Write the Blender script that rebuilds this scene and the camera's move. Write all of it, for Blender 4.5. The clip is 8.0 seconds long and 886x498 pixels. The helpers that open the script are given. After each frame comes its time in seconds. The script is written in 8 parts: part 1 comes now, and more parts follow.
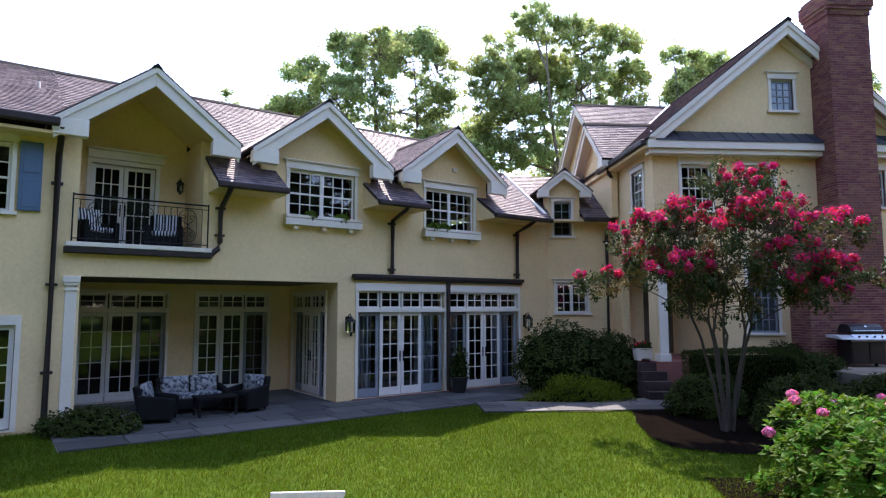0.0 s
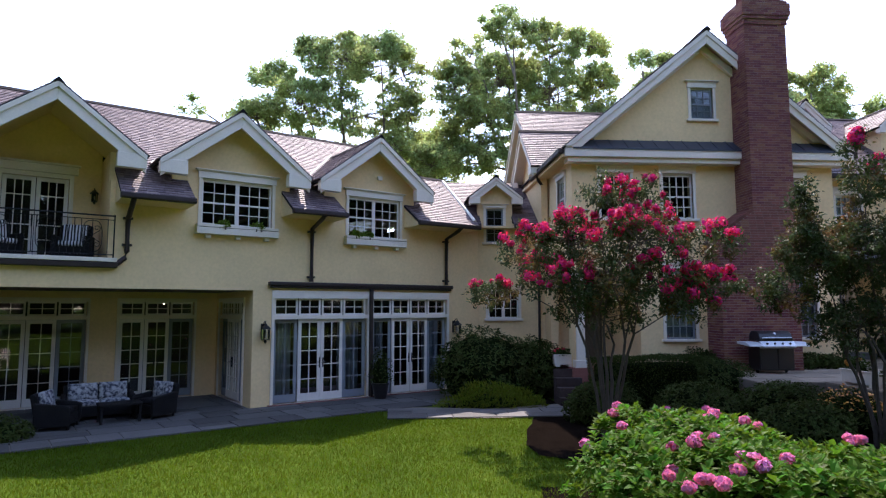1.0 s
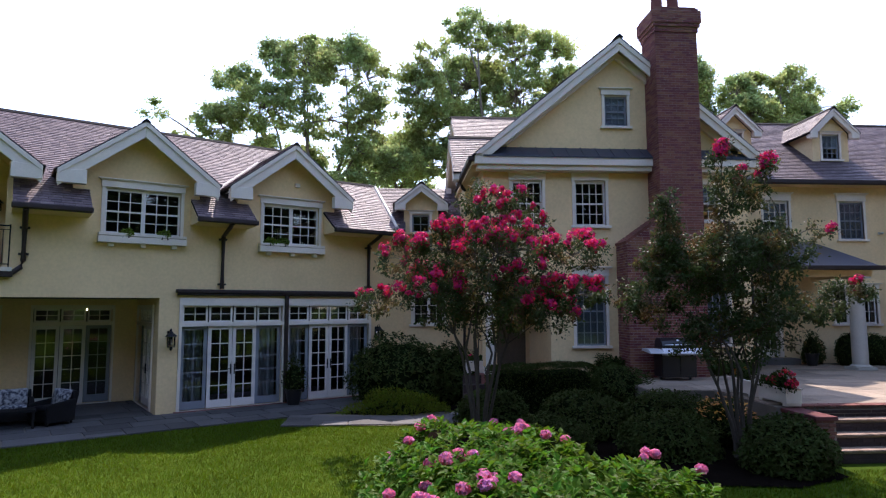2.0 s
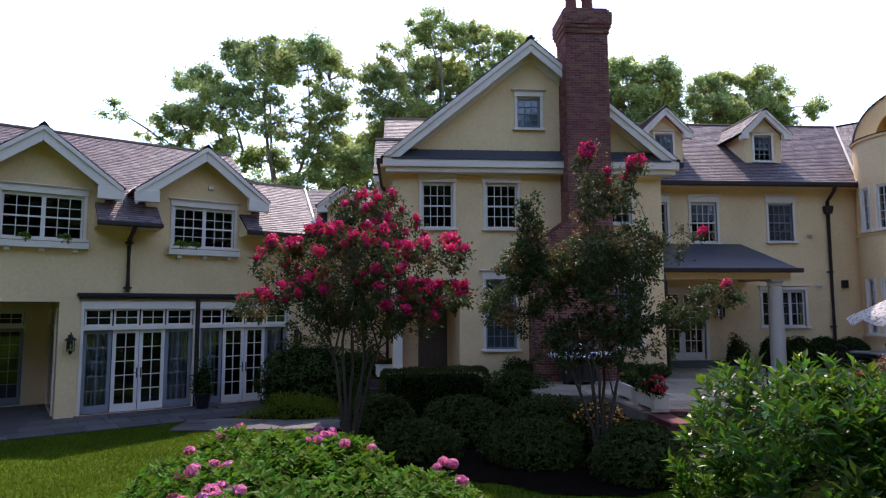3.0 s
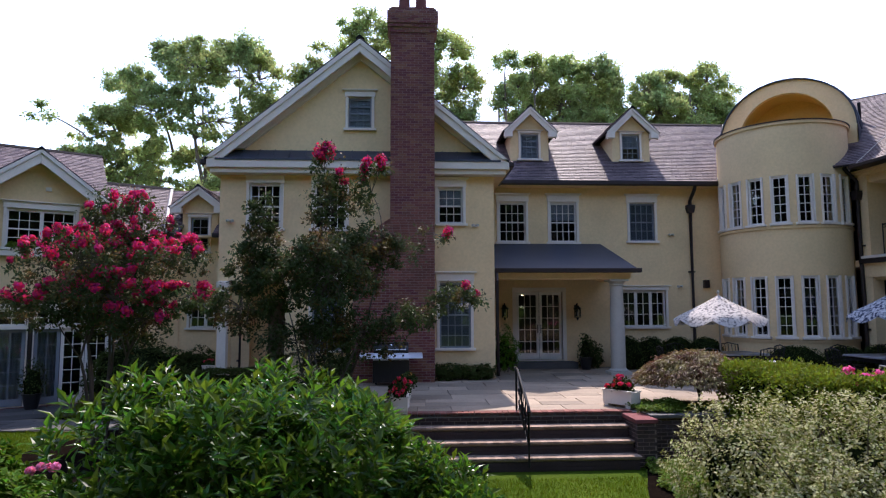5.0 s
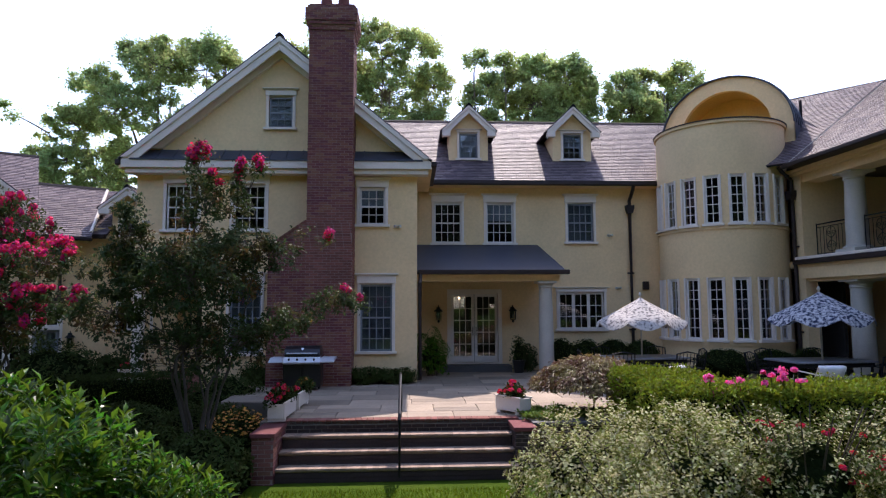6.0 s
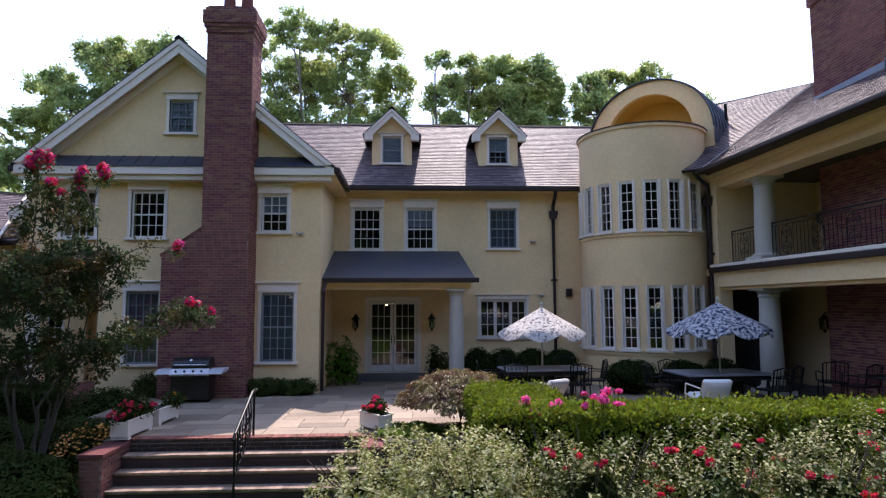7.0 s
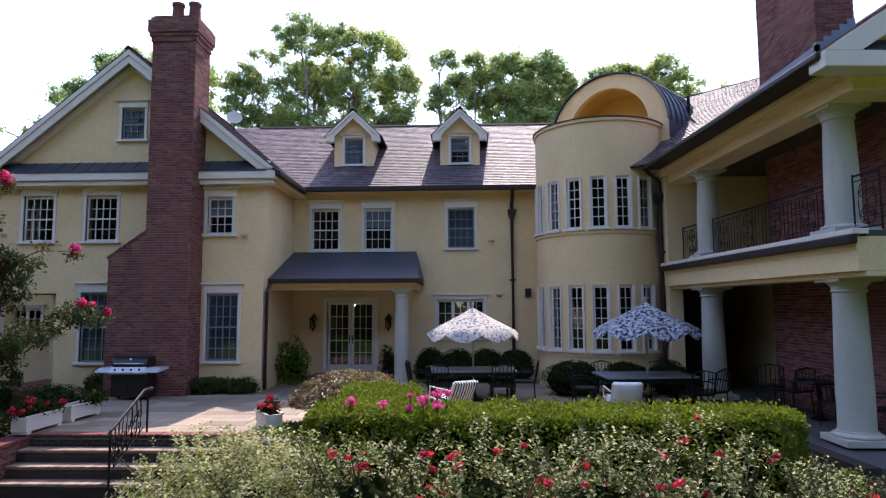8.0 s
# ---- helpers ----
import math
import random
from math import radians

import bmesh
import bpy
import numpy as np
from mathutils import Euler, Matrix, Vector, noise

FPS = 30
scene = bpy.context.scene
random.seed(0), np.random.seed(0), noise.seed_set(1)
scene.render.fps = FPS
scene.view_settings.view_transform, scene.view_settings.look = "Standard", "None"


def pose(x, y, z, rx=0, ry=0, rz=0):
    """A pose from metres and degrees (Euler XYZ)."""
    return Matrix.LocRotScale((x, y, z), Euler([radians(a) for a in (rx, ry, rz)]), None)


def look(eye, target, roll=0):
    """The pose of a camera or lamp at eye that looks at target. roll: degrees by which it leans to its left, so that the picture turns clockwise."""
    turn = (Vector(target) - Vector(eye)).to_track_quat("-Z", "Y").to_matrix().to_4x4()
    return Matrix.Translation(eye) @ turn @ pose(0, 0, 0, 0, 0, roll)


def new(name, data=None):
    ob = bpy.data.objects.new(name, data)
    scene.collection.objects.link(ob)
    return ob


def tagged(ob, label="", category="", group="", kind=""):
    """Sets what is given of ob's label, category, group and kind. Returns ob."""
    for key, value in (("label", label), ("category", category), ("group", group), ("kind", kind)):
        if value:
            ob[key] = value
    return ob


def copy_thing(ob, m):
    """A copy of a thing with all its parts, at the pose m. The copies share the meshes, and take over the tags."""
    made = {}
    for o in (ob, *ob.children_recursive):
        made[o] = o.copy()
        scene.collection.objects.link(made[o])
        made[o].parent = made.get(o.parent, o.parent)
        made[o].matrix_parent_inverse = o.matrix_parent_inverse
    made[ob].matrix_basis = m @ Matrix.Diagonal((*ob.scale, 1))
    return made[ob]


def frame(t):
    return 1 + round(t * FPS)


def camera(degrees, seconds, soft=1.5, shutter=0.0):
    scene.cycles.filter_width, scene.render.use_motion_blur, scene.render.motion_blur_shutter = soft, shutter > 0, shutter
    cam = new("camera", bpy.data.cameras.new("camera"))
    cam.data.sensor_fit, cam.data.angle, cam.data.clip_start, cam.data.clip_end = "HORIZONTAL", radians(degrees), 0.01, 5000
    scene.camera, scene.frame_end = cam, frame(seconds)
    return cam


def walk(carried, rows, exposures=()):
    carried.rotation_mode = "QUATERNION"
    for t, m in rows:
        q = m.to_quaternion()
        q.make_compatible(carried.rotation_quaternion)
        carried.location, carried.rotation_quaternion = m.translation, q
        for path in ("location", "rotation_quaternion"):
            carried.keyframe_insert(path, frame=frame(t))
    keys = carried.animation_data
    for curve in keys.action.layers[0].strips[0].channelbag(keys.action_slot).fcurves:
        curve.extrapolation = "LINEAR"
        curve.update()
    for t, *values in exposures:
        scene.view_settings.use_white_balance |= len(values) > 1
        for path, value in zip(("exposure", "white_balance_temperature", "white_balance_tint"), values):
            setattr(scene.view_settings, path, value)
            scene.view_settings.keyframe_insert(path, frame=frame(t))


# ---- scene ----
# ---------------------------------------------------------------- camera
cam = camera(70.7, 8.0, 1.2)
METRES, EYE, TILT, LEAN, TURN = 20.0, 2.4, 0.0, 0.0, -4.5
ROWS = [
    (0.0, 0.0, 0.0, 0.0, 0.0, 5.41, 0.05),
    (0.5, 0.0542, -0.0057, 0.0042, 0.04, 5.43, 0.07),
    (1.0, 0.1099, -0.011, 0.0092, 0.16, 5.4, 0.08),
    (1.5, 0.1705, -0.0154, 0.0144, 0.32, 5.37, 0.09),
    (3.0, 0.3598, -0.0101, 0.0232, 0.61, 5.34, 0.14),
    (3.5, 0.4199, -0.0063, 0.0226, 0.78, 5.35, 0.15),
    (4.0, 0.4841, -0.0078, 0.0221, 1.12, 5.35, 0.18),
    (4.5, 0.5475, -0.0095, 0.0238, 1.2, 5.3, 0.18),
    (6.0, 0.7152, 0.0153, 0.0283, 1.57, 5.22, 0.22),
    (6.5, 0.7742, 0.0272, 0.0346, 1.57, 5.22, 0.21),
    (7.0, 0.8435, 0.0373, 0.04, 1.64, 5.21, 0.22),
    (7.5, 0.9165, 0.0454, 0.042, 2.52, 5.21, 0.21),
    (8.0, 0.9927, 0.0495, 0.0402, 6.47, 5.2, 0.3),
]
walk(cam, [(t, pose(0, 0, EYE, TILT, LEAN, TURN) @ pose(METRES * x, METRES * y, METRES * z, 90 + pitch, roll, yaw)) for t, x, y, z, yaw, pitch, roll in ROWS],
     [(0.0, 2.25, 6560, 23.0), (1.5, 1.88, 6560, 23.0), (3.0, 1.65, 6560, 23.0), (6.0, 1.63, 6560, 23.0), (8.0, 1.85, 6560, 23.0)])

# ---------------------------------------------------------------- daylight
SUN_AZ, SUN_EL = radians(10.2), radians(53.0)
world = bpy.data.worlds.new("daylight")
scene.world = world
world.use_nodes = True
wn = world.node_tree.nodes
sky = wn.new("ShaderNodeTexSky")
sky.sky_type, sky.sun_disc = "NISHITA", False
sky.sun_elevation, sky.sun_rotation = SUN_EL, SUN_AZ
sky.air_density, sky.dust_density, sky.ozone_density = 1.0, 0.6, 1.0
world.node_tree.links.new(sky.outputs[0], wn["Background"].inputs[0])
wn["Background"].inputs[1].default_value = 0.15
sun_data = bpy.data.lights.new("sun", "SUN")
sun_data.energy, sun_data.angle, sun_data.color = 2.1, radians(0.6), (1.0, 0.95, 0.86)
sun_dir = Vector((math.sin(SUN_AZ) * math.cos(SUN_EL), math.cos(SUN_AZ) * math.cos(SUN_EL), math.sin(SUN_EL)))
new("sun", sun_data).matrix_world = look(sun_dir * 60, (0, 0, 0))
# ---------------------------------------------------------------- materials
def material(name, base, rough=0.6, metal=0.0, var=0.25, scale=3.0, fine=60.0, bump=0.0, bump_scale=80.0, island=0.0, obj_rand=0.0,
             alt=None, alt_scale=1.2, alt_at=0.55, spec=0.5, transluc=0.0):
    """A surface with variation at two scales, an optional second tone, per-piece tone shifts and fine relief."""
    m = bpy.data.materials.new(name)
    m.use_nodes = True
    nt = m.node_tree
    n, l = nt.nodes, nt.links
    bsdf = n["Principled BSDF"]
    bsdf.inputs["Roughness"].default_value = rough
    bsdf.inputs["Metallic"].default_value = metal
    bsdf.inputs["Specular IOR Level"].default_value = spec
    geo = n.new("ShaderNodeNewGeometry")
    pos = geo.outputs["Position"]
    big, small = n.new("ShaderNodeTexNoise"), n.new("ShaderNodeTexNoise")
    big.inputs["Scale"].default_value, small.inputs["Scale"].default_value = scale, fine
    big.inputs["Detail"].default_value, small.inputs["Detail"].default_value = 5, 3
    for t in (big, small):
        l.new(pos, t.inputs["Vector"])
    base4 = tuple(base[:3]) + (1.0,)
    rgb = n.new("ShaderNodeRGB")
    rgb.outputs[0].default_value = base4
    colour = rgb.outputs[0]
    if alt is not None:
        an = n.new("ShaderNodeTexNoise")
        an.inputs["Scale"].default_value, an.inputs["Detail"].default_value = alt_scale, 6
        l.new(pos, an.inputs["Vector"])
        ramp = n.new("ShaderNodeValToRGB")
        ramp.color_ramp.elements[0].position, ramp.color_ramp.elements[1].position = alt_at - 0.08, alt_at + 0.1
        l.new(an.outputs["Fac"], ramp.inputs[0])
        mix = n.new("ShaderNodeMix")
        mix.data_type = "RGBA"
        l.new(ramp.outputs[0], mix.inputs["Factor"])
        l.new(colour, mix.inputs[6])
        mix.inputs[7].default_value = tuple(alt[:3]) + (1.0,)
        colour = mix.outputs[2]
    # value shift = two noises (+ per-piece random)
    add = n.new("ShaderNodeMath")
    add.operation = "ADD"
    l.new(big.outputs["Fac"], add.inputs[0])
    l.new(small.outputs["Fac"], add.inputs[1])
    last = add.outputs[0]
    rng = n.new("ShaderNodeMapRange")
    rng.inputs["From Min"].default_value, rng.inputs["From Max"].default_value = 0.6, 1.4
    rng.inputs["To Min"].default_value, rng.inputs["To Max"].default_value = 1 - var, 1 + var
    l.new(last, rng.inputs["Value"])
    value = rng.outputs[0]
    for amount, out in ((island, geo.outputs["Random Per Island"]), (obj_rand, None)):
        if amount:
            if out is None:
                out = n.new("ShaderNodeObjectInfo").outputs["Random"]
            r2 = n.new("ShaderNodeMapRange")
            r2.inputs["To Min"].default_value, r2.inputs["To Max"].default_value = 1 - amount, 1 + amount
            l.new(out, r2.inputs["Value"])
            mul = n.new("ShaderNodeMath")
            mul.operation = "MULTIPLY"
            l.new(value, mul.inputs[0])
            l.new(r2.outputs[0], mul.inputs[1])
            value = mul.outputs[0]
    hsv = n.new("ShaderNodeHueSaturation")
    l.new(colour, hsv.inputs["Color"])
    l.new(value, hsv.inputs["Value"])
    if island:
        hr = n.new("ShaderNodeMapRange")
        hr.inputs["To Min"].default_value, hr.inputs["To Max"].default_value = 0.5 - 0.03 * island / 0.3, 0.5 + 0.03 * island / 0.3
        l.new(geo.outputs["Random Per Island"], hr.inputs["Value"])
        l.new(hr.outputs[0], hsv.inputs["Hue"])
    l.new(hsv.outputs[0], bsdf.inputs["Base Color"])
    if bump:
        bn = n.new("ShaderNodeTexNoise")
        bn.inputs["Scale"].default_value, bn.inputs["Detail"].default_value = bump_scale, 4
        l.new(pos, bn.inputs["Vector"])
        bp = n.new("ShaderNodeBump")
        bp.inputs["Strength"].default_value, bp.inputs["Distance"].default_value = 1.0, bump
        l.new(bn.outputs["Fac"], bp.inputs["Height"])
        l.new(bp.outputs[0], bsdf.inputs["Normal"])
    if transluc:
        tr = n.new("ShaderNodeBsdfTranslucent")
        mx = n.new("ShaderNodeMixShader")
        mx.inputs[0].default_value = transluc
        l.new(hsv.outputs[0], tr.inputs["Color"])
        l.new(bsdf.outputs[0], mx.inputs[1])
        l.new(tr.outputs[0], mx.inputs[2])
        l.new(mx.outputs[0], n["Material Output"].inputs["Surface"])
    return m


STUCCO = material("stucco", (0.82, 0.59, 0.32), 0.9, var=0.10, scale=0.9, fine=14, bump=0.0022, bump_scale=120, alt=(0.745, 0.53, 0.285), alt_scale=0.5, alt_at=0.62, spec=0.2)
NICHE = material("ochre_plaster", (0.62, 0.40, 0.12), 0.9, var=0.1, scale=1.2, fine=18, bump=0.003, spec=0.2)
WHITE = material("white_paint", (0.78, 0.675, 0.56), 0.55, var=0.07, scale=2.0, fine=25)
SASH = material("sash_paint", (0.74, 0.67, 0.60), 0.45, var=0.05, scale=3.0, fine=30)
SLATE = material("roof_slate", (0.112, 0.081, 0.085), 0.64, var=0.32, scale=1.0, fine=25, island=0.4, obj_rand=0.3, bump=0.003, bump_scale=60, spec=0.3)
UNDER = material("roof_felt", (0.022, 0.02, 0.021), 0.85, var=0.2, spec=0.06)
METALROOF = material("dark_standing_seam", (0.045, 0.05, 0.066), 0.5, 0.2, var=0.2, scale=1.5)
COPPER = material("brown_copper", (0.04, 0.027, 0.025), 0.5, 0.5, var=0.3, scale=4)
BRICK = material("red_brick", (0.205, 0.073, 0.06), 0.88, var=0.25, scale=2.0, fine=40, island=0.3, obj_rand=0.25, bump=0.004, bump_scale=90, spec=0.25)
MORTAR = material("mortar", (0.31, 0.225, 0.20), 0.95, var=0.15, scale=6, bump=0.003)
BLUESTONE = material("bluestone", (0.075, 0.07, 0.066), 0.75, var=0.25, scale=1.5, fine=30, obj_rand=0.4, bump=0.004, bump_scale=35)
FLAG = material("tan_flagstone", (0.285, 0.215, 0.15), 0.8, var=0.28, scale=1.3, fine=30, obj_rand=0.3, bump=0.004, bump_scale=35)
JOINT = material("sand_joint", (0.17, 0.14, 0.11), 0.95, var=0.2)
LAWN = material("lawn_soil", (0.045, 0.08, 0.0055), 0.95, var=0.3, scale=0.8, fine=40, bump=0.02, bump_scale=50, alt=(0.06, 0.095, 0.008), alt_scale=0.7, spec=0.05)
GRASS = material("grass_blade", (0.086, 0.133, 0.0055), 0.7, var=0.3, scale=0.7, fine=9, island=0.3, transluc=0.5, spec=0.1, alt=(0.096, 0.138, 0.009), alt_scale=0.8)
MULCH = material("dark_mulch", (0.009, 0.0065, 0.005), 0.95, var=0.4, scale=4, fine=50, bump=0.03, bump_scale=40, spec=0.0)
IRON = material("black_iron", (0.012, 0.012, 0.013), 0.45, 0.6, var=0.2)
WICKER = material("black_wicker", (0.012, 0.011, 0.011), 0.7, var=0.4, fine=200, bump=0.004, bump_scale=150, spec=0.12)
CUSHION = material("patterned_fabric", (0.33, 0.325, 0.32), 0.9, var=0.1, alt=(0.03, 0.033, 0.05), alt_scale=14, alt_at=0.5)
WHITEFAB = material("white_fabric", (0.78, 0.77, 0.75), 0.9, var=0.08, fine=90)
SHUTTER = material("blue_shutter", (0.08, 0.135, 0.22), 0.6, var=0.12, scale=2)
CURTAIN = material("pale_curtain", (0.30, 0.33, 0.38), 0.9, var=0.15, scale=2, transluc=0.2)
# Near-black in place of the light falling off indoors
ROOM = material("room_dimness", (0.05, 0.045, 0.04), 0.9, var=0.15, spec=0.1)
# Pane backings: dormer blinds; elsewhere sky reflection and screens put in as colour
PANE_PALE = material("pale_blind_sky_tint", (0.26, 0.28, 0.33), 0.9, var=0.12, scale=2, fine=30)
PANE_GREY = material("grey_screen_backing", (0.10, 0.11, 0.135), 0.9, var=0.15, scale=2, fine=30)
STEEL = material("stainless", (0.72, 0.73, 0.75), 0.4, 0.45, var=0.08)
BARK = material("grey_bark", (0.17, 0.135, 0.10), 0.9, var=0.35, scale=3, fine=30, bump=0.01, bump_scale=30)
MYRTLEBARK = material("smooth_tan_bark", (0.075, 0.055, 0.04), 0.8, var=0.3, scale=5, fine=30)
LEAF_TREE = material("tree_leaf", (0.32, 0.40, 0.16), 0.6, var=0.3, scale=0.25, fine=3, island=0.3, transluc=0.62, alt=(0.42, 0.46, 0.16), alt_scale=0.3, alt_at=0.52, spec=0.1)
LEAF_WOOD = material("woodland_leaf", (0.04, 0.062, 0.02), 0.7, var=0.3, scale=0.25, fine=3, island=0.3, transluc=0.3, spec=0.1)
LEAF_MYRTLE = material("myrtle_leaf", (0.055, 0.078, 0.026), 0.5, var=0.35, scale=1.5, fine=12, island=0.3, transluc=0.35, alt=(0.22, 0.11, 0.04), alt_scale=1.6, alt_at=0.6, spec=0.14)
LEAF_LAUREL = material("laurel_leaf", (0.042, 0.098, 0.008), 0.25, var=0.35, scale=1.2, fine=8, island=0.35, transluc=0.5, alt=(0.065, 0.155, 0.012), alt_scale=2.5, alt_at=0.55, spec=0.35)
LEAF_HYDRA = material("hydrangea_leaf", (0.072, 0.155, 0.01), 0.5, var=0.32, scale=1.5, fine=9, island=0.32, transluc=0.45, spec=0.08)
LEAF_DARK = material("dark_shrub_leaf", (0.05, 0.066, 0.016), 0.7, var=0.35, scale=1.0, fine=10, island=0.3, transluc=0.25, spec=0.06)
LEAF_HEDGE = material("hedge_leaf", (0.15, 0.19, 0.014), 0.6, var=0.35, scale=1.6, fine=12, island=0.3, transluc=0.4, spec=0.15)
LEAF_ROSE = material("rose_leaf", (0.062, 0.08, 0.016), 0.55, var=0.4, scale=1.6, fine=12, island=0.35, transluc=0.4, alt=(0.13, 0.155, 0.03), alt_scale=2, alt_at=0.52, spec=0.12)
LEAF_MAPLE = material("bronze_maple_leaf", (0.17, 0.08, 0.04), 0.5, var=0.35, scale=2.5, fine=14, island=0.3, transluc=0.25, alt=(0.26, 0.20, 0.075), alt_scale=3, alt_at=0.47)
LEAF_LIGHT = material("light_groundcover_leaf", (0.14, 0.21, 0.03), 0.6, var=0.35, scale=1.6, fine=12, island=0.3, transluc=0.4, spec=0.15)
PINK = material("crape_pink", (0.72, 0.035, 0.17), 0.65, var=0.25, scale=4, fine=25, island=0.25, transluc=0.3, spec=0.15)
HOTPINK = material("rose_pink", (0.75, 0.04, 0.11), 0.65, var=0.2, island=0.2, transluc=0.25, spec=0.15)
MOPHEAD = material("mophead_pink", (0.80, 0.24, 0.42), 0.6, var=0.2, scale=7, fine=40, island=0.3, transluc=0.3, alt=(0.50, 0.24, 0.55), alt_scale=2, alt_at=0.6, spec=0.15)
GOLD = material("rudbeckia_gold", (0.55, 0.22, 0.01), 0.6, var=0.2, island=0.2)
ENAMEL = material("black_enamel", (0.015, 0.013, 0.014), 0.3, var=0.2)
CREAMSTONE = material("grey_limestone", (0.50, 0.46, 0.385), 0.75, var=0.12, scale=2, fine=30, bump=0.002)


def glass_material():
    m = bpy.data.materials.new("window_glass")
    m.use_nodes = True
    b = m.node_tree.nodes["Principled BSDF"]
    b.inputs["Transmission Weight"].default_value = 1.0
    b.inputs["Roughness"].default_value = 0.015
    b.inputs["IOR"].default_value = 1.5
    b.inputs["Base Color"].default_value = (0.80, 0.86, 0.86, 1)
    return m


GLASS = glass_material()


def bulb_material():
    m = bpy.data.materials.new("warm_bulb")
    m.use_nodes = True
    b = m.node_tree.nodes["Principled BSDF"]
    b.inputs["Emission Color"].default_value = (1.0, 0.72, 0.4, 1)
    b.inputs["Emission Strength"].default_value = 6.0
    return m


BULB = bulb_material()
LEAF_PALE = material("pale_shrub_leaf", (0.20, 0.215, 0.05), 0.6, var=0.4, scale=1.6, fine=12, island=0.35, transluc=0.45, spec=0.1)
# Near-black colour that stands in for the shade inside shrubs and hedges
LEAF_CORE = material("painted_inner_shade", (0.012, 0.018, 0.006), 1.0, var=0.5, scale=4, fine=30, bump=0.03, bump_scale=25, spec=0.0)
SCREEN = material("screened_sash", (0.22, 0.235, 0.26), 0.6, var=0.08, scale=3)
LEAF_TIP = material("young_laurel_leaf", (0.085, 0.16, 0.012), 0.35, var=0.3, scale=1.5, fine=10, island=0.3, transluc=0.45, spec=0.25)
# Cream leaf colour; among the roses it stands in for sun glints
LEAF_CREAM = material("cream_leaf_and_glint", (0.52, 0.50, 0.27), 0.55, var=0.25, scale=2, fine=14, island=0.25, transluc=0.45, spec=0.08)
PHLOX = material("phlox_pink", (0.85, 0.12, 0.38), 0.65, var=0.2, island=0.2, transluc=0.3, spec=0.15)
# Brick darkened to carry the shade on faces turned from the sun
RISER = material("shade_dark_riser", (0.055, 0.036, 0.032), 0.85, var=0.35, scale=3, fine=40, obj_rand=0.25, bump=0.004, bump_scale=60, spec=0.2)
# Ceiling colour darkened in place of porch shade; the porch door shares it
PORCHDARK = material("shade_dark_boards", (0.10, 0.072, 0.045), 0.7, var=0.3, scale=2, fine=30, bump=0.002)
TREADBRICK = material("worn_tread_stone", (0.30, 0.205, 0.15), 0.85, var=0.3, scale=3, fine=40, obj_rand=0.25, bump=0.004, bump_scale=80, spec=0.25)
LEAD = material("grey_lead_sheet", (0.22, 0.235, 0.27), 0.6, 0.2, var=0.2, scale=3)
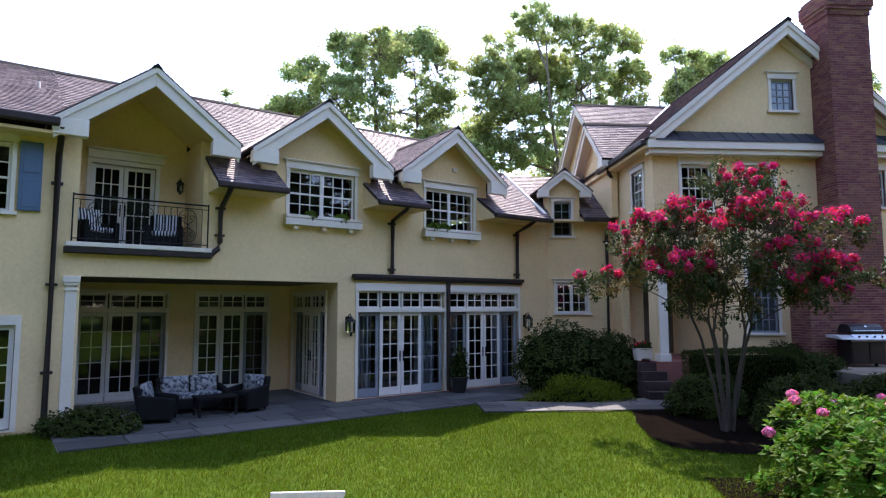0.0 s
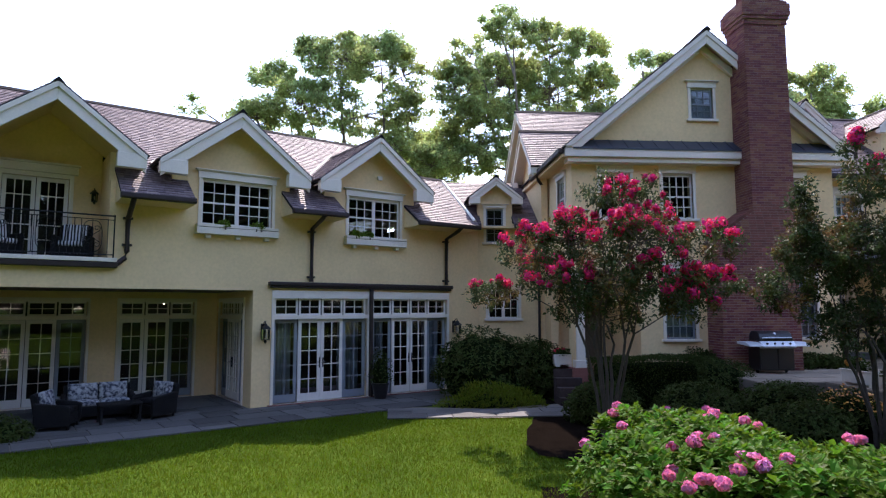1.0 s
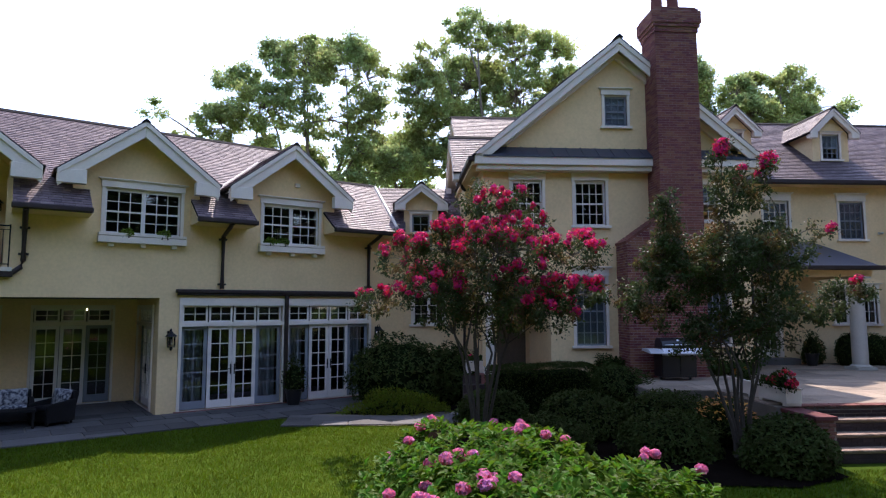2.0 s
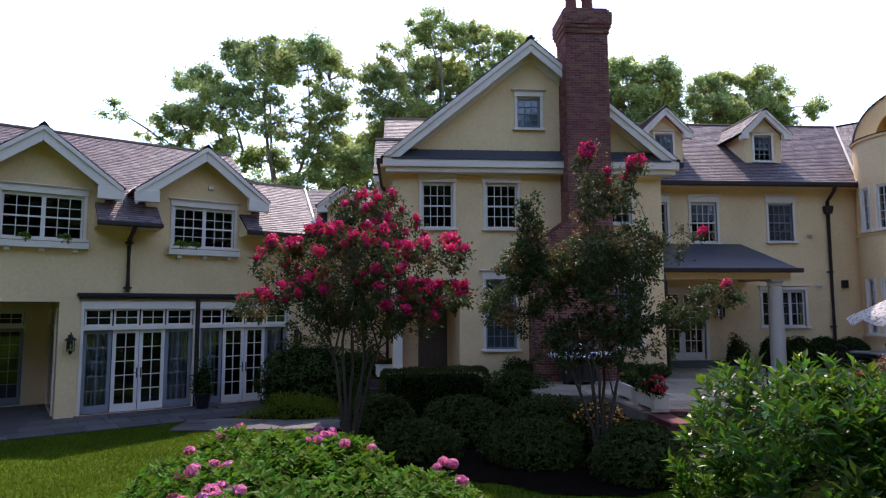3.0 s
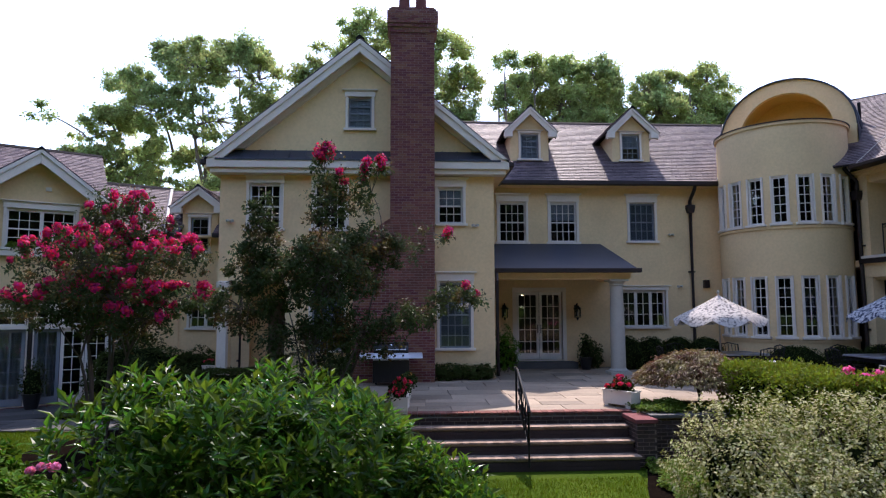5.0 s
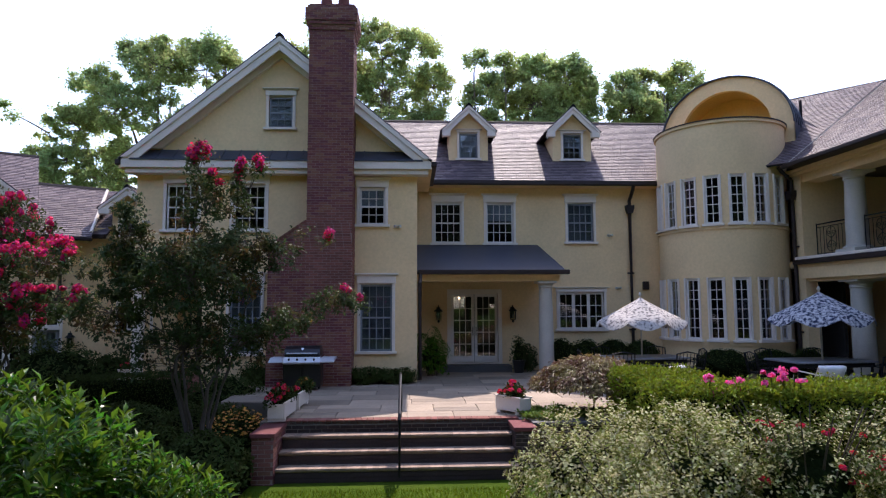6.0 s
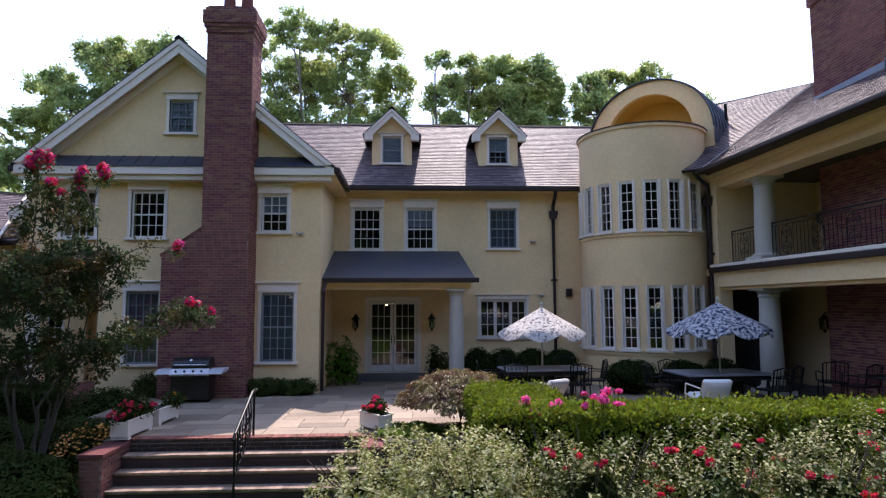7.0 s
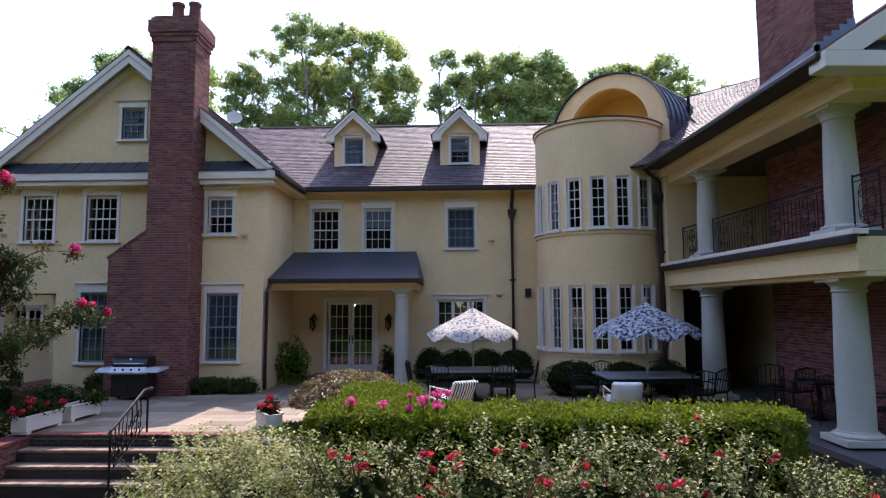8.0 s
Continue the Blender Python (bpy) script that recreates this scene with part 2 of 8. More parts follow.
# ---------------------------------------------------------------- geometry helpers
class Geo:
    """A plain list of vertices and faces to which shapes are added."""

    def __init__(self):
        self.v, self.f = [], []

    def poly(self, pts):
        k = len(self.v)
        self.v += [tuple(p) for p in pts]
        self.f.append(tuple(range(k, k + len(pts))))
        return self

    def box(self, x0, x1, y0, y1, z0, z1):
        k = len(self.v)
        self.v += [(x0, y0, z0), (x1, y0, z0), (x1, y1, z0), (x0, y1, z0), (x0, y0, z1), (x1, y0, z1), (x1, y1, z1), (x0, y1, z1)]
        for q in ((0, 3, 2, 1), (4, 5, 6, 7), (0, 1, 5, 4), (1, 2, 6, 5), (2, 3, 7, 6), (3, 0, 4, 7)):
            self.f.append(tuple(k + i for i in q))
        return self

    def prism(self, pts, a, b, axis="y"):
        """A polygon, listed in (x, z) or (x, y) or (y, z), drawn out along the third axis from a to b."""
        def at(p, w):
            return (p[0], w, p[1]) if axis == "y" else ((p[0], p[1], w) if axis == "z" else (w, p[0], p[1]))
        k, n = len(self.v), len(pts)
        self.v += [at(p, a) for p in pts] + [at(p, b) for p in pts]
        self.f.append(tuple(range(k, k + n)))
        self.f.append(tuple(range(k + 2 * n - 1, k + n - 1, -1)))
        for i in range(n):
            j = (i + 1) % n
            self.f.append((k + i, k + n + i, k + n + j, k + j))
        return self

    def lathe(self, cx, cy, profile, n=24):
        k = len(self.v)
        for r, z in profile:
            for i in range(n):
                a = 2 * math.pi * i / n
                self.v.append((cx + r * math.cos(a), cy + r * math.sin(a), z))
        for j in range(len(profile) - 1):
            for i in range(n):
                i2 = (i + 1) % n
                self.f.append((k + j * n + i, k + j * n + i2, k + (j + 1) * n + i2, k + (j + 1) * n + i))
        self.f.append(tuple(k + i for i in reversed(range(n))))
        self.f.append(tuple(k + (len(profile) - 1) * n + i for i in range(n)))
        return self

    def tube(self, pts, r, n=8, r_end=None):
        pts = [Vector(p) for p in pts]
        k, m = len(self.v), len(pts)
        for j, p in enumerate(pts):
            d = (pts[min(j + 1, m - 1)] - pts[max(j - 1, 0)]).normalized()
            side = d.cross(Vector((0, 0, 1)))
            if side.length < 0.05:
                side = d.cross(Vector((1, 0, 0)))
            side.normalize()
            up = side.cross(d)
            rr = r if r_end is None else r + (r_end - r) * j / (m - 1)
            for i in range(n):
                a = 2 * math.pi * i / n
                self.v.append(tuple(p + side * (rr * math.cos(a)) + up * (rr * math.sin(a))))
        for j in range(m - 1):
            for i in range(n):
                i2 = (i + 1) % n
                self.f.append((k + j * n + i, k + j * n + i2, k + (j + 1) * n + i2, k + (j + 1) * n + i))
        self.f.append(tuple(k + i for i in reversed(range(n))))
        self.f.append(tuple(k + (m - 1) * n + i for i in range(n)))
        return self

    def blob(self, c, r, seed=0, rough=0.15, n=12, m=8, flat=1.0):
        """A lumpy closed form."""
        rnd = random.Random(seed)
        off = Vector((rnd.random() * 50, rnd.random() * 50, rnd.random() * 50))
        k = len(self.v)
        for j in range(1, m):
            b = math.pi * j / m
            for i in range(n):
                a = 2 * math.pi * i / n
                d = Vector((math.sin(b) * math.cos(a), math.sin(b) * math.sin(a), math.cos(b)))
                s = 1 + rough * noise.noise(d * 2.2 + off)
                self.v.append((c[0] + r[0] * d.x * s, c[1] + r[1] * d.y * s, c[2] + r[2] * d.z * s * flat))
        for j in range(m - 2):
            for i in range(n):
                i2 = (i + 1) % n
                self.f.append((k + j * n + i, k + (j + 1) * n + i, k + (j + 1) * n + i2, k + j * n + i2))
        self.f.append(tuple(k + i for i in range(n)))
        self.f.append(tuple(k + (m - 2) * n + i for i in reversed(range(n))))
        return self

    def moved(self, fn):
        self.v = [tuple(fn(*p)) for p in self.v]
        return self


def mesh_from(name, g, mat, smooth=False):
    me = bpy.data.meshes.new(name)
    me.from_pydata(g.v, [], g.f)
    bm = bmesh.new()
    bm.from_mesh(me)
    bmesh.ops.recalc_face_normals(bm, faces=bm.faces)
    bm.to_mesh(me)
    bm.free()
    if smooth:
        me.polygons.foreach_set("use_smooth", [True] * len(me.polygons))
    me.materials.append(mat)
    return me


BOXWISE = ("gutter", "eave_soffit", "room_wall", "room_floor", "back_wall", "bay_gutter", "rim", "brick_wall", "porch_beam", "cornice", "recess_wall")


def part(name, g, mat, parent=None, label="", at=None, smooth=False, bevel=0.0):
    """One mesh object from a Geo (or a finished mesh), under a thing or part; at: its pose in the parent's space."""
    if name in BOXWISE and isinstance(g, Geo) and len(g.v) > 8 and len(g.f) * 8 == len(g.v) * 6:
        for k in range(0, len(g.v), 8):           # boards and slabs that only touch are pieces of their own
            one = Geo().box(0, 1, 0, 1, 0, 1)
            one.v = g.v[k:k + 8]
            ob = part(name, one, mat, parent, label, at, smooth, bevel)
        return ob
    me = g if isinstance(g, bpy.types.Mesh) else mesh_from(name, g, mat, bool(smooth))
    ob = new(name, me)
    if parent is not None:
        ob.parent = parent
    if at is not None:
        ob.matrix_basis = at
    if label:
        ob["label"] = label
    if bevel:
        b = ob.modifiers.new("edge", "BEVEL")
        b.width, b.segments, b.limit_method, b.angle_limit = bevel, 2, "ANGLE", radians(40)
    if smooth is True:
        s = ob.modifiers.new("split", "EDGE_SPLIT")
        s.split_angle = radians(38)
    return ob


def thing(name, label, category, group="", at=None, kind=""):
    ob = new(name)
    ob.empty_display_size = 0.2
    if at is not None:
        ob.matrix_basis = at
    return tagged(ob, label, category, group, kind)


def big_mesh(name, verts, faces, mat, smooth=False):
    """A mesh from numpy arrays of equal-sized faces."""
    me = bpy.data.meshes.new(name)
    k = faces.shape[1]
    me.vertices.add(len(verts))
    me.vertices.foreach_set("co", verts.astype(np.float32).ravel())
    me.loops.add(faces.size)
    me.loops.foreach_set("vertex_index", faces.astype(np.int32).ravel())
    me.polygons.add(len(faces))
    me.polygons.foreach_set("loop_start", np.arange(0, faces.size, k, dtype=np.int32))
    me.polygons.foreach_set("use_smooth", np.full(len(faces), smooth))
    me.update(calc_edges=True)
    me.validate()
    me.materials.append(mat)
    return me


def wall_geo(u0, u1, z0, top, holes=(), thick=0.3, y=0.0, step=None):
    """A wall from u0 to u1 with its face at y, whose top follows the (u, z) points, with openings (ua, ub, za, zb) through it."""
    g = Geo()
    cuts = {u0, u1}
    for h in holes:
        cuts |= {h[0], h[1]}
    cuts |= {p[0] for p in top}
    if step:
        cuts |= {u0 + (u1 - u0) * i / step for i in range(step + 1)}
    cuts = sorted(c for c in cuts if u0 - 1e-6 <= c <= u1 + 1e-6)
    yb = y + thick

    def top_at(a, b, u):
        for (pa, za), (pb, zb) in zip(top, top[1:]):
            if pb - pa > 1e-6 and pa <= a + 1e-6 and b <= pb + 1e-6:
                return za + (zb - za) * (u - pa) / (pb - pa)
        return z0
    prev = None
    for a, b in zip(cuts, cuts[1:]):
        if b - a < 1e-5:
            continue
        ta, tb = top_at(a, b, a), top_at(a, b, b)
        spans = [[z0, z0, ta, tb]]
        for h in sorted(holes, key=lambda h: h[2]):
            if h[0] <= a + 1e-6 and b <= h[1] + 1e-6:
                s = spans.pop()
                if h[2] > s[0] + 1e-6:
                    spans.append([s[0], s[1], h[2], h[2]])
                spans.append([h[3], h[3], s[2], s[3]])
        for la, lb, ha, hb in spans:
            if ha - la < 1e-5 and hb - lb < 1e-5:
                continue
            g.poly([(a, y, la), (b, y, lb), (b, y, hb), (a, y, ha)])
            g.poly([(b, yb, lb), (a, yb, la), (a, yb, ha), (b, yb, hb)])
            g.poly([(a, y, ha), (b, y, hb), (b, yb, hb), (a, yb, ha)])
            g.poly([(a, y, la), (a, yb, la), (b, yb, lb), (b, y, lb)])
        if abs(a - u0) < 1e-6:
            for la, lb, ha, hb in spans:
                g.poly([(a, y, la), (a, y, ha), (a, yb, ha), (a, yb, la)])
        if abs(b - u1) < 1e-6:
            for la, lb, ha, hb in spans:
                g.poly([(b, y, lb), (b, yb, lb), (b, yb, hb), (b, y, hb)])
        if prev is not None and abs(prev - ta) > 1e-4:
            g.poly([(a, y, prev), (a, y, ta), (a, yb, ta), (a, yb, prev)])
        prev = tb
    for ua, ub, za, zb in holes:
        g.poly([(ua, y, za), (ua, yb, za), (ua, yb, zb), (ua, y, zb)])
        g.poly([(ub, y, za), (ub, y, zb), (ub, yb, zb), (ub, yb, za)])
    return g


def welded(g):
    """The same faces with shared corners, so that the shape hangs together."""
    out, seen = Geo(), {}
    for f in g.f:
        ids = []
        for k in f:
            key = tuple(round(c, 4) for c in g.v[k])
            if key not in seen:
                seen[key] = len(out.v)
                out.v.append(g.v[k])
            ids.append(seen[key])
        if len(set(ids)) == len(ids):
            out.f.append(tuple(ids))
    return out


def raw_part(name, g, mat, parent, label="", at=None):
    """A part whose faces are already the right way round."""
    me = bpy.data.meshes.new(name)
    me.from_pydata(g.v, [], g.f)
    me.materials.append(mat)
    return part(name, me, mat, parent, label, at)


# panes: one shared mesh for each size
pane_cache = {}


def pane_mesh(w, h):
    key = (round(w, 3), round(h, 3))
    if key not in pane_cache:
        pane_cache[key] = mesh_from("pane", Geo().box(-w / 2, w / 2, -0.003, 0.003, -h / 2, h / 2), GLASS)
    return pane_cache[key]


def glazed(holder, u0, u1, z0, z1, cols, rows, y, stile=0.048, rail=0.05, bottom=None, bar=0.019, split=None, name="sash", mat=None):
    """A glazed leaf or sash under holder: a border, glazing bars and one pane an opening."""
    bottom = rail if bottom is None else bottom
    mat = mat or SASH
    a0, a1, b0, b1 = u0 + stile, u1 - stile, z0 + bottom, z1 - rail
    w, h = (a1 - a0) / cols, (b1 - b0) / rows
    holes = []
    for i in range(cols):
        for j in range(rows):
            lo = bar * (2.2 if split and j == split else 1.0) / 2 if j else 0.0
            hi = bar * (2.2 if split and j + 1 == split else 1.0) / 2 if j + 1 < rows else 0.0
            holes.append((a0 + i * w + (bar / 2 if i else 0), a0 + (i + 1) * w - (bar / 2 if i + 1 < cols else 0), b0 + j * h + lo, b0 + (j + 1) * h - hi))
    g = welded(wall_geo(u0, u1, z0, [(u0, z1), (u1, z1)], holes, 0.042, y - 0.019))
    leaf = raw_part(name, g, mat, holder)
    me = pane_mesh(w, h)
    for i in range(cols):
        for j in range(rows):
            p = part("pane", me, GLASS, holder, at=Matrix.Translation((a0 + (i + 0.5) * w, y + 0.004, b0 + (j + 0.5) * h)))
            p.visible_shadow = False
    return leaf


def window(house, fr, u0, u1, z0, z1, cols, rows, units=1, head=0.19, case=0.08, sill=True, split=None, y=0.0, label="", dark=False, lip=0.0, backing=None):
    """A casing round an opening of the wall, with head, sill, sashes and panes."""
    g = Geo()
    g.box(u0 - case, u0, y - 0.035, y + 0.12, z0, z1)
    g.box(u1, u1 + case, y - 0.035, y + 0.12, z0, z1)
    g.box(u0, u1, y + 0.02, y + 0.12, z1 - 0.03, z1)
    holder = part("window", g, WHITE, house, label, at=fr, bevel=0.006)
    if head:
        h = Geo().box(u0 - case - 0.02, u1 + case + 0.02, y - 0.05, y + 0.1, z1, z1 + head * 0.75)
        h.box(u0 - case - 0.05, u1 + case + 0.05, y - 0.075, y + 0.02, z1 + head * 0.75, z1 + head * 0.86)
        h.box(u0 - case - 0.09, u1 + case + 0.09, y - 0.11, y + 0.02, z1 + head * 0.86, z1 + head)
        part("head_trim", h, WHITE, holder, bevel=0.008)
    if sill:
        s = Geo().box(u0 - case - 0.05, u1 + case + 0.05, y - 0.09 - lip, y + 0.14, z0 - 0.07, z0)
        part("sill", s, WHITE, holder, bevel=0.008)
    if backing:                                     # panel behind the panes: blinds in dormers, elsewhere added for reflected sky and screens
        mat, share = backing
        part("window_shade", Geo().box(u0 + 0.03, u1 - 0.03, y + 0.1, y + 0.108, z1 - 0.05 - (z1 - z0 - 0.08) * share, z1 - 0.05), mat, holder, "added panel behind the panes, a blind in the dormers")
    w = (u1 - u0) / units
    for i in range(units):
        glazed(holder, u0 + i * w, u0 + (i + 1) * w, z0, z1 - 0.03, cols, rows, y + 0.07, split=split, mat=SASH if not dark else SCREEN)
    return holder


def french_doors(house, fr, u0, u1, z0, z1, widths, y=0.0, rows=5, cols=2, transom=None, case=0.09, head=0.2, label=""):
    """A set of glazed leaves side by side; widths: each leaf's share; transom: (z0, z1) of a row of lights above."""
    zt = transom[1] if transom else z1
    lights = [(u0, u1, z0, z1)] + ([(u0, u1, transom[0], transom[1])] if transom else [])
    g = welded(wall_geo(u0 - case, u1 + case, z0 - 0.03, [(u0 - case, zt + head), (u1 + case, zt + head)], lights, 0.18, y - 0.042))
    holder = raw_part("french_door", g, WHITE, house, label, fr)
    total, a = sum(abs(w) for w in widths), u0
    for i, w in enumerate(widths):
        b = a + (u1 - u0) * abs(w) / total
        glazed(holder, a + 0.008, b - 0.008, z0 + 0.01, z1 - 0.005, cols, rows, y + (0.07 if w > 0 else 0.11), stile=0.085, rail=0.09, bottom=0.2, bar=0.021, name="door_leaf", mat=SASH if w > 0 else SCREEN)
        if transom:
            glazed(holder, a + 0.02, b - 0.02, transom[0], transom[1], 2 if cols < 3 else 3, 2, y + 0.07, stile=0.045, rail=0.045, name="transom_light")
        a = b
    mid = (u0 + u1) / 2
    for s in (-0.05, 0.05):
        h = Geo().box(mid + s - 0.012, mid + s + 0.012, y + 0.03, y + 0.05, z0 + 0.85, z0 + 1.12)
        h.tube([(mid + s, y + 0.03, z0 + 1.0), (mid + s, y + 0.0, z0 + 1.0), (mid + s * 2.4, y - 0.005, z0 + 1.0)], 0.009, 6)
        part("door_handle", h, IRON, holder, "dark lever handle")
    return holder


def clip_poly(p, q):
    """Convex polygon p cut by convex polygon q (both counter-clockwise lists of (u, v))."""
    out = list(p)
    for (ax, ay), (bx, by) in zip(q, q[1:] + q[:1]):
        src, out = out, []
        if not src:
            break
        side = [(bx - ax) * (y - ay) - (by - ay) * (x - ax) for x, y in src]
        for i in range(len(src)):
            j = (i + 1) % len(src)
            if side[i] >= 0:
                out.append(src[i])
            if (side[i] >= 0) != (side[j] >= 0):
                t = side[i] / (side[i] - side[j])
                out.append((src[i][0] + t * (src[j][0] - src[i][0]), src[i][1] + t * (src[j][1] - src[i][1])))
    return out


def slates(store, pts, seed=1, course=0.125, width=0.22, lift=0.021, sheet=None):
    """Lays slates in courses on a flat convex roof face. pts: its corners, the first two along the eave, counter-clockwise from outside.
    Each slate is added to store as a list of 3D polygons (top face, then the butt edges)."""
    rnd = random.Random(seed)
    P = [Vector(p) for p in pts]
    e = (P[1] - P[0]).normalized()
    nrm = (P[1] - P[0]).cross(P[-1] - P[0]).normalized()
    up = nrm.cross(e)
    flat = [((p - P[0]).dot(e), (p - P[0]).dot(up)) for p in P]
    umin, umax = min(u for u, v in flat), max(u for u, v in flat)
    vmax = max(v for u, v in flat)
    if sheet is not None:
        sheet.poly([tuple(p - nrm * 0.004) for p in P])
        sheet.poly([tuple(p - nrm * 0.05) for p in reversed(P)])
        for a, b in zip(P, P[1:] + P[:1]):
            sheet.poly([tuple(a - nrm * 0.004), tuple(a - nrm * 0.05), tuple(b - nrm * 0.05), tuple(b - nrm * 0.004)])
    v = 0.0
    while v < vmax:
        u = umin - rnd.random() * width
        while u < umax:
            w = width * rnd.uniform(0.75, 1.25)
            drop = rnd.uniform(-0.006, 0.006)
            q = clip_poly([(u + 0.004, v + drop), (u + w - 0.004, v + drop), (u + w - 0.004, v + course + 0.03), (u + 0.004, v + course + 0.03)], flat)
            if len(q) >= 3:
                hi = lift * rnd.uniform(0.9, 1.12)

                def at(a, b, k):
                    return tuple(P[0] + e * a + up * b + nrm * k)
                top = [at(a, b, hi * (1 - (b - v) / (course + 0.05)) + 0.003) for a, b in q]
                low = [at(a, b, 0.0) for a, b in q]
                faces = [top]
                for i in range(len(q)):
                    k = (i + 1) % len(q)
                    if (q[i][1] + q[k][1]) / 2 < v + course * 0.9:
                        faces.append([low[i], low[k], top[k], top[i]])
                store.append(faces)
            u += w
        v += course


def lay(store, name, mat, parent, nearest=None, limit=0):
    """Makes the pieces in store objects under parent: the `limit` nearest to a point as parts of their own, the rest as one part of kind stuff."""
    order = list(range(len(store)))
    if nearest is not None:
        order.sort(key=lambda i: (Vector(store[i][0][0]) - Vector(nearest)).length)
    for i in order[:limit]:
        g = Geo()
        c = Vector(store[i][0][0])
        for f in store[i]:
            g.poly([tuple(Vector(p) - c) for p in f])
        raw_part(name, g, mat, parent, at=Matrix.Translation(c))
    g = Geo()
    for i in order[limit:]:
        seen = {}
        for f in store[i]:
            ids = []
            for p in f:
                key = (round(p[0], 4), round(p[1], 4), round(p[2], 4))
                if key not in seen:
                    seen[key] = len(g.v)
                    g.v.append(p)
                ids.append(seen[key])
            g.f.append(tuple(ids))
    ob = raw_part(name + "_field", g, mat, parent)
    ob["kind"] = "stuff"
    return ob


def world_pts(fr, pts):
    return [tuple(fr @ Vector(p)) for p in pts]
# ---------------------------------------------------------------- the house
HOUSE = thing("house", "large yellow stucco house with white trim and slate roofs", "house")
FM = Matrix.Identity(4)                         # gabled block and middle wing
FL = pose(-2.509, 14.89, 0, 0, 0, 31.3)         # angled garden wing: x along its wall, y into it
FW = pose(25.2, 16.0, 0, 0, 0, -86.9)           # columned wing that comes forward
TERR = 0.95
SLATES, SHEET = [], Geo()


def roof(fr, pts, seed):
    slates(SLATES, world_pts(fr, pts), seed, sheet=SHEET)


# ---- angled wing: walls
GAB = [(-3.08, 1.76, 7.33, "A"), (0.77, 1.82, 7.36, "B"), (4.66, 1.80, 7.36, "C")]   # middle, half width, ridge height
PITCH = 0.77


def gable_top(mid, half, ridge, wall_half):
    return [(mid - wall_half, ridge - 0.12 - wall_half * PITCH), (mid, ridge - 0.12), (mid + wall_half, ridge - 0.12 - wall_half * PITCH)]


tops = [(-7.2, 5.7), (-4.55, 5.7), (-4.55, 5.75), (-4.3, 5.75), (-4.3, 3.5), (-1.95, 3.5), (-1.95, 5.45), (-0.68, 5.45)]
tops += gable_top(0.77, 1.82, 7.36, 1.45) + [(2.22, 5.45), (3.2, 5.45)] + gable_top(4.66, 1.80, 7.36, 1.44) + [(6.1, 5.45), (8.55, 5.45)]
B_WIN, C_WIN = (0.01, 1.75, 4.6, 5.73), (3.94, 5.6, 4.57, 5.7)
BAY1, BAY2 = (1.88, 4.55, 0.17, 2.98), (4.74, 7.3, 0.17, 2.98)
RECESS = (-4.2, 1.33, 0.0, 3.03)
FARW, FARD = (-6.6, -5.42, 4.2, 5.5), (-6.6, -5.2, 0.2, 2.1)
g = wall_geo(-7.2, 8.55, 0.0, tops, [B_WIN, C_WIN, BAY1, BAY2, RECESS, FARW, FARD])
raw_part("wall", g, STUCCO, HOUSE, "pale yellow stucco wall", FL)
# recess under the balcony
R_DEPTH = 3.1
BK1, BK2 = (-3.92, -1.95, 0.16, 2.83), (-1.2, 0.7, 0.16, 2.83)
raw_part("recess_wall", wall_geo(-4.5, 1.33, 0.0, [(-4.5, 3.5), (1.33, 3.5)], [BK1, BK2], 0.25, R_DEPTH), STUCCO, HOUSE, "shaded yellow recess wall", FL)
side = FL @ pose(1.33, 0.3, 0, 0, 0, 90)        # side wall of the recess: x runs into the house
SD = (0.35, 2.45, 0.16, 2.83)
raw_part("recess_wall", wall_geo(0.0, R_DEPTH - 0.3, 0.0, [(0.0, 3.5), (R_DEPTH - 0.3, 3.5)], [(R_DEPTH - 0.3 - SD[1] + 0.0, R_DEPTH - 0.3 - SD[0], 0.16, 2.83)], 0.25, -0.25), STUCCO, HOUSE, "", side)
part("recess_wall", Geo().box(-4.75, -4.5, 0.3, R_DEPTH, 0, 3.5), STUCCO, HOUSE, at=FL)
# dark ceiling colour holds the shade of the recess
part("recess_ceiling", Geo().box(-4.5, 1.33, 0.3, R_DEPTH, 3.03, 3.2), PORCHDARK, HOUSE, at=FL)
# balcony floor, walls and the gable room behind
part("balcony_floor", Geo().box(-4.3, -1.95, -0.16, 1.6, 3.5, 3.6), BLUESTONE, HOUSE, at=FL)
part("balcony_edge", Geo().box(-4.5, -1.78, -0.2, -0.02, 3.6, 3.69), WHITE, HOUSE, "white balcony edging", at=FL, bevel=0.01)
part("balcony_gutter", Geo().box(-4.52, -1.76, -0.18, -0.004, 3.47, 3.595), COPPER, HOUSE, "dark copper gutter", at=FL, bevel=0.02)
bt = [(-4.3, 7.21 - 1.22 * PITCH), (-3.08, 7.21), (-1.95, 7.21 - 1.13 * PITCH)]
BD = (-3.94, -2.62, 3.62, 5.64)
raw_part("balcony_wall", wall_geo(-4.3, -1.95, 3.5, bt, [BD], 0.2, 1.6), STUCCO, HOUSE, "", FL)
part("balcony_wall", Geo().box(-4.55, -4.3, 0.3, 1.8, 3.5, 6.1), STUCCO, HOUSE, at=FL)
part("balcony_wall", Geo().box(-1.95, -1.7, 0.3, 1.8, 3.5, 6.15), STUCCO, HOUSE, at=FL)
french_doors(HOUSE, FL, -3.94, -2.62, 3.62, 5.64, (1, 1), y=1.6, rows=5, cols=3, head=0.2, label="white balcony french doors with small panes")
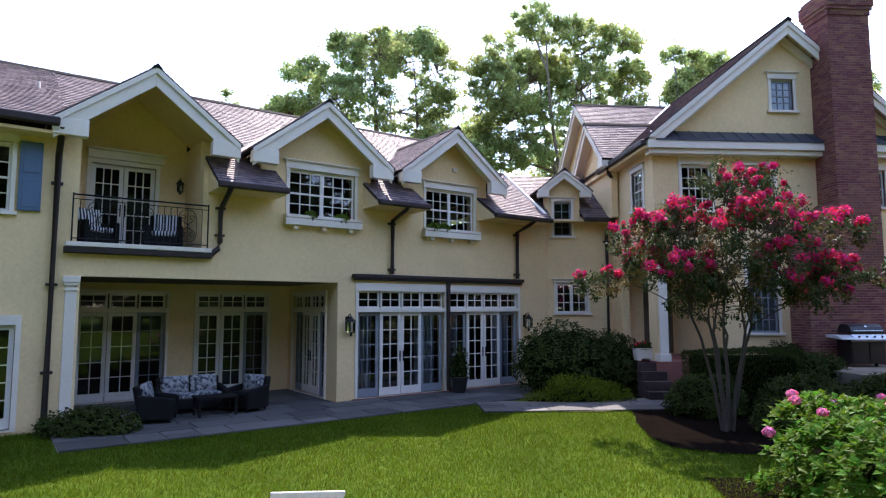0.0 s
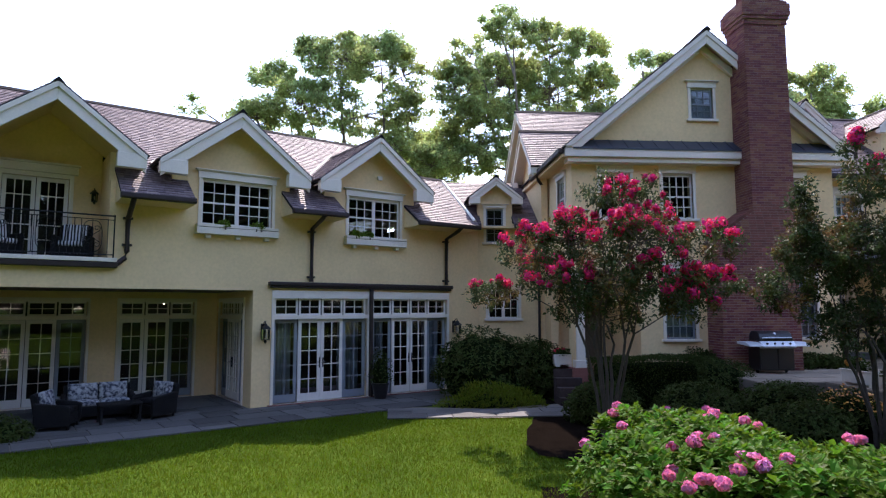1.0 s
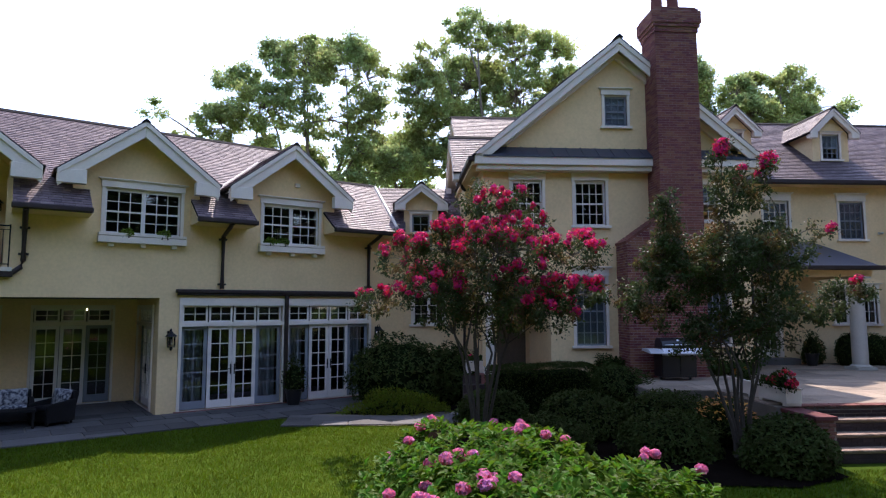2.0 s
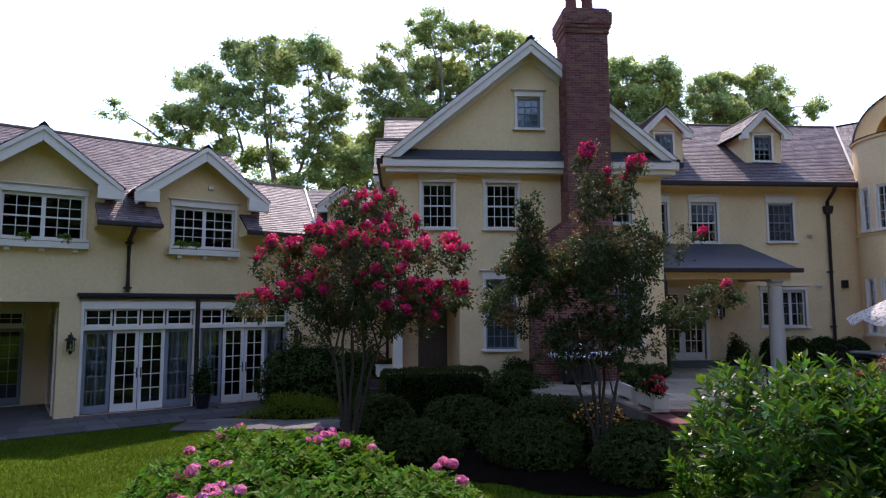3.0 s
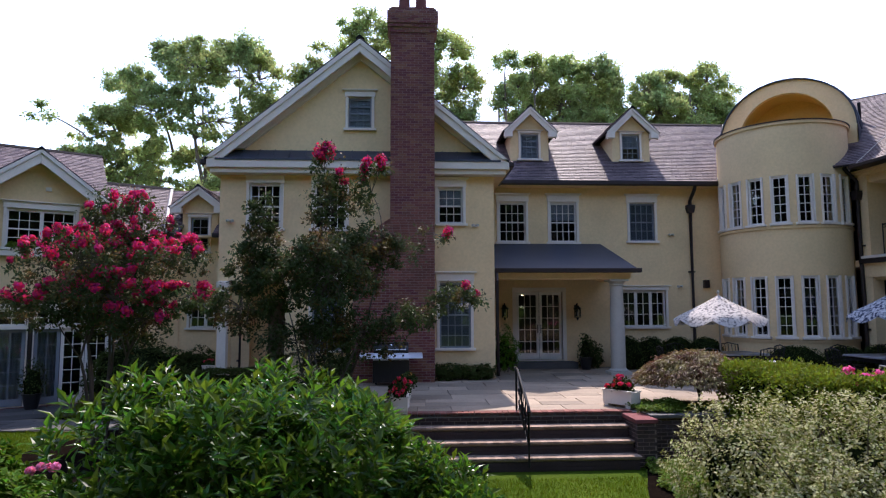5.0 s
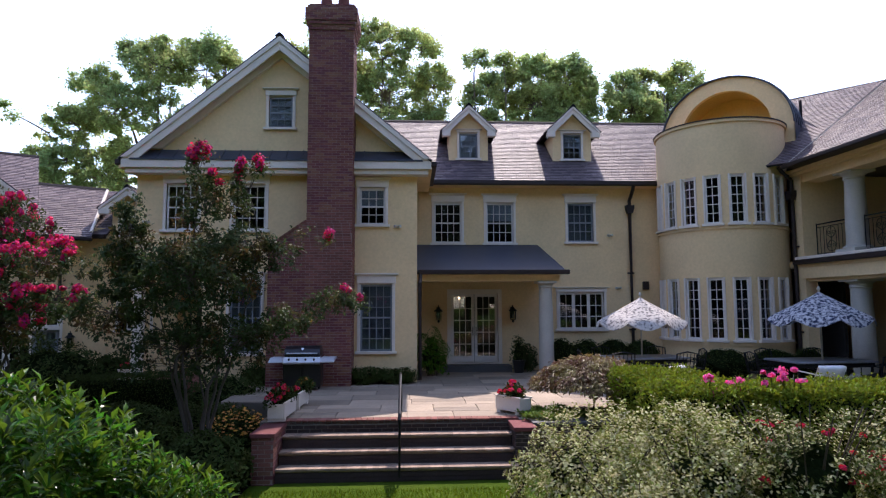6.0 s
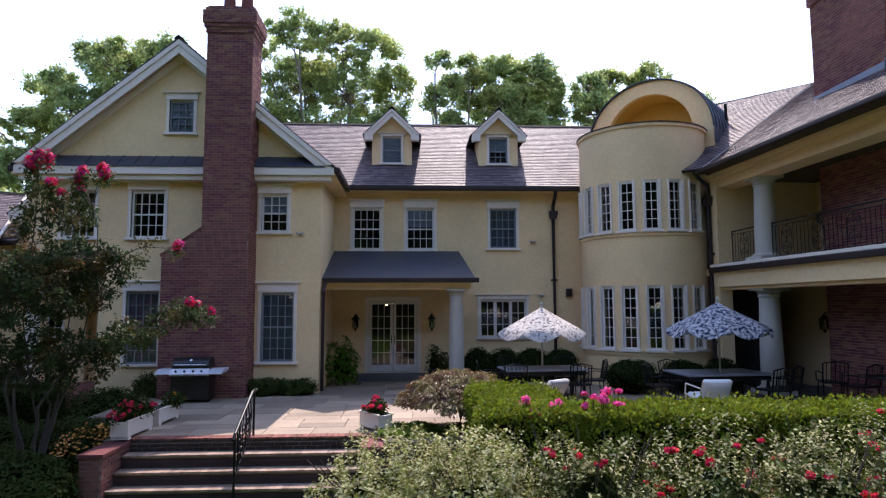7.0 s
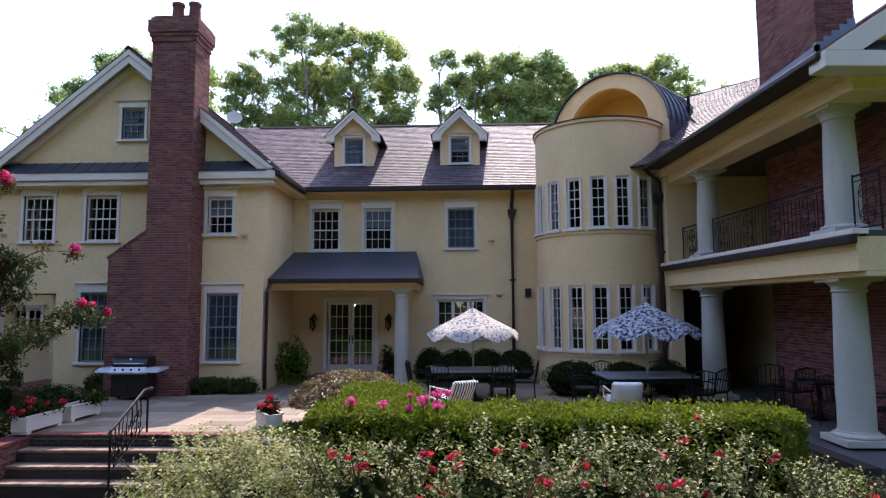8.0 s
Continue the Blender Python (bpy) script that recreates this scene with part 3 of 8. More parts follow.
part("door_head", Geo().box(-4.03, -2.45, 1.5, 1.6, 5.74, 5.93).box(-4.07, -2.41, 1.46, 1.6, 5.93, 5.98), WHITE, HOUSE, "white moulded door head", at=FL, bevel=0.008)
# openings of the wing
window(HOUSE, FL, *B_WIN, 3, 4, units=2, split=2, lip=0.12, head=0.22)
window(HOUSE, FL, *C_WIN, 3, 4, units=2, split=2, lip=0.12, head=0.22)
for w in (B_WIN, C_WIN):                        # deep bracketed shelf under the dormer windows
    s = Geo().box(w[0] - 0.14, w[1] + 0.14, -0.2, 0.0, w[2] - 0.24, w[2] - 0.08)
    for i in range(3):
        u = w[0] + 0.15 + i * (w[1] - w[0] - 0.3) / 2
        s.box(u - 0.06, u + 0.06, -0.14, 0.0, w[2] - 0.33, w[2] - 0.24)
    part("window_shelf", s, WHITE, HOUSE, "white bracketed window shelf", at=FL, bevel=0.01)
for d in (BAY1, BAY2):
    french_doors(HOUSE, FL, d[0], d[1], d[2], 2.3, (-1.05, 1, 1, -1.1), rows=5, cols=2, transom=(2.4, 2.84), head=0.2, case=0.07, label="white french doors with sidelights and transoms")
part("bay_gutter", Geo().box(1.7, 7.45, -0.16, 0.0, 3.16, 3.26).box(1.74, 7.41, -0.12, 0.0, 3.1, 3.16), COPPER, HOUSE, "dark copper gutter over the doors", at=FL, bevel=0.02)
part("bay_sill", Geo().box(1.75, 7.4, -0.1, 0.0, 0.09, 0.165), BRICK, HOUSE, "red brick door sill", at=FL)
window(HOUSE, FL, *FARW, 2, 4, units=1, split=2)
french_doors(HOUSE, FL, *FARD, (1, 1), rows=5, cols=2, head=0.18, label="white glazed garden doors")
sh = Geo().box(-5.3, -4.93, -0.07, -0.02, 4.23, 5.55)
for z in (4.3, 4.95):
    sh.box(-5.24, -4.99, -0.085, -0.07, z, z + 0.54)
part("shutter", sh, SHUTTER, HOUSE, "blue painted panelled shutter", at=FL, bevel=0.008)
french_doors(HOUSE, FL, *BK1[:3], 2.3, (1, 1, -1.0), y=R_DEPTH, rows=5, cols=2, transom=(2.4, 2.76), head=0.1, case=0.06, label="shaded french doors with transoms")
french_doors(HOUSE, FL, *BK2[:3], 2.3, (1, 1, -1.0), y=R_DEPTH, rows=5, cols=2, transom=(2.4, 2.76), head=0.1, case=0.06, label="shaded french doors with transoms")
fs = FL @ pose(1.33, R_DEPTH, 0, 0, 0, -90)     # looking out of the side wall into the recess
french_doors(HOUSE, fs, SD[0], SD[1], 0.16, 2.3, (-1, 1, 1, -1), y=0.0, rows=5, cols=2, transom=(2.4, 2.76), head=0.1, case=0.05, label="shaded side french doors")
part("corner_post", Geo().box(-4.45, -4.25, -0.02, 0.2, 0.28, 2.84).box(-4.49, -4.21, -0.06, 0.24, 0.1, 0.28).box(-4.47, -4.23, -0.04, 0.22, 2.74, 2.78).box(-4.48, -4.22, -0.05, 0.23, 2.84, 2.9).box(-4.5, -4.2, -0.07, 0.25, 2.9, 3.03), WHITE, HOUSE, "white square porch post", at=FL, bevel=0.012)

# ---- angled wing: gable roofs, rakes and returns
def gable_trim(fr, mid, half, ridge, over, pitch=PITCH, board=0.30, ret=0.6, drop=0.3, back=0.0):
    """White rake boards and boxed returns in front of a gable."""
    zE = ridge - half * pitch
    for s in (-1, 1):
        e, a = mid + s * half, mid
        g = Geo().prism([(e, zE), (a, ridge), (a, ridge - board * 1.3), (e - s * 0.02, zE - board * 1.3)], -over, -over + 0.06)
        g.prism([(e, zE + 0.005), (a, ridge + 0.005), (a, ridge - board * 0.42), (e, zE - board * 0.42)], -over - 0.045, -over)
        part("rake_board", g, WHITE, HOUSE, "white rake board", at=fr, bevel=0.008)
        w = Geo().prism([(e, zE), (e, zE - drop), (e - s * ret, zE - drop), (e - s * ret, zE - drop + ret * pitch * 0.72)], -over - 0.03, -over + 0.16 + back)
        part("eave_return", w, WHITE, HOUSE, "boxed white eave return", at=fr, bevel=0.01)
        f = Geo().prism([(e - s * 0.03, zE - 0.1), (a, ridge - 0.1), (a, ridge - 0.13), (e - s * 0.03, zE - 0.13)], -over + 0.06, 0.0 + back)
        part("soffit", f, WHITE, HOUSE, at=fr)


def gable_roof(fr, mid, half, ridge, over, back, seed, pitch=PITCH):
    zE = ridge - half * pitch
    o = 0.05
    roof(fr, [(mid - half - o, back, zE - o * pitch + 0.025), (mid - half - o, -over - 0.035, zE - o * pitch + 0.025), (mid, -over - 0.035, ridge + 0.025), (mid, back, ridge + 0.025)], seed)
    roof(fr, [(mid + half + o, -over - 0.035, zE - o * pitch + 0.025), (mid + half + o, back, zE - o * pitch + 0.025), (mid, back, ridge + 0.025), (mid, -over - 0.035, ridge + 0.025)], seed + 1)
    cap = Geo().prism([(mid - 0.11, ridge - 0.02), (mid, ridge + 0.085), (mid + 0.11, ridge - 0.02)], -over - 0.06, back)
    part("ridge_cap", cap, UNDER, HOUSE, "dark ridge cap", at=fr)


for i, (mid, half, ridge, tag) in enumerate(GAB):
    gable_roof(FL, mid, half, ridge, 0.5, 3.0, 10 + 2 * i)
    gable_trim(FL, mid, half, ridge, 0.5)
part("balcony_soffit", Geo().prism([(-4.85, 5.83), (-3.08, 7.22), (-1.3, 5.83), (-1.3, 5.80), (-3.08, 7.19), (-4.85, 5.80)], 0.0, 1.6), STUCCO, HOUSE, at=FL)
# main slope of the wing: eave 5.2 at 0.45 out, ridge 8.3 at 4.0 in
RS = (8.3 - 5.07) / 4.8


def lz(y):
    return 5.07 + (y + 0.8) * RS


for i, (a, b) in enumerate(((-1.85, -0.33), (2.0, 3.5), (5.75, 7.95))):
    far_end = 8.3 if i == 2 else b                # the last stretch widens to the valley
    roof(FL, [(a, -0.8, lz(-0.8)), (b, -0.8, lz(-0.8)), (far_end, 0.7, lz(0.7)), (a, 0.7, lz(0.7))], 30 + i)
    gt = Geo().box(a - 0.02, b + 0.02, -0.92, -0.78, 4.94, 5.07)
    part("gutter", gt, COPPER, HOUSE, "dark copper eave gutter", at=FL, bevel=0.03)
    part("eave_soffit", Geo().box(a, b, -0.78, 0.0, 4.93, 4.98).prism([(-0.76, 4.98), (0.0, 4.98), (0.0, 5.5), (-0.76, 5.0)], a, a + 0.05, "x").prism([(-0.76, 4.98), (0.0, 4.98), (0.0, 5.5), (-0.76, 5.0)], b - 0.05, b, "x"), STUCCO, HOUSE, at=FL)
UE, VL = 6.6, 2.1                                # end of the high roof, ridge line of the low roof beyond it
roof(FL, [(-1.75, 0.7, lz(0.7)), (UE, 0.7, lz(0.7)), (UE, 4.0, 8.3), (-1.75, 4.0, 8.3)], 35)
roof(FL, [(UE + 0.005, 0.7, lz(0.7)), (8.3, 0.7, lz(0.7)), (8.65, VL, lz(VL)), (UE + 0.005, VL, lz(VL))], 38)
part("roof_back", Geo().poly([(UE, VL, lz(VL)), (8.65, VL, lz(VL)), (8.65, 7.5, 5.2), (UE, 7.5, 5.2)]), UNDER, HOUSE, at=FL)
part("ridge_cap", Geo().prism([(VL - 0.12, lz(VL) - 0.04), (VL, lz(VL) + 0.06), (VL + 0.12, lz(VL) - 0.04)], UE, 8.65, "x"), UNDER, HOUSE, "dark ridge cap", at=FL)
part("gable_end", Geo().prism([(1.6, 6.55), (4.0, 8.17), (7.3, 5.25), (1.6, 5.25)], UE - 0.16, UE - 0.06, "x"), STUCCO, HOUSE, "yellow stucco end of the high roof", at=FL)
roof(FL, [(-4.6, 1.85, lz(1.85)), (-1.75, 1.85, lz(1.85)), (-1.75, 4.0, 8.3), (-4.6, 4.0, 8.3)], 37)
roof(FL, [(-7.6, -0.5, 5.95), (-4.6, -0.5, 5.95), (-4.6, 4.0, 8.3), (-7.6, 4.0, 8.3)], 36)
part("gutter", Geo().box(-7.6, -4.72, -0.66, -0.5, 5.8, 5.96), COPPER, HOUSE, "dark copper eave gutter", at=FL, bevel=0.03)
part("eave_soffit", Geo().box(-7.6, -4.6, -0.5, 0.0, 5.66, 5.72), STUCCO, HOUSE, at=FL)
part("roof_back", Geo().poly([(-7.6, 4.0, 8.3), (UE, 4.0, 8.3), (UE, 7.5, 5.2), (-7.6, 7.5, 5.2)]), UNDER, HOUSE, at=FL)
part("ridge_cap", Geo().prism([(3.88, 8.26), (4.0, 8.36), (4.12, 8.26)], -7.6, UE, "x"), UNDER, HOUSE, "dark ridge cap", at=FL)
part("roof_vent", Geo().tube([(-5.0, 1.9, 7.0), (-5.0, 1.9, 7.35)], 0.035, 8), WHITE, HOUSE, "small roof vent pipe", at=FL)

for mid, half, ridge in ((0.77, 1.82, 7.36), (4.66, 1.80, 7.36)):
    ze = ridge - half * PITCH + 0.09
    part("valley_flashing", Geo().tube([(mid - half, (ze - 5.07) / RS - 0.8, ze + 0.02), (mid, (ridge + 0.09 - 5.07) / RS - 0.8, ridge + 0.11)], 0.035, 6), WHITE, HOUSE, "pale metal roof flashing", at=FL)

# ---- link between the wings
LK = 19.4
D_WIN, E_WIN = (5.07, 5.63, 4.68, 5.8), (5.12, 6.1, 2.25, 3.2)
lk_top = [(4.6, 5.3), (4.8, 5.3), (4.8, 6.2), (5.36, 6.68), (5.92, 6.2), (5.92, 5.3), (6.95, 5.3)]
raw_part("wall", wall_geo(4.6, 6.95, 0.0, lk_top, [D_WIN, E_WIN], 0.25, LK), STUCCO, HOUSE, "yellow stucco link wall", FM)
window(HOUSE, FM, *D_WIN, 2, 4, split=2, y=LK, head=0.12, dark=True)
window(HOUSE, FM, *E_WIN, 2, 3, units=2, y=LK, head=0.12)
FD = Matrix.Translation((0, LK, 0))
gable_roof(FD, 5.36, 0.86, 6.75, 0.3, 2.6, 50)
gable_trim(FD, 5.36, 0.86, 6.75, 0.3, board=0.2, ret=0.35, drop=0.2)
roof(FM, [(4.3, LK - 0.45, 5.22), (4.85, LK - 0.45, 5.22), (4.85, LK + 0.6, 5.94), (3.9, LK + 0.6, 5.94)], 52)
roof(FM, [(5.9, LK - 0.45, 5.22), (7.0, LK - 0.45, 5.22), (7.0, LK + 0.6, 5.94), (5.9, LK + 0.6, 5.94)], 53)
roof(FM, [(3.9, LK + 0.6, 5.94), (7.0, LK + 0.6, 5.94), (7.0, LK + 2.2, 7.04), (3.5, LK + 2.2, 7.04)], 54)
part("valley_flashing", Geo().tube([(7.95, -0.6, lz(-0.6) + 0.03), (8.6, 2.0, lz(2.0) + 0.03)], 0.05, 6), WHITE, HOUSE, "pale metal roof flashing", at=FL)
part("gutter", Geo().box(4.3, 4.85, LK - 0.57, LK - 0.43, 5.08, 5.22).box(5.9, 6.9, LK - 0.57, LK - 0.43, 5.08, 5.22), COPPER, HOUSE, "dark copper eave gutter", bevel=0.03)
part("eave_soffit", Geo().box(4.3, 6.9, LK - 0.43, LK, 5.1, 5.16), STUCCO, HOUSE)

# ---- gabled block
GY, GX0, GX1, GM = 16.1, 6.95, 14.45, 10.73
GW = (10.40, 11.04, 7.84, 8.74)
W1, W2, W3 = (7.74, 8.58, 5.02, 6.28), (9.50, 10.36, 5.02, 6.28), (12.89, 13.58, 5.18, 6.2)
LW1, LW2 = (9.47, 10.3, 1.74, 3.62), (12.93, 13.78, 1.77, 3.58)
GREC = (7.12, 8.76, 0.9, 3.6)
GPITCH = (10.24 - 6.87) / (10.73 - 6.67)
gtop = [(GX0, 10.1 - (GM - GX0) * GPITCH), (GM, 10.1), (GX1, 10.1 - (GX1 - GM) * GPITCH)]
raw_part("wall", wall_geo(GX0, GX1, 0.1, gtop, [GW, W1, W2, W3, LW1, LW2, GREC], 0.3, GY), STUCCO, HOUSE, "yellow stucco gable wall")
for w, c, r, s in ((GW, 3, 4, 2), (W1, 4, 4, 2), (W2, 4, 4, 2), (W3, 3, 4, 2), (LW1, 4, 6, 3), (LW2, 4, 6, 3)):
    window(HOUSE, FM, *w, c, r, split=s, y=GY, head=0.2 if w is GW else 0.27, dark=w in (GW, LW1, LW2), backing={GW: (PANE_PALE, 1.0), LW1: (PANE_GREY, 1.0), LW2: (PANE_GREY, 1.0), W3: (PANE_PALE, 0.5)}.get(w))
# its sides
FGL = pose(GX0, 19.65, 0, 0, 0, -90)            # west face: x runs towards the garden
raw_part("wall", wall_geo(0.0, 3.25, 0.1, [(0.0, 6.8), (3.25, 6.8)], [(2.1, 2.9, 5.2, 6.3), (1.0, 3.0, 0.9, 3.6)], 0.25), STUCCO, HOUSE, "", FGL)
window(HOUSE, FGL, 2.1, 2.9, 5.2, 6.3, 3, 4, split=2, head=0.16)
part("wall", Geo().box(GX1 - 0.25, GX1, GY + 0.3, 19.05, 0.1, 6.9), STUCCO, HOUSE)
part("wall", Geo().box(GX0, GX0 + 0.25, 19.65, 26.0, 0.1, 6.8), STUCCO, HOUSE)
# corner porch inside it
part("recess_wall", Geo().box(GX0 + 0.25, 9.0, 18.9, 19.1, 0.1, 3.8).box(8.76, 9.0, GY + 0.3, 18.9, 0.1, 3.8), STUCCO, HOUSE)
part("recess_ceiling", Geo().box(GX0 + 0.25, 8.76, GY + 0.3, 18.9, 3.6, 3.8), PORCHDARK, HOUSE)
part("porch_door", Geo().box(7.72, 8.62, 18.84, 18.895, 1.02, 3.15).box(7.8, 8.12, 18.82, 18.84, 1.15, 1.95).box(8.22, 8.54, 18.82, 18.84, 1.15, 1.95).box(7.8, 8.12, 18.82, 18.84, 2.05, 3.05).box(8.22, 8.54, 18.82, 18.84, 2.05, 3.05), PORCHDARK, HOUSE, "dark panelled wooden porch door", bevel=0.006)
part("recess_floor", Geo().box(GX0 - 0.1, 8.78, GY - 0.1, 18.9, 0.1, 1.0), BRICK, HOUSE, "brick porch base")
part("corner_post", Geo().box(6.98, 7.22, 16.05, 16.29, 1.0, 3.6).box(6.94, 7.26, 16.01, 16.33, 1.0, 1.2).box(6.94, 7.26, 16.01, 16.33, 3.42, 3.58), WHITE, HOUSE, "white square porch post", bevel=0.012)
# front pent, cornice and rakes
part("cornice", Geo().box(6.67, 11.6, 15.7, 16.1, 6.63, 6.86).box(12.72, 14.83, 15.7, 16.1, 6.63, 6.86).box(6.75, 11.6, 15.78, 16.1, 6.5, 6.63).box(12.72, 14.75, 15.78, 16.1, 6.5, 6.63), WHITE, HOUSE, "white boxed cornice", bevel=0.012)
for a, b in ((6.9, 11.6), (12.75, 14.6)):
    pr = Geo().prism([(15.68, 6.87), (16.1, 7.2), (16.1, 7.16), (15.68, 6.83)], a, b, "x")
    u = a + 0.25
    while u < b - 0.05:
        pr.prism([(15.68, 6.87), (16.1, 7.2), (16.1, 7.225), (15.68, 6.895)], u, u + 0.02, "x")
        u += 0.42
    part("pent_roof", pr, METALROOF, HOUSE, "dark standing-seam metal strip roof")
for s in (-1, 1):
    e = GM + s * 4.06
    gb = Geo().prism([(e, 6.87), (GM, 10.24), (GM, 9.88), (e - s * 0.43, 6.87)], 15.7, 15.76)
    gb.prism([(e, 6.9), (GM, 10.25), (GM, 10.1), (e - s * 0.18, 6.9)], 15.66, 15.7)
    part("rake_board", gb, WHITE, HOUSE, "white rake board", bevel=0.008)
    gs = Geo().prism([(GM + s * 3.4, 7.22), (GM, 10.0), (GM, 9.78), (GM + s * 3.13, 7.22)], 15.98, 16.1)
    part("frieze_board", gs, WHITE, HOUSE)
    part("soffit", Geo().prism([(e - s * 0.1, 6.82), (GM, 10.12), (GM, 10.09), (e - s * 0.13, 6.82)], 15.76, 16.1), WHITE, HOUSE)
gz = 10.28
for s, sd in ((-1, 60), (1, 61)):
    e = GM + s * 4.12
    ze = gz - 4.12 * GPITCH
    p = [(e, 15.67, ze), (e, 28.0, ze), (GM, 28.0, gz), (GM, 15.67, gz)]
    roof(FM, p if s > 0 else [p[1], p[0], p[3], p[2]], sd)
part("ridge_cap", Geo().prism([(GM - 0.12, gz - 0.02), (GM, gz + 0.08), (GM + 0.12, gz - 0.02)], 15.64, 28.0), UNDER, HOUSE, "dark ridge cap")
part("gutter", Geo().box(6.5, 6.66, 15.72, 19.5, 6.7, 6.86).box(14.82, 14.98, 15.72, 18.5, 6.7, 6.86), COPPER, HOUSE, "dark copper eave gutter", bevel=0.03)
part("eave_soffit", Geo().box(6.6, 6.95, 15.76, 26.0, 6.62, 6.7).box(14.45, 14.85, 15.76, 19.0, 6.62, 6.7), STUCCO, HOUSE)
part("valley_flashing", Geo().tube([(6.86, 18.55, 7.12), (10.22, 21.95, 9.92)], 0.035, 6), WHITE, HOUSE, "pale metal roof flashing")
# cross gables on its west side
for yc, half, ridge, x0, sd in ((21.95, 3.4, 9.8, 6.6, 64), (20.0, 1.7, 8.5, 6.35, 68)):
    fx = pose(x0 + 0.35, yc, 0, 0, 0, -90)
    gable_roof(fx, 0.0, half, ridge, 0.35, 3.6, sd, 0.82 if half > 2 else 0.9)
    gable_trim(fx, 0.0, half, ridge, 0.35, 0.82 if half > 2 else 0.9, board=0.24, ret=0.45, drop=0.25)
    p = 0.82 if half > 2 else 0.9
    raw_part("wall", wall_geo(-half + 0.3, half - 0.3, 5.2, [(-half + 0.3, ridge - 0.1 - (half - 0.3) * p), (0, ridge - 0.1), (half - 0.3, ridge - 0.1 - (half - 0.3) * p)], [(-0.3, 0.3, 7.3, 8.2)] if half > 2 else [], 0.2), STUCCO, HOUSE, "", fx)
    if half > 2:
        window(HOUSE, fx, -0.3, 0.3, 7.3, 8.2, 3, 4, split=2, head=0.12)

# ---- middle wing
MY = 19.05
M1, M2, M3, M4 = (15.03, 15.9, 4.98, 6.3), (16.71, 17.58, 4.98, 6.3), (19.36, 20.2, 5.02, 6.3), (19.02, 20.48, 2.22, 3.4)
PD = (15.55, 17.05, 1.18, 3.35)
raw_part("wall", wall_geo(GX1, 22.6, 0.1, [(GX1, 6.9), (22.6, 6.9)], [M1, M2, M3, M4, PD], 0.3, MY), STUCCO, HOUSE, "yellow stucco middle wall")
for w in (M1, M2, M3):
    window(HOUSE, FM, *w, 4, 4, split=2, y=MY, head=0.28, dark=w is M3, backing={M2: (PANE_PALE, 0.45), M3: (PANE_GREY, 1.0)}.get(w))
window(HOUSE, FM, *M4, 2, 3, units=3, y=MY, head=0.16)
french_doors(HOUSE, FM, *PD, (1, 1), y=MY, rows=5, cols=3, head=0.14, case=0.12, label="white french doors under the porch")
part("door_step", Geo().box(15.2, 17.4, 18.5, 19.05, 0.9, 1.14), BLUESTONE, HOUSE, "stone doorstep", bevel=0.015)
ME, MR, MRZ = 18.6, 22.9, 10.1
MEZ = 6.93
roof(FM, [(14.6, ME, MEZ), (22.15, ME, MEZ), (24.75, MR, MRZ), (10.7, MR, MRZ)], 70)
roof(FM, [(22.15, ME - 0.05, MEZ), (24.72, 15.7, 6.88), (29.5, 17.95, MRZ), (24.75, MR, MRZ)], 71)   # roof across the inner corner
part("ridge_cap", Geo().tube([(24.75, MR, MRZ), (29.5, 17.95, MRZ)], 0.07, 6), UNDER, HOUSE, "dark ridge cap")
part("roof_back", Geo().poly([(24.75, MR, MRZ - 0.02), (29.5, 17.95, MRZ - 0.02), (32.0, 24.0, 7.0)]), UNDER, HOUSE)
part("valley_flashing", Geo().tube([(24.76, 15.72, 6.91), (29.5, 17.95, MRZ + 0.02)], 0.018, 5), CREAMSTONE, HOUSE, "thin pale valley flashing")
part("vent_pipe", Geo().tube([(26.62, 17.9, 8.9), (26.62, 17.9, 9.42)], 0.045, 8), UNDER, HOUSE, "small dark roof vent pipe")
part("roof_back", Geo().poly([(11.0, MR, MRZ), (29.0, MR, MRZ), (29.0, 27.0, 6.9), (11.0, 27.0, 6.9)]), UNDER, HOUSE)
part("ridge_cap", Geo().prism([(MR - 0.12, MRZ - 0.03), (MR, MRZ + 0.06), (MR + 0.12, MRZ - 0.03)], 12.0, 29.0, "x"), UNDER, HOUSE, "dark ridge cap")
part("gutter", Geo().box(14.8, 22.3, ME - 0.14, ME + 0.02, MEZ - 0.16, MEZ), COPPER, HOUSE, "dark copper eave gutter", bevel=0.03)
part("eave_soffit", Geo().box(14.5, 22.4, ME + 0.02, MY, MEZ - 0.16, MEZ - 0.1), STUCCO, HOUSE)
part("valley_flashing", Geo().tube([(22.15, 18.5, 6.97), (24.7, 22.85, 10.12)], 0.04, 6), CREAMSTONE, HOUSE, "pale metal roof flashing")
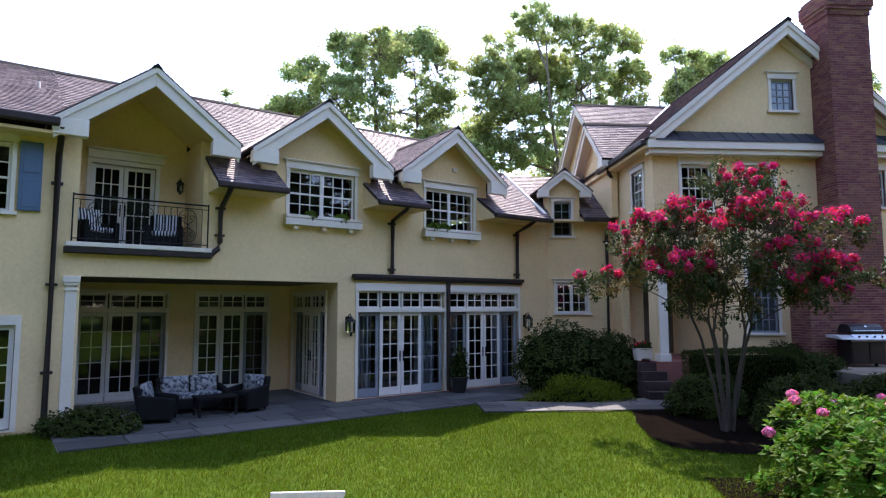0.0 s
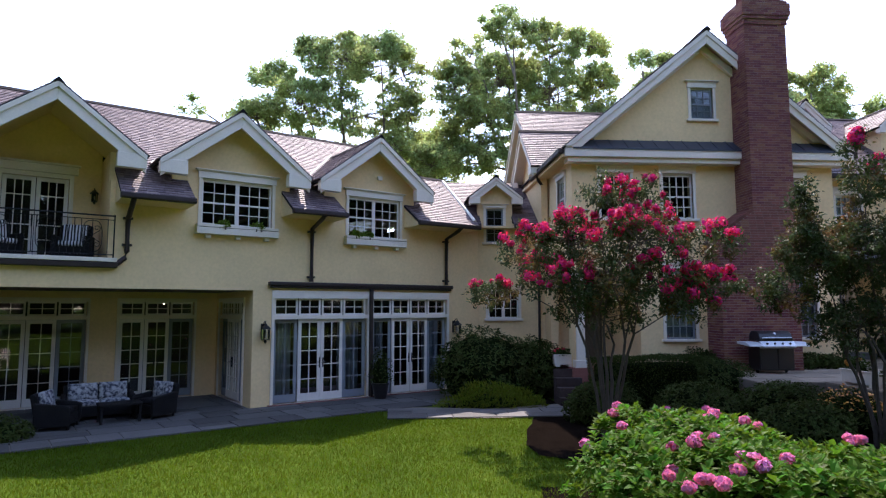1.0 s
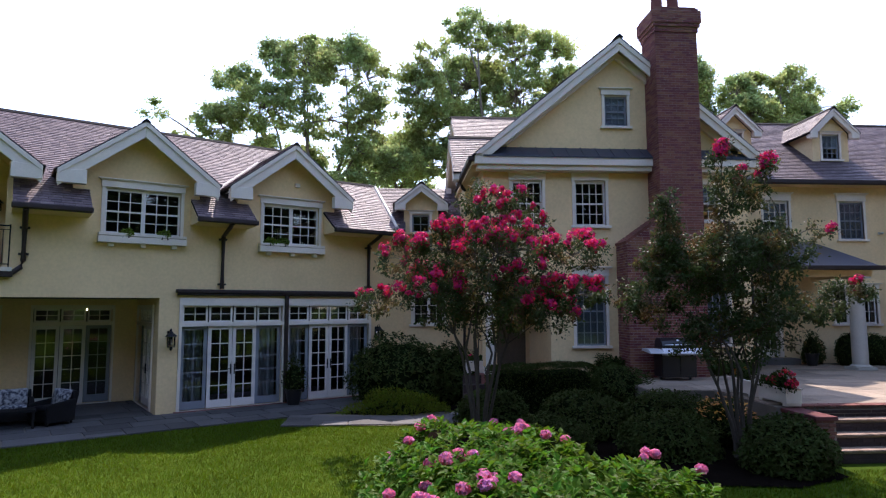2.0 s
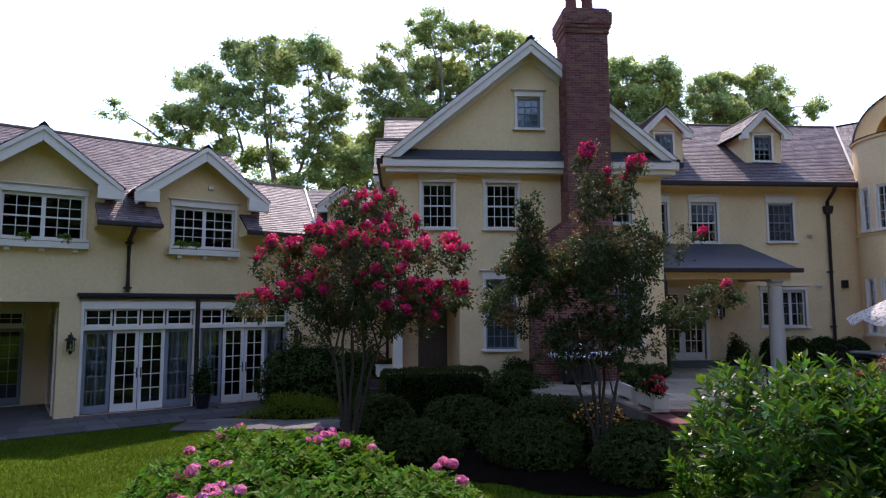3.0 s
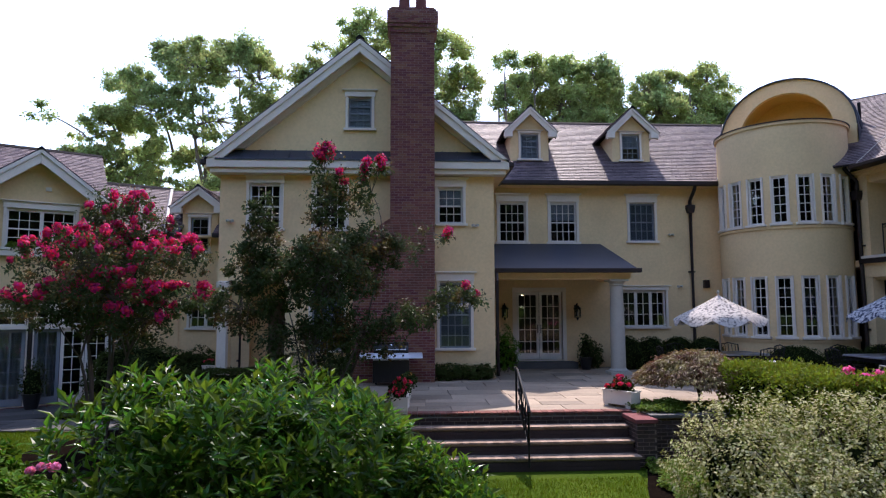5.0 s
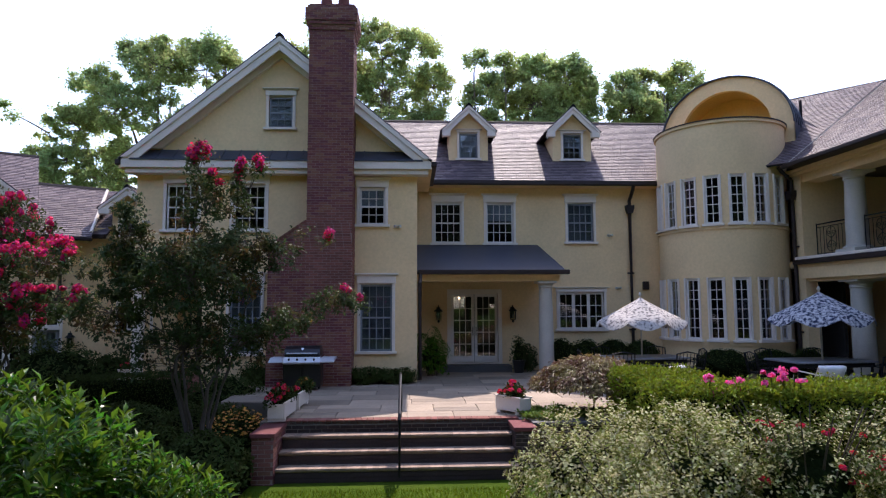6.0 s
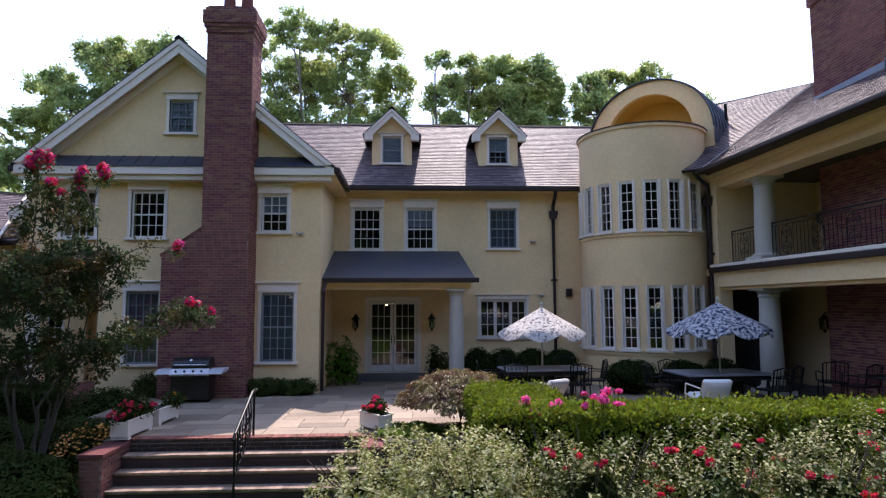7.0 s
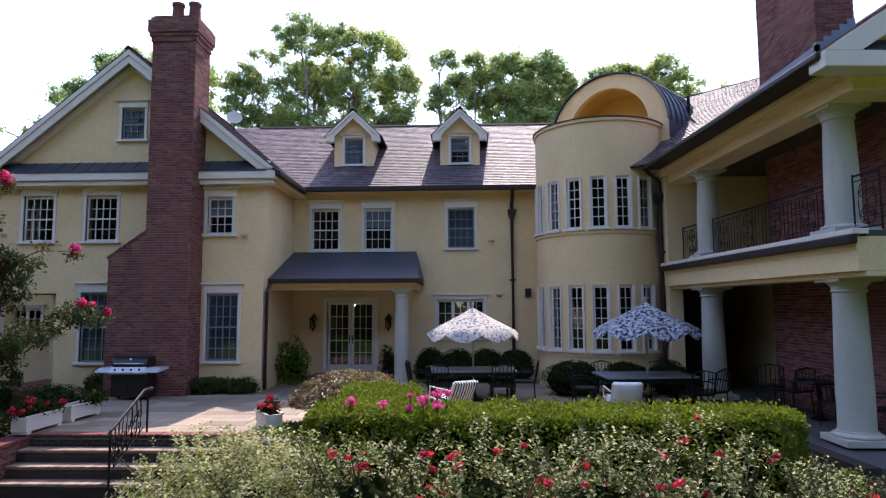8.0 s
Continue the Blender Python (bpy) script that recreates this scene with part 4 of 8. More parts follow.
for k, xc in enumerate((16.22, 19.76)):          # two roof dormers
    fy = Matrix.Translation((0, 19.82, 0))
    raw_part("dormer_wall", wall_geo(xc - 0.66, xc + 0.66, 7.75, [(xc - 0.66, 8.85), (xc, 9.5), (xc + 0.66, 8.85)], [(xc - 0.31, xc + 0.31, 7.92, 8.82)], 0.15, 0.0), STUCCO, HOUSE, "small yellow dormer front", fy)
    for s in (-1, 1):
        part("dormer_cheek", Geo().prism([(0.15, 7.7), (1.7, 8.85), (0.15, 8.85)], xc + s * 0.66 - (0.12 if s > 0 else 0), xc + s * 0.66 + (0 if s > 0 else 0.12), "x"), STUCCO, HOUSE, at=fy)
    window(HOUSE, fy, xc - 0.31, xc + 0.31, 7.92, 8.82, 3, 4, split=2, head=0.1, case=0.07, y=0.0, dark=True, backing=(PANE_PALE, 1.0 if k == 0 else 0.55))
    gable_roof(fy, xc, 0.9, 9.68, 0.25, 3.0, 80 + 2 * k, 0.95)
    gable_trim(fy, xc, 0.9, 9.68, 0.25, 0.95, board=0.2, ret=0.28, drop=0.2)
# porch of the middle wing
pq = [(14.45, 16.5, 3.97), (18.62, 16.5, 3.97), (18.36, MY, 4.92), (14.45, MY, 4.92)]
pg = Geo().poly(pq).poly([(18.62, 16.5, 3.97), (18.62, MY, 3.97), (18.36, MY, 4.92)]).poly([(p[0], p[1], p[2] - 0.05) for p in reversed(pq)])
pg.poly([(14.45, 16.5, 3.92), (18.62, 16.5, 3.92), (18.62, 16.5, 3.97), (14.45, 16.5, 3.97)])
part("porch_roof", pg, METALROOF, HOUSE, "dark standing-seam porch roof")
part("porch_gutter", Geo().box(14.5, 18.72, 16.38, 16.52, 3.84, 3.97), COPPER, HOUSE, "dark gutter", bevel=0.02)
part("porch_beam", Geo().box(14.46, 18.5, 16.68, 17.05, 3.66, 3.86).box(18.2, 18.5, 17.05, MY, 3.66, 3.86), STUCCO, HOUSE)
# ceiling darkened to paint the shade under the porch roof
part("porch_ceiling", Geo().box(14.46, 18.6, 16.55, MY, 3.86, 3.93), PORCHDARK, HOUSE, "porch ceiling with its shade painted in")


def column(name, cx, cy, z0, z1, r, mat, label, parent=HOUSE):
    """A round column with plinth, torus base, tapered shaft and capital."""
    holder = part(name, Geo().lathe(cx, cy, [(r * 1.0, z0 + r * 0.75), (r * 1.0, z0 + (z1 - z0) * 0.35), (r * 0.95, z0 + (z1 - z0) * 0.6), (r * 0.86, z1 - r * 0.9)], 28), mat, parent, label, smooth=True)
    part("column_base", Geo().box(cx - r * 1.4, cx + r * 1.4, cy - r * 1.4, cy + r * 1.4, z0, z0 + r * 0.38).lathe(cx, cy, [(r * 1.3, z0 + r * 0.38), (r * 1.36, z0 + r * 0.48), (r * 1.3, z0 + r * 0.58), (r * 1.1, z0 + r * 0.64), (r * 1.08, z0 + r * 0.76)], 28), mat, holder, bevel=0.006)
    part("column_capital", Geo().lathe(cx, cy, [(r * 0.87, z1 - r * 0.9), (r * 0.98, z1 - r * 0.84), (r * 0.98, z1 - r * 0.76), (r * 0.9, z1 - r * 0.7), (r * 0.95, z1 - r * 0.5), (r * 1.22, z1 - r * 0.26)], 28).box(cx - r * 1.3, cx + r * 1.3, cy - r * 1.3, cy + r * 1.3, z1 - r * 0.26, z1), mat, holder, bevel=0.006)
    return holder


column("porch_column", 18.12, 16.88, TERR, 3.66, 0.21, CREAMSTONE, "pale round porch column")

# ---- round stair bay
BC, BR = (23.88, 17.9), 1.84


def bent(u, y, z):
    a = u / BR
    return BC[0] + (BR - y) * math.cos(a), BC[1] + (BR - y) * math.sin(a), z


ANG = [-186.0, -165.2, -144.4, -123.6, -102.8, -82.0, -61.2]
WA = 0.215                                       # half width of a bay window
holes = []
for a in ANG:
    u = radians(a) * BR
    holes += [(u - WA, u + WA, 1.98, 3.74), (u - WA, u + WA, 5.25, 6.67)]
ua, ub = radians(-222) * BR, radians(-20) * BR
raw_part("bay_wall", wall_geo(ua, ub, 0.1, [(ua, 8.24), (ub, 8.24)], holes, 0.22, 0.0, step=90).moved(bent), STUCCO, HOUSE, "round yellow stucco bay")
for z0, z1, dpt in ((8.18, 8.26, 0.05), (8.26, 8.29, 0.075), (5.11, 5.18, 0.04), (1.84, 1.91, 0.04)):
    raw_part("bay_band", wall_geo(ua, ub, z0, [(ua, z1), (ub, z1)], [], dpt + 0.2, -dpt, step=90).moved(bent), STUCCO if z1 < 8.28 else COPPER, HOUSE, "curved moulding")
for a in ANG:
    t = radians(a)
    fb = pose(BC[0] + BR * math.cos(t), BC[1] + BR * math.sin(t), 0, 0, 0, a + 90)
    for z0, z1, r in ((1.98, 3.74, 6), (5.25, 6.67, 5)):
        window(HOUSE, fb, -WA + 0.02, WA - 0.02, z0 + 0.02, z1, 2, r, head=0.0, case=0.045, sill=True, y=0.0)
part("bay_deck", Geo().lathe(BC[0], BC[1], [(BR - 0.1, 7.95), (BR - 0.1, 8.05)], 40), NICHE, HOUSE)
# barrel vault on top of it, opening to the garden
FV = pose(24.2, 18.05, 0, 0, 0, -42)
RO, RI, VZ = 1.78, 1.36, 8.37


def arc(r, n=28, z=VZ, sx=1.0):
    return [(sx * r * math.cos(math.pi * i / n), z + r * math.sin(math.pi * i / n)) for i in range(n + 1)]


ring = Geo()
o, i_ = arc(RO, sx=1.09), arc(RI)
for k in range(28):
    for yy in (0.0, 0.18):
        ring.poly([(o[k][0], yy, o[k][1]), (o[k + 1][0], yy, o[k + 1][1]), (i_[k + 1][0], yy, i_[k + 1][1]), (i_[k][0], yy, i_[k][1])])
    ring.poly([(i_[k][0], 0, i_[k][1]), (i_[k + 1][0], 0, i_[k + 1][1]), (i_[k + 1][0], 0.18, i_[k + 1][1]), (i_[k][0], 0.18, i_[k][1])])
for s in (-1, 1):
    ring.box(min(s * RI, s * RO * 1.09), max(s * RI, s * RO * 1.09), 0.0, 0.18, 7.6, VZ)
part("arch_front", ring, STUCCO, HOUSE, "yellow arched niche front", at=FV)
nic = Geo()
for k in range(28):
    nic.poly([(i_[k][0], 0.18, i_[k][1]), (i_[k + 1][0], 0.18, i_[k + 1][1]), (i_[k + 1][0], 1.1, i_[k + 1][1]), (i_[k][0], 1.1, i_[k][1])])
nic.poly([(p[0], 1.1, p[1]) for p in i_] + [(-RI, 1.1, 7.6), (RI, 1.1, 7.6)])
for s in (-1, 1):
    nic.poly([(s * RI, 0.18, 7.6), (s * RI, 1.1, 7.6), (s * RI, 1.1, VZ), (s * RI, 0.18, VZ)])
part("niche", nic, NICHE, HOUSE, "ochre plaster niche", at=FV)
vault = Geo()
oo = arc(RO + 0.035, sx=1.09)
for k in range(28):
    vault.poly([(oo[k][0], -0.08, oo[k][1]), (oo[k + 1][0], -0.08, oo[k + 1][1]), (oo[k + 1][0], 2.4, oo[k + 1][1]), (oo[k][0], 2.4, oo[k][1])])
    vault.poly([(oo[k][0], -0.08, oo[k][1]), (oo[k + 1][0], -0.08, oo[k + 1][1]), (o[k + 1][0], -0.08, o[k + 1][1]), (o[k][0], -0.08, o[k][1])])
for s in (-1, 1):
    vault.poly([(s * (RO + 0.035) * 1.09, -0.08, VZ), (s * (RO + 0.035) * 1.09, 2.4, VZ), (s * (RO + 0.035) * 1.09, 2.4, 7.4), (s * (RO + 0.035) * 1.09, -0.08, 7.9)])
part("vault_roof", vault, METALROOF, HOUSE, "dark ribbed metal vault", at=FV)
for j in range(7):
    yy = 0.1 + j * 0.36
    part("vault_rib", Geo().tube([(p[0], yy, p[1]) for p in arc(RO + 0.05, 20, sx=1.09)], 0.025, 5), METALROOF, HOUSE, at=FV)

# ---- columned wing
WL, WD, WB = 7.3, 3.0, 9.0                      # length of the porches, their depth, width of the wing
# both ceilings of this wing have porch shade put into their colour
part("wing_ceiling", Geo().box(-0.3, WL - 0.6, 0.62, WD, 3.9, 3.99), PORCHDARK, HOUSE, "porch ceiling with its shade painted in", at=FW)
part("wing_floor", Geo().box(-3.2, WL, 0.0, WD, 4.0, 4.19), STUCCO, HOUSE, at=FW)
# unseen dark top, added to keep bounced light off the porch wall
part("balcony_floor", Geo().box(-0.3, WL, 0.16, WD, 4.19, 4.28), BLUESTONE, HOUSE, "balcony floor, darkened to cut bounced light", at=FW)
part("balcony_edge", Geo().box(-0.3, WL + 0.06, -0.08, 0.16, 4.22, 4.3), WHITE, HOUSE, "white balcony edging", at=FW, bevel=0.01)
part("balcony_gutter", Geo().box(-0.3, WL + 0.05, -0.12, 0.0, 4.08, 4.215), COPPER, HOUSE, "dark gutter", at=FW, bevel=0.02)
part("porch_beam", Geo().box(-0.4, WL, 0.02, 0.62, 3.68, 4.0).box(-0.4, WL, 0.12, 0.52, 3.6, 3.68).box(WL - 0.6, WL, 0.62, WB, 3.6, 4.0), STUCCO, HOUSE, at=FW, bevel=0.01)
part("porch_beam", Geo().box(-0.4, WL, 0.1, 0.7, 6.4, 6.62).box(-0.4, WL, 0.0, 0.7, 6.62, 6.7).box(-0.4, WL, -0.12, 0.7, 6.7, 6.78).box(WL - 0.6, WL, 0.7, WB, 6.4, 6.78), STUCCO, HOUSE, at=FW, bevel=0.01)
part("wing_ceiling", Geo().box(-3.2, WL - 0.6, 0.7, WD, 6.6, 6.72), PORCHDARK, HOUSE, at=FW)
# upper doors made wider: their dark glass stands in for porch shade
WD3, WD4 = (6.45, 7.25, 1.0, 3.2), (0.25, 1.65, 4.25, 6.35)
raw_part("wall", wall_geo(-3.2, WL, 0.1, [(-3.2, 6.7), (WL, 6.7)], [WD3, WD4], 0.25, WD), STUCCO, HOUSE, "shaded yellow porch wall", FW)
for d in (WD3, WD4):
    french_doors(HOUSE, FW, d[0], d[1], d[2], d[3], (1, 1), y=WD, rows=5, cols=2, head=0.12, label="shaded porch french doors")
raw_part("wall", wall_geo(-0.35, 0.0, 3.7, [(-0.35, 6.75), (0.0, 6.75)], [], 3.0, 0.04), STUCCO, HOUSE, "", FW)
raw_part("wall", wall_geo(-0.35, 0.0, 0.1, [(-0.35, 3.7), (0.0, 3.7)], [], 0.35, 0.04), STUCCO, HOUSE, "", FW)
part("brick_wall", Geo().box(1.75, 6.35, 1.8, WD - 0.01, 0.9, 3.89).box(1.75, 6.35, 1.8, WD - 0.01, 4.22, 6.6), MORTAR, HOUSE, "shaded red brick wall of the porch", at=FW)
for u in (1.42, 6.33):
    c = FW @ Vector((u, 0.5, 0))
    column("porch_column", c.x, c.y, 1.02, 3.62, 0.27, CREAMSTONE, "grey round porch column")
    column("porch_column", c.x, c.y, 4.3, 6.42, 0.26, CREAMSTONE, "grey round balcony column")
WE, WS = 6.86, 0.66                              # eave height, slope
WR = 4.4                                         # ridge, in from the eave
roof(FW, [(0.27, -0.5, WE), (WL + 0.35, -0.5, WE), (WL + 0.35, WR, WE + (WR + 0.5) * WS), (-1.65, WR, WE + (WR + 0.5) * WS)], 90)
part("roof_back", Geo().poly([(-1.65, WR, 10.05), (WL + 0.3, WR, 10.05), (WL + 0.3, 9.3, 6.9), (-1.65, 9.3, 6.9)]), UNDER, HOUSE, at=FW)
part("gutter", Geo().box(0.1, WL + 0.3, -0.62, -0.48, 6.74, 6.86).box(0.0, WL + 0.2, -0.5, 0.0, 6.78, 6.81), COPPER, HOUSE, "dark copper eave gutter", at=FW, bevel=0.03)
part("ridge_cap", Geo().prism([(WR - 0.12, 10.05), (WR, 10.17), (WR + 0.12, 10.05)], -1.7, WL + 0.3, "x"), UNDER, HOUSE, "dark ridge cap", at=FW)
FE = FW @ pose(WL, 0, 0, 0, 0, 90)               # end of the wing: x runs inwards
part("cornice", Geo().box(-0.55, WB, -0.4, 0.0, 6.6, 6.84), WHITE, HOUSE, "white boxed cornice", at=FE, bevel=0.012)
part("rake_board", Geo().prism([(-0.55, 6.84), (WR, 6.84 + (WR + 0.55) * WS), (WR, 6.47 + (WR + 0.55) * WS), (0.0, 6.84)], -0.4, -0.33).prism([(WR, 6.84 + (WR + 0.55) * WS), (9.3, 6.84), (8.75, 6.84), (WR, 6.47 + (WR + 0.55) * WS)], -0.4, -0.33), WHITE, HOUSE, "white rake board", at=FE)
part("pent_roof", Geo().prism([(-0.38, 6.86), (0.0, 7.16), (0.0, 7.11), (-0.38, 6.83)], 0.1, WB - 0.4, "x"), METALROOF, HOUSE, at=FE)
raw_part("wall", wall_geo(0.3, 8.3, 6.78, [(0.3, 7.1), (WR, 9.75), (8.3, 7.1)], [], 0.2, 0.0), STUCCO, HOUSE, "", FE)

# ---- plain walls that close the house at the back, and its rooms
part("back_wall", Geo().box(-7.4, 8.3, 7.4, 7.6, 0.0, 5.4).box(-7.4, -7.2, 0.3, 7.4, 0, 6.0), STUCCO, HOUSE, at=FL)
part("back_wall", Geo().box(7.0, 33.0, 27.0, 27.2, 0.1, 7.0).box(33.0, 33.2, 8.0, 27.0, 0.1, 7.1).box(4.5, 7.0, 25.8, 26.0, 0.1, 7.0), STUCCO, HOUSE)
# room surfaces are coloured near-black to stand in for indoor dimness
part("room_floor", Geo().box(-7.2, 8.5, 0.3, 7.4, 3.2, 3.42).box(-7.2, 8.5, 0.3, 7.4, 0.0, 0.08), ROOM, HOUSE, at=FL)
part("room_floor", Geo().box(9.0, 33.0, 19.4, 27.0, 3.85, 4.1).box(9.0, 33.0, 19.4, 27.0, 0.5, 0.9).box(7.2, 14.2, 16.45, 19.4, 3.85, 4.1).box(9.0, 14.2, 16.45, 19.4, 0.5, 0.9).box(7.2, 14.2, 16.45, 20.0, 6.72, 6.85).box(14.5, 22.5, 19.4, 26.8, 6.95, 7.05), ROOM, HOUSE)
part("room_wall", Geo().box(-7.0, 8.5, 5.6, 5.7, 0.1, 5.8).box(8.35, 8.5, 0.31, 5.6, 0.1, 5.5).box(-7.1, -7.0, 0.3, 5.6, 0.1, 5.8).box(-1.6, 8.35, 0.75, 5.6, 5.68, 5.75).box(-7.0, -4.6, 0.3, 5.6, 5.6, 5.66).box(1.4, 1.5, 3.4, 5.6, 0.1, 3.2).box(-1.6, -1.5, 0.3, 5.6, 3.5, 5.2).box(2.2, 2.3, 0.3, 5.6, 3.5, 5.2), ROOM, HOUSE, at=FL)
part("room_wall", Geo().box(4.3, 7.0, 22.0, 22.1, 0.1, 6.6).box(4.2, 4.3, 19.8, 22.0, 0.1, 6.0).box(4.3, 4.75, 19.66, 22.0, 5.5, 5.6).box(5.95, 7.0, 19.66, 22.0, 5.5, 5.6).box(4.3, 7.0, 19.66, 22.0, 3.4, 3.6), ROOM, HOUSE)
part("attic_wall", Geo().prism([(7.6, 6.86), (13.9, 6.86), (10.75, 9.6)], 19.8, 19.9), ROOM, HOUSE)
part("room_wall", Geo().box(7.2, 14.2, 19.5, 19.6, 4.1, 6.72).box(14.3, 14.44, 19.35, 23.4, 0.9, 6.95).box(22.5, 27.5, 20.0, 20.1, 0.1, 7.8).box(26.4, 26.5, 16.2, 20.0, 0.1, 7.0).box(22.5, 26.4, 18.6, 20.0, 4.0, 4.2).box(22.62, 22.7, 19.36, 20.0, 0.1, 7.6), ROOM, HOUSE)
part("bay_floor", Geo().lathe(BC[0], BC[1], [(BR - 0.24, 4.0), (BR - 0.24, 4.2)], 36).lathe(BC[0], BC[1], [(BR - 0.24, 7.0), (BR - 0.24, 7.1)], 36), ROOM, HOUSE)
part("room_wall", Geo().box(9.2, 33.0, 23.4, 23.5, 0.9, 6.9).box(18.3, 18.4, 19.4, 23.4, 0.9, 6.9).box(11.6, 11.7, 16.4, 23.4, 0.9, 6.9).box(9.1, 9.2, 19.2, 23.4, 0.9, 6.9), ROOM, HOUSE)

lay(SLATES, "slate", SLATE, HOUSE, (18.0, 18.6, 7.2), 300)
raw_part("roof_deck", SHEET, UNDER, HOUSE, "dark roof underlay")
# ---------------------------------------------------------------- brick chimneys
def brick_face(store, a, b, z0, z1, out, left=None, right=None, seed=0):
    """Courses of bricks on the upright face from a to b (plan points), out: its outward normal. left/right: limits by height."""
    rnd = random.Random(seed)
    A, B = Vector((*a, 0)), Vector((*b, 0))
    n = Vector((*out, 0))
    L = (B - A).length
    e = (B - A) / L
    z, j = z0, 0
    while z < z1 - 0.01:
        h = min(0.056, z1 - z)
        zm = z + h / 2
        lo = 0.0 if left is None else max(0.0, left(zm))
        hi = L if right is None else min(L, right(zm))
        u = lo - (0.106 if j % 2 else 0.0)
        while u < hi:
            s, t = max(u, lo), min(u + 0.2, hi)
            if t - s > 0.03:
                d = 0.007 + rnd.uniform(-0.003, 0.004)
                p = [A + e * s, A + e * t]
                q = [p[0] + n * d, p[1] + n * d]
                up = Vector((0, 0, h))
                zz = Vector((0, 0, z))
                f = [q[0] + zz, q[1] + zz, q[1] + zz + up, q[0] + zz + up]
                k = [p[0] + zz, p[1] + zz, p[1] + zz + up, p[0] + zz + up]
                f, k = [tuple(v) for v in f], [tuple(v) for v in k]
                faces = [f, [k[0], k[1], f[1], f[0]], [k[2], k[3], f[3], f[2]], [k[1], k[2], f[2], f[1]], [k[3], k[0], f[0], f[3]]]
                store.append(faces)
            u += 0.212
        z += 0.068
        j += 1


def brick_box(store, x0, x1, y0, y1, z0, z1, sides="swe", seed=0):
    if "s" in sides:
        brick_face(store, (x0, y0), (x1, y0), z0, z1, (0, -1), seed=seed)
    if "w" in sides:
        brick_face(store, (x0, y1), (x0, y0), z0, z1, (-1, 0), seed=seed + 1)
    if "e" in sides:
        brick_face(store, (x1, y0), (x1, y1), z0, z1, (1, 0), seed=seed + 2)
    if "n" in sides:
        brick_face(store, (x1, y1), (x0, y1), z0, z1, (0, 1), seed=seed + 3)


CH = thing("chimney", "tall red brick chimney with shouldered base and corbelled top", "chimney")
CX0, CX1, CY0, CY1 = 11.6, 12.76, 15.3, 16.1
bricks = []
part("chimney_core", Geo().box(CX0, CX1, CY0, CY1 + 0.12, 0.9, 10.3).prism([(10.64, 0.9), (CX0, 0.9), (CX0, 5.12), (10.64, 4.45)], CY0, CY1), MORTAR, CH, "pale mortar")
brick_face(bricks, (10.64, CY0), (CX1, CY0), 0.9, 5.12, (0, -1), left=lambda z: max(0.0, (z - 4.45) / 0.67 * 0.96), seed=5)
brick_face(bricks, (10.64, CY1), (10.64, CY0), 0.9, 4.45, (-1, 0), seed=6)
brick_face(bricks, (CX1, CY0), (CX1, CY1), 0.9, 5.12, (1, 0), seed=7)
brick_box(bricks, CX0, CX1, CY0, CY1 + 0.12, 5.12, 10.28, "swe", 8)
brick_box(bricks, CX0, CX1, CY0, CY1 + 0.12, 8.6, 10.28, "n", 9)
for i in range(9):                                # sloped shoulder cap
    t = i / 9
    x = 10.64 + t * 0.96
    z = 4.45 + t * 0.67
    part("shoulder_brick", Geo().prism([(x - 0.02, z), (x + 0.12, z + 0.085), (x + 0.09, z + 0.15), (x - 0.05, z + 0.065)], CY0 - 0.02, CY1), BRICK, CH)
for k, (z0, z1, o) in enumerate(((10.28, 10.42, 0.03), (10.42, 10.52, 0.07), (10.52, 10.86, 0.1), (10.86, 10.94, 0.05), (10.94, 11.0, 0.0))):
    part("chimney_core", Geo().box(CX0 - o, CX1 + o, CY0 - o, CY1 + 0.12 + o, z0, z1), MORTAR, CH)
    brick_box(bricks, CX0 - o, CX1 + o, CY0 - o, CY1 + 0.12 + o, z0, z1, "swen", 20 + 4 * k)
for x in (11.95, 12.42):
    part("chimney_pot", Geo().lathe(x, 15.95, [(0.17, 10.98), (0.16, 11.25), (0.145, 11.55), (0.17, 11.57), (0.17, 11.64), (0.13, 11.64)], 18), BRICK, CH, "red clay chimney pot", smooth=True)
lay(bricks, "brick", BRICK, CH, (12.3, 15.3, 4.4), 300)

CH2 = thing("chimney", "broad red brick chimney on the slate roof", "chimney")
bricks2 = []
cx0, cx1, cy0, cy1 = 26.95, 27.72, 11.75, 14.15
for k, (z0, z1, o) in enumerate(((7.9, 10.7, 0.0), (10.7, 11.1, 0.05), (11.1, 12.1, 0.12), (12.1, 12.6, 0.06))):
    part("chimney_core", Geo().box(cx0 - o, cx1 + o, cy0 - o, cy1 + o, z0, z1), MORTAR, CH2)
    brick_box(bricks2, cx0 - o, cx1 + o, cy0 - o, cy1 + o, z0, z1, "swn", 50 + 4 * k)
step_lead = Geo().box(cx0 - 0.03, cx0 + 0.05, cy0 - 0.03, cy1 + 0.03, 7.9, 8.36)
for k in range(5):                                # stepped up the slope
    xa = cx0 - 0.03 + k * 0.16
    step_lead.box(xa, xa + 0.16, cy0 - 0.03 - 0.002 * k, cy0 + 0.05, 7.95 + 0.1 * k, 8.42 + 0.115 * k)
part("flashing", step_lead, LEAD, CH2, "grey stepped lead flashing")
lay(bricks2, "brick", BRICK, CH2, (27, 12.5, 9.5), 150)

porch_bricks = []
nrm_w = FW.to_3x3() @ Vector((0, -1, 0))
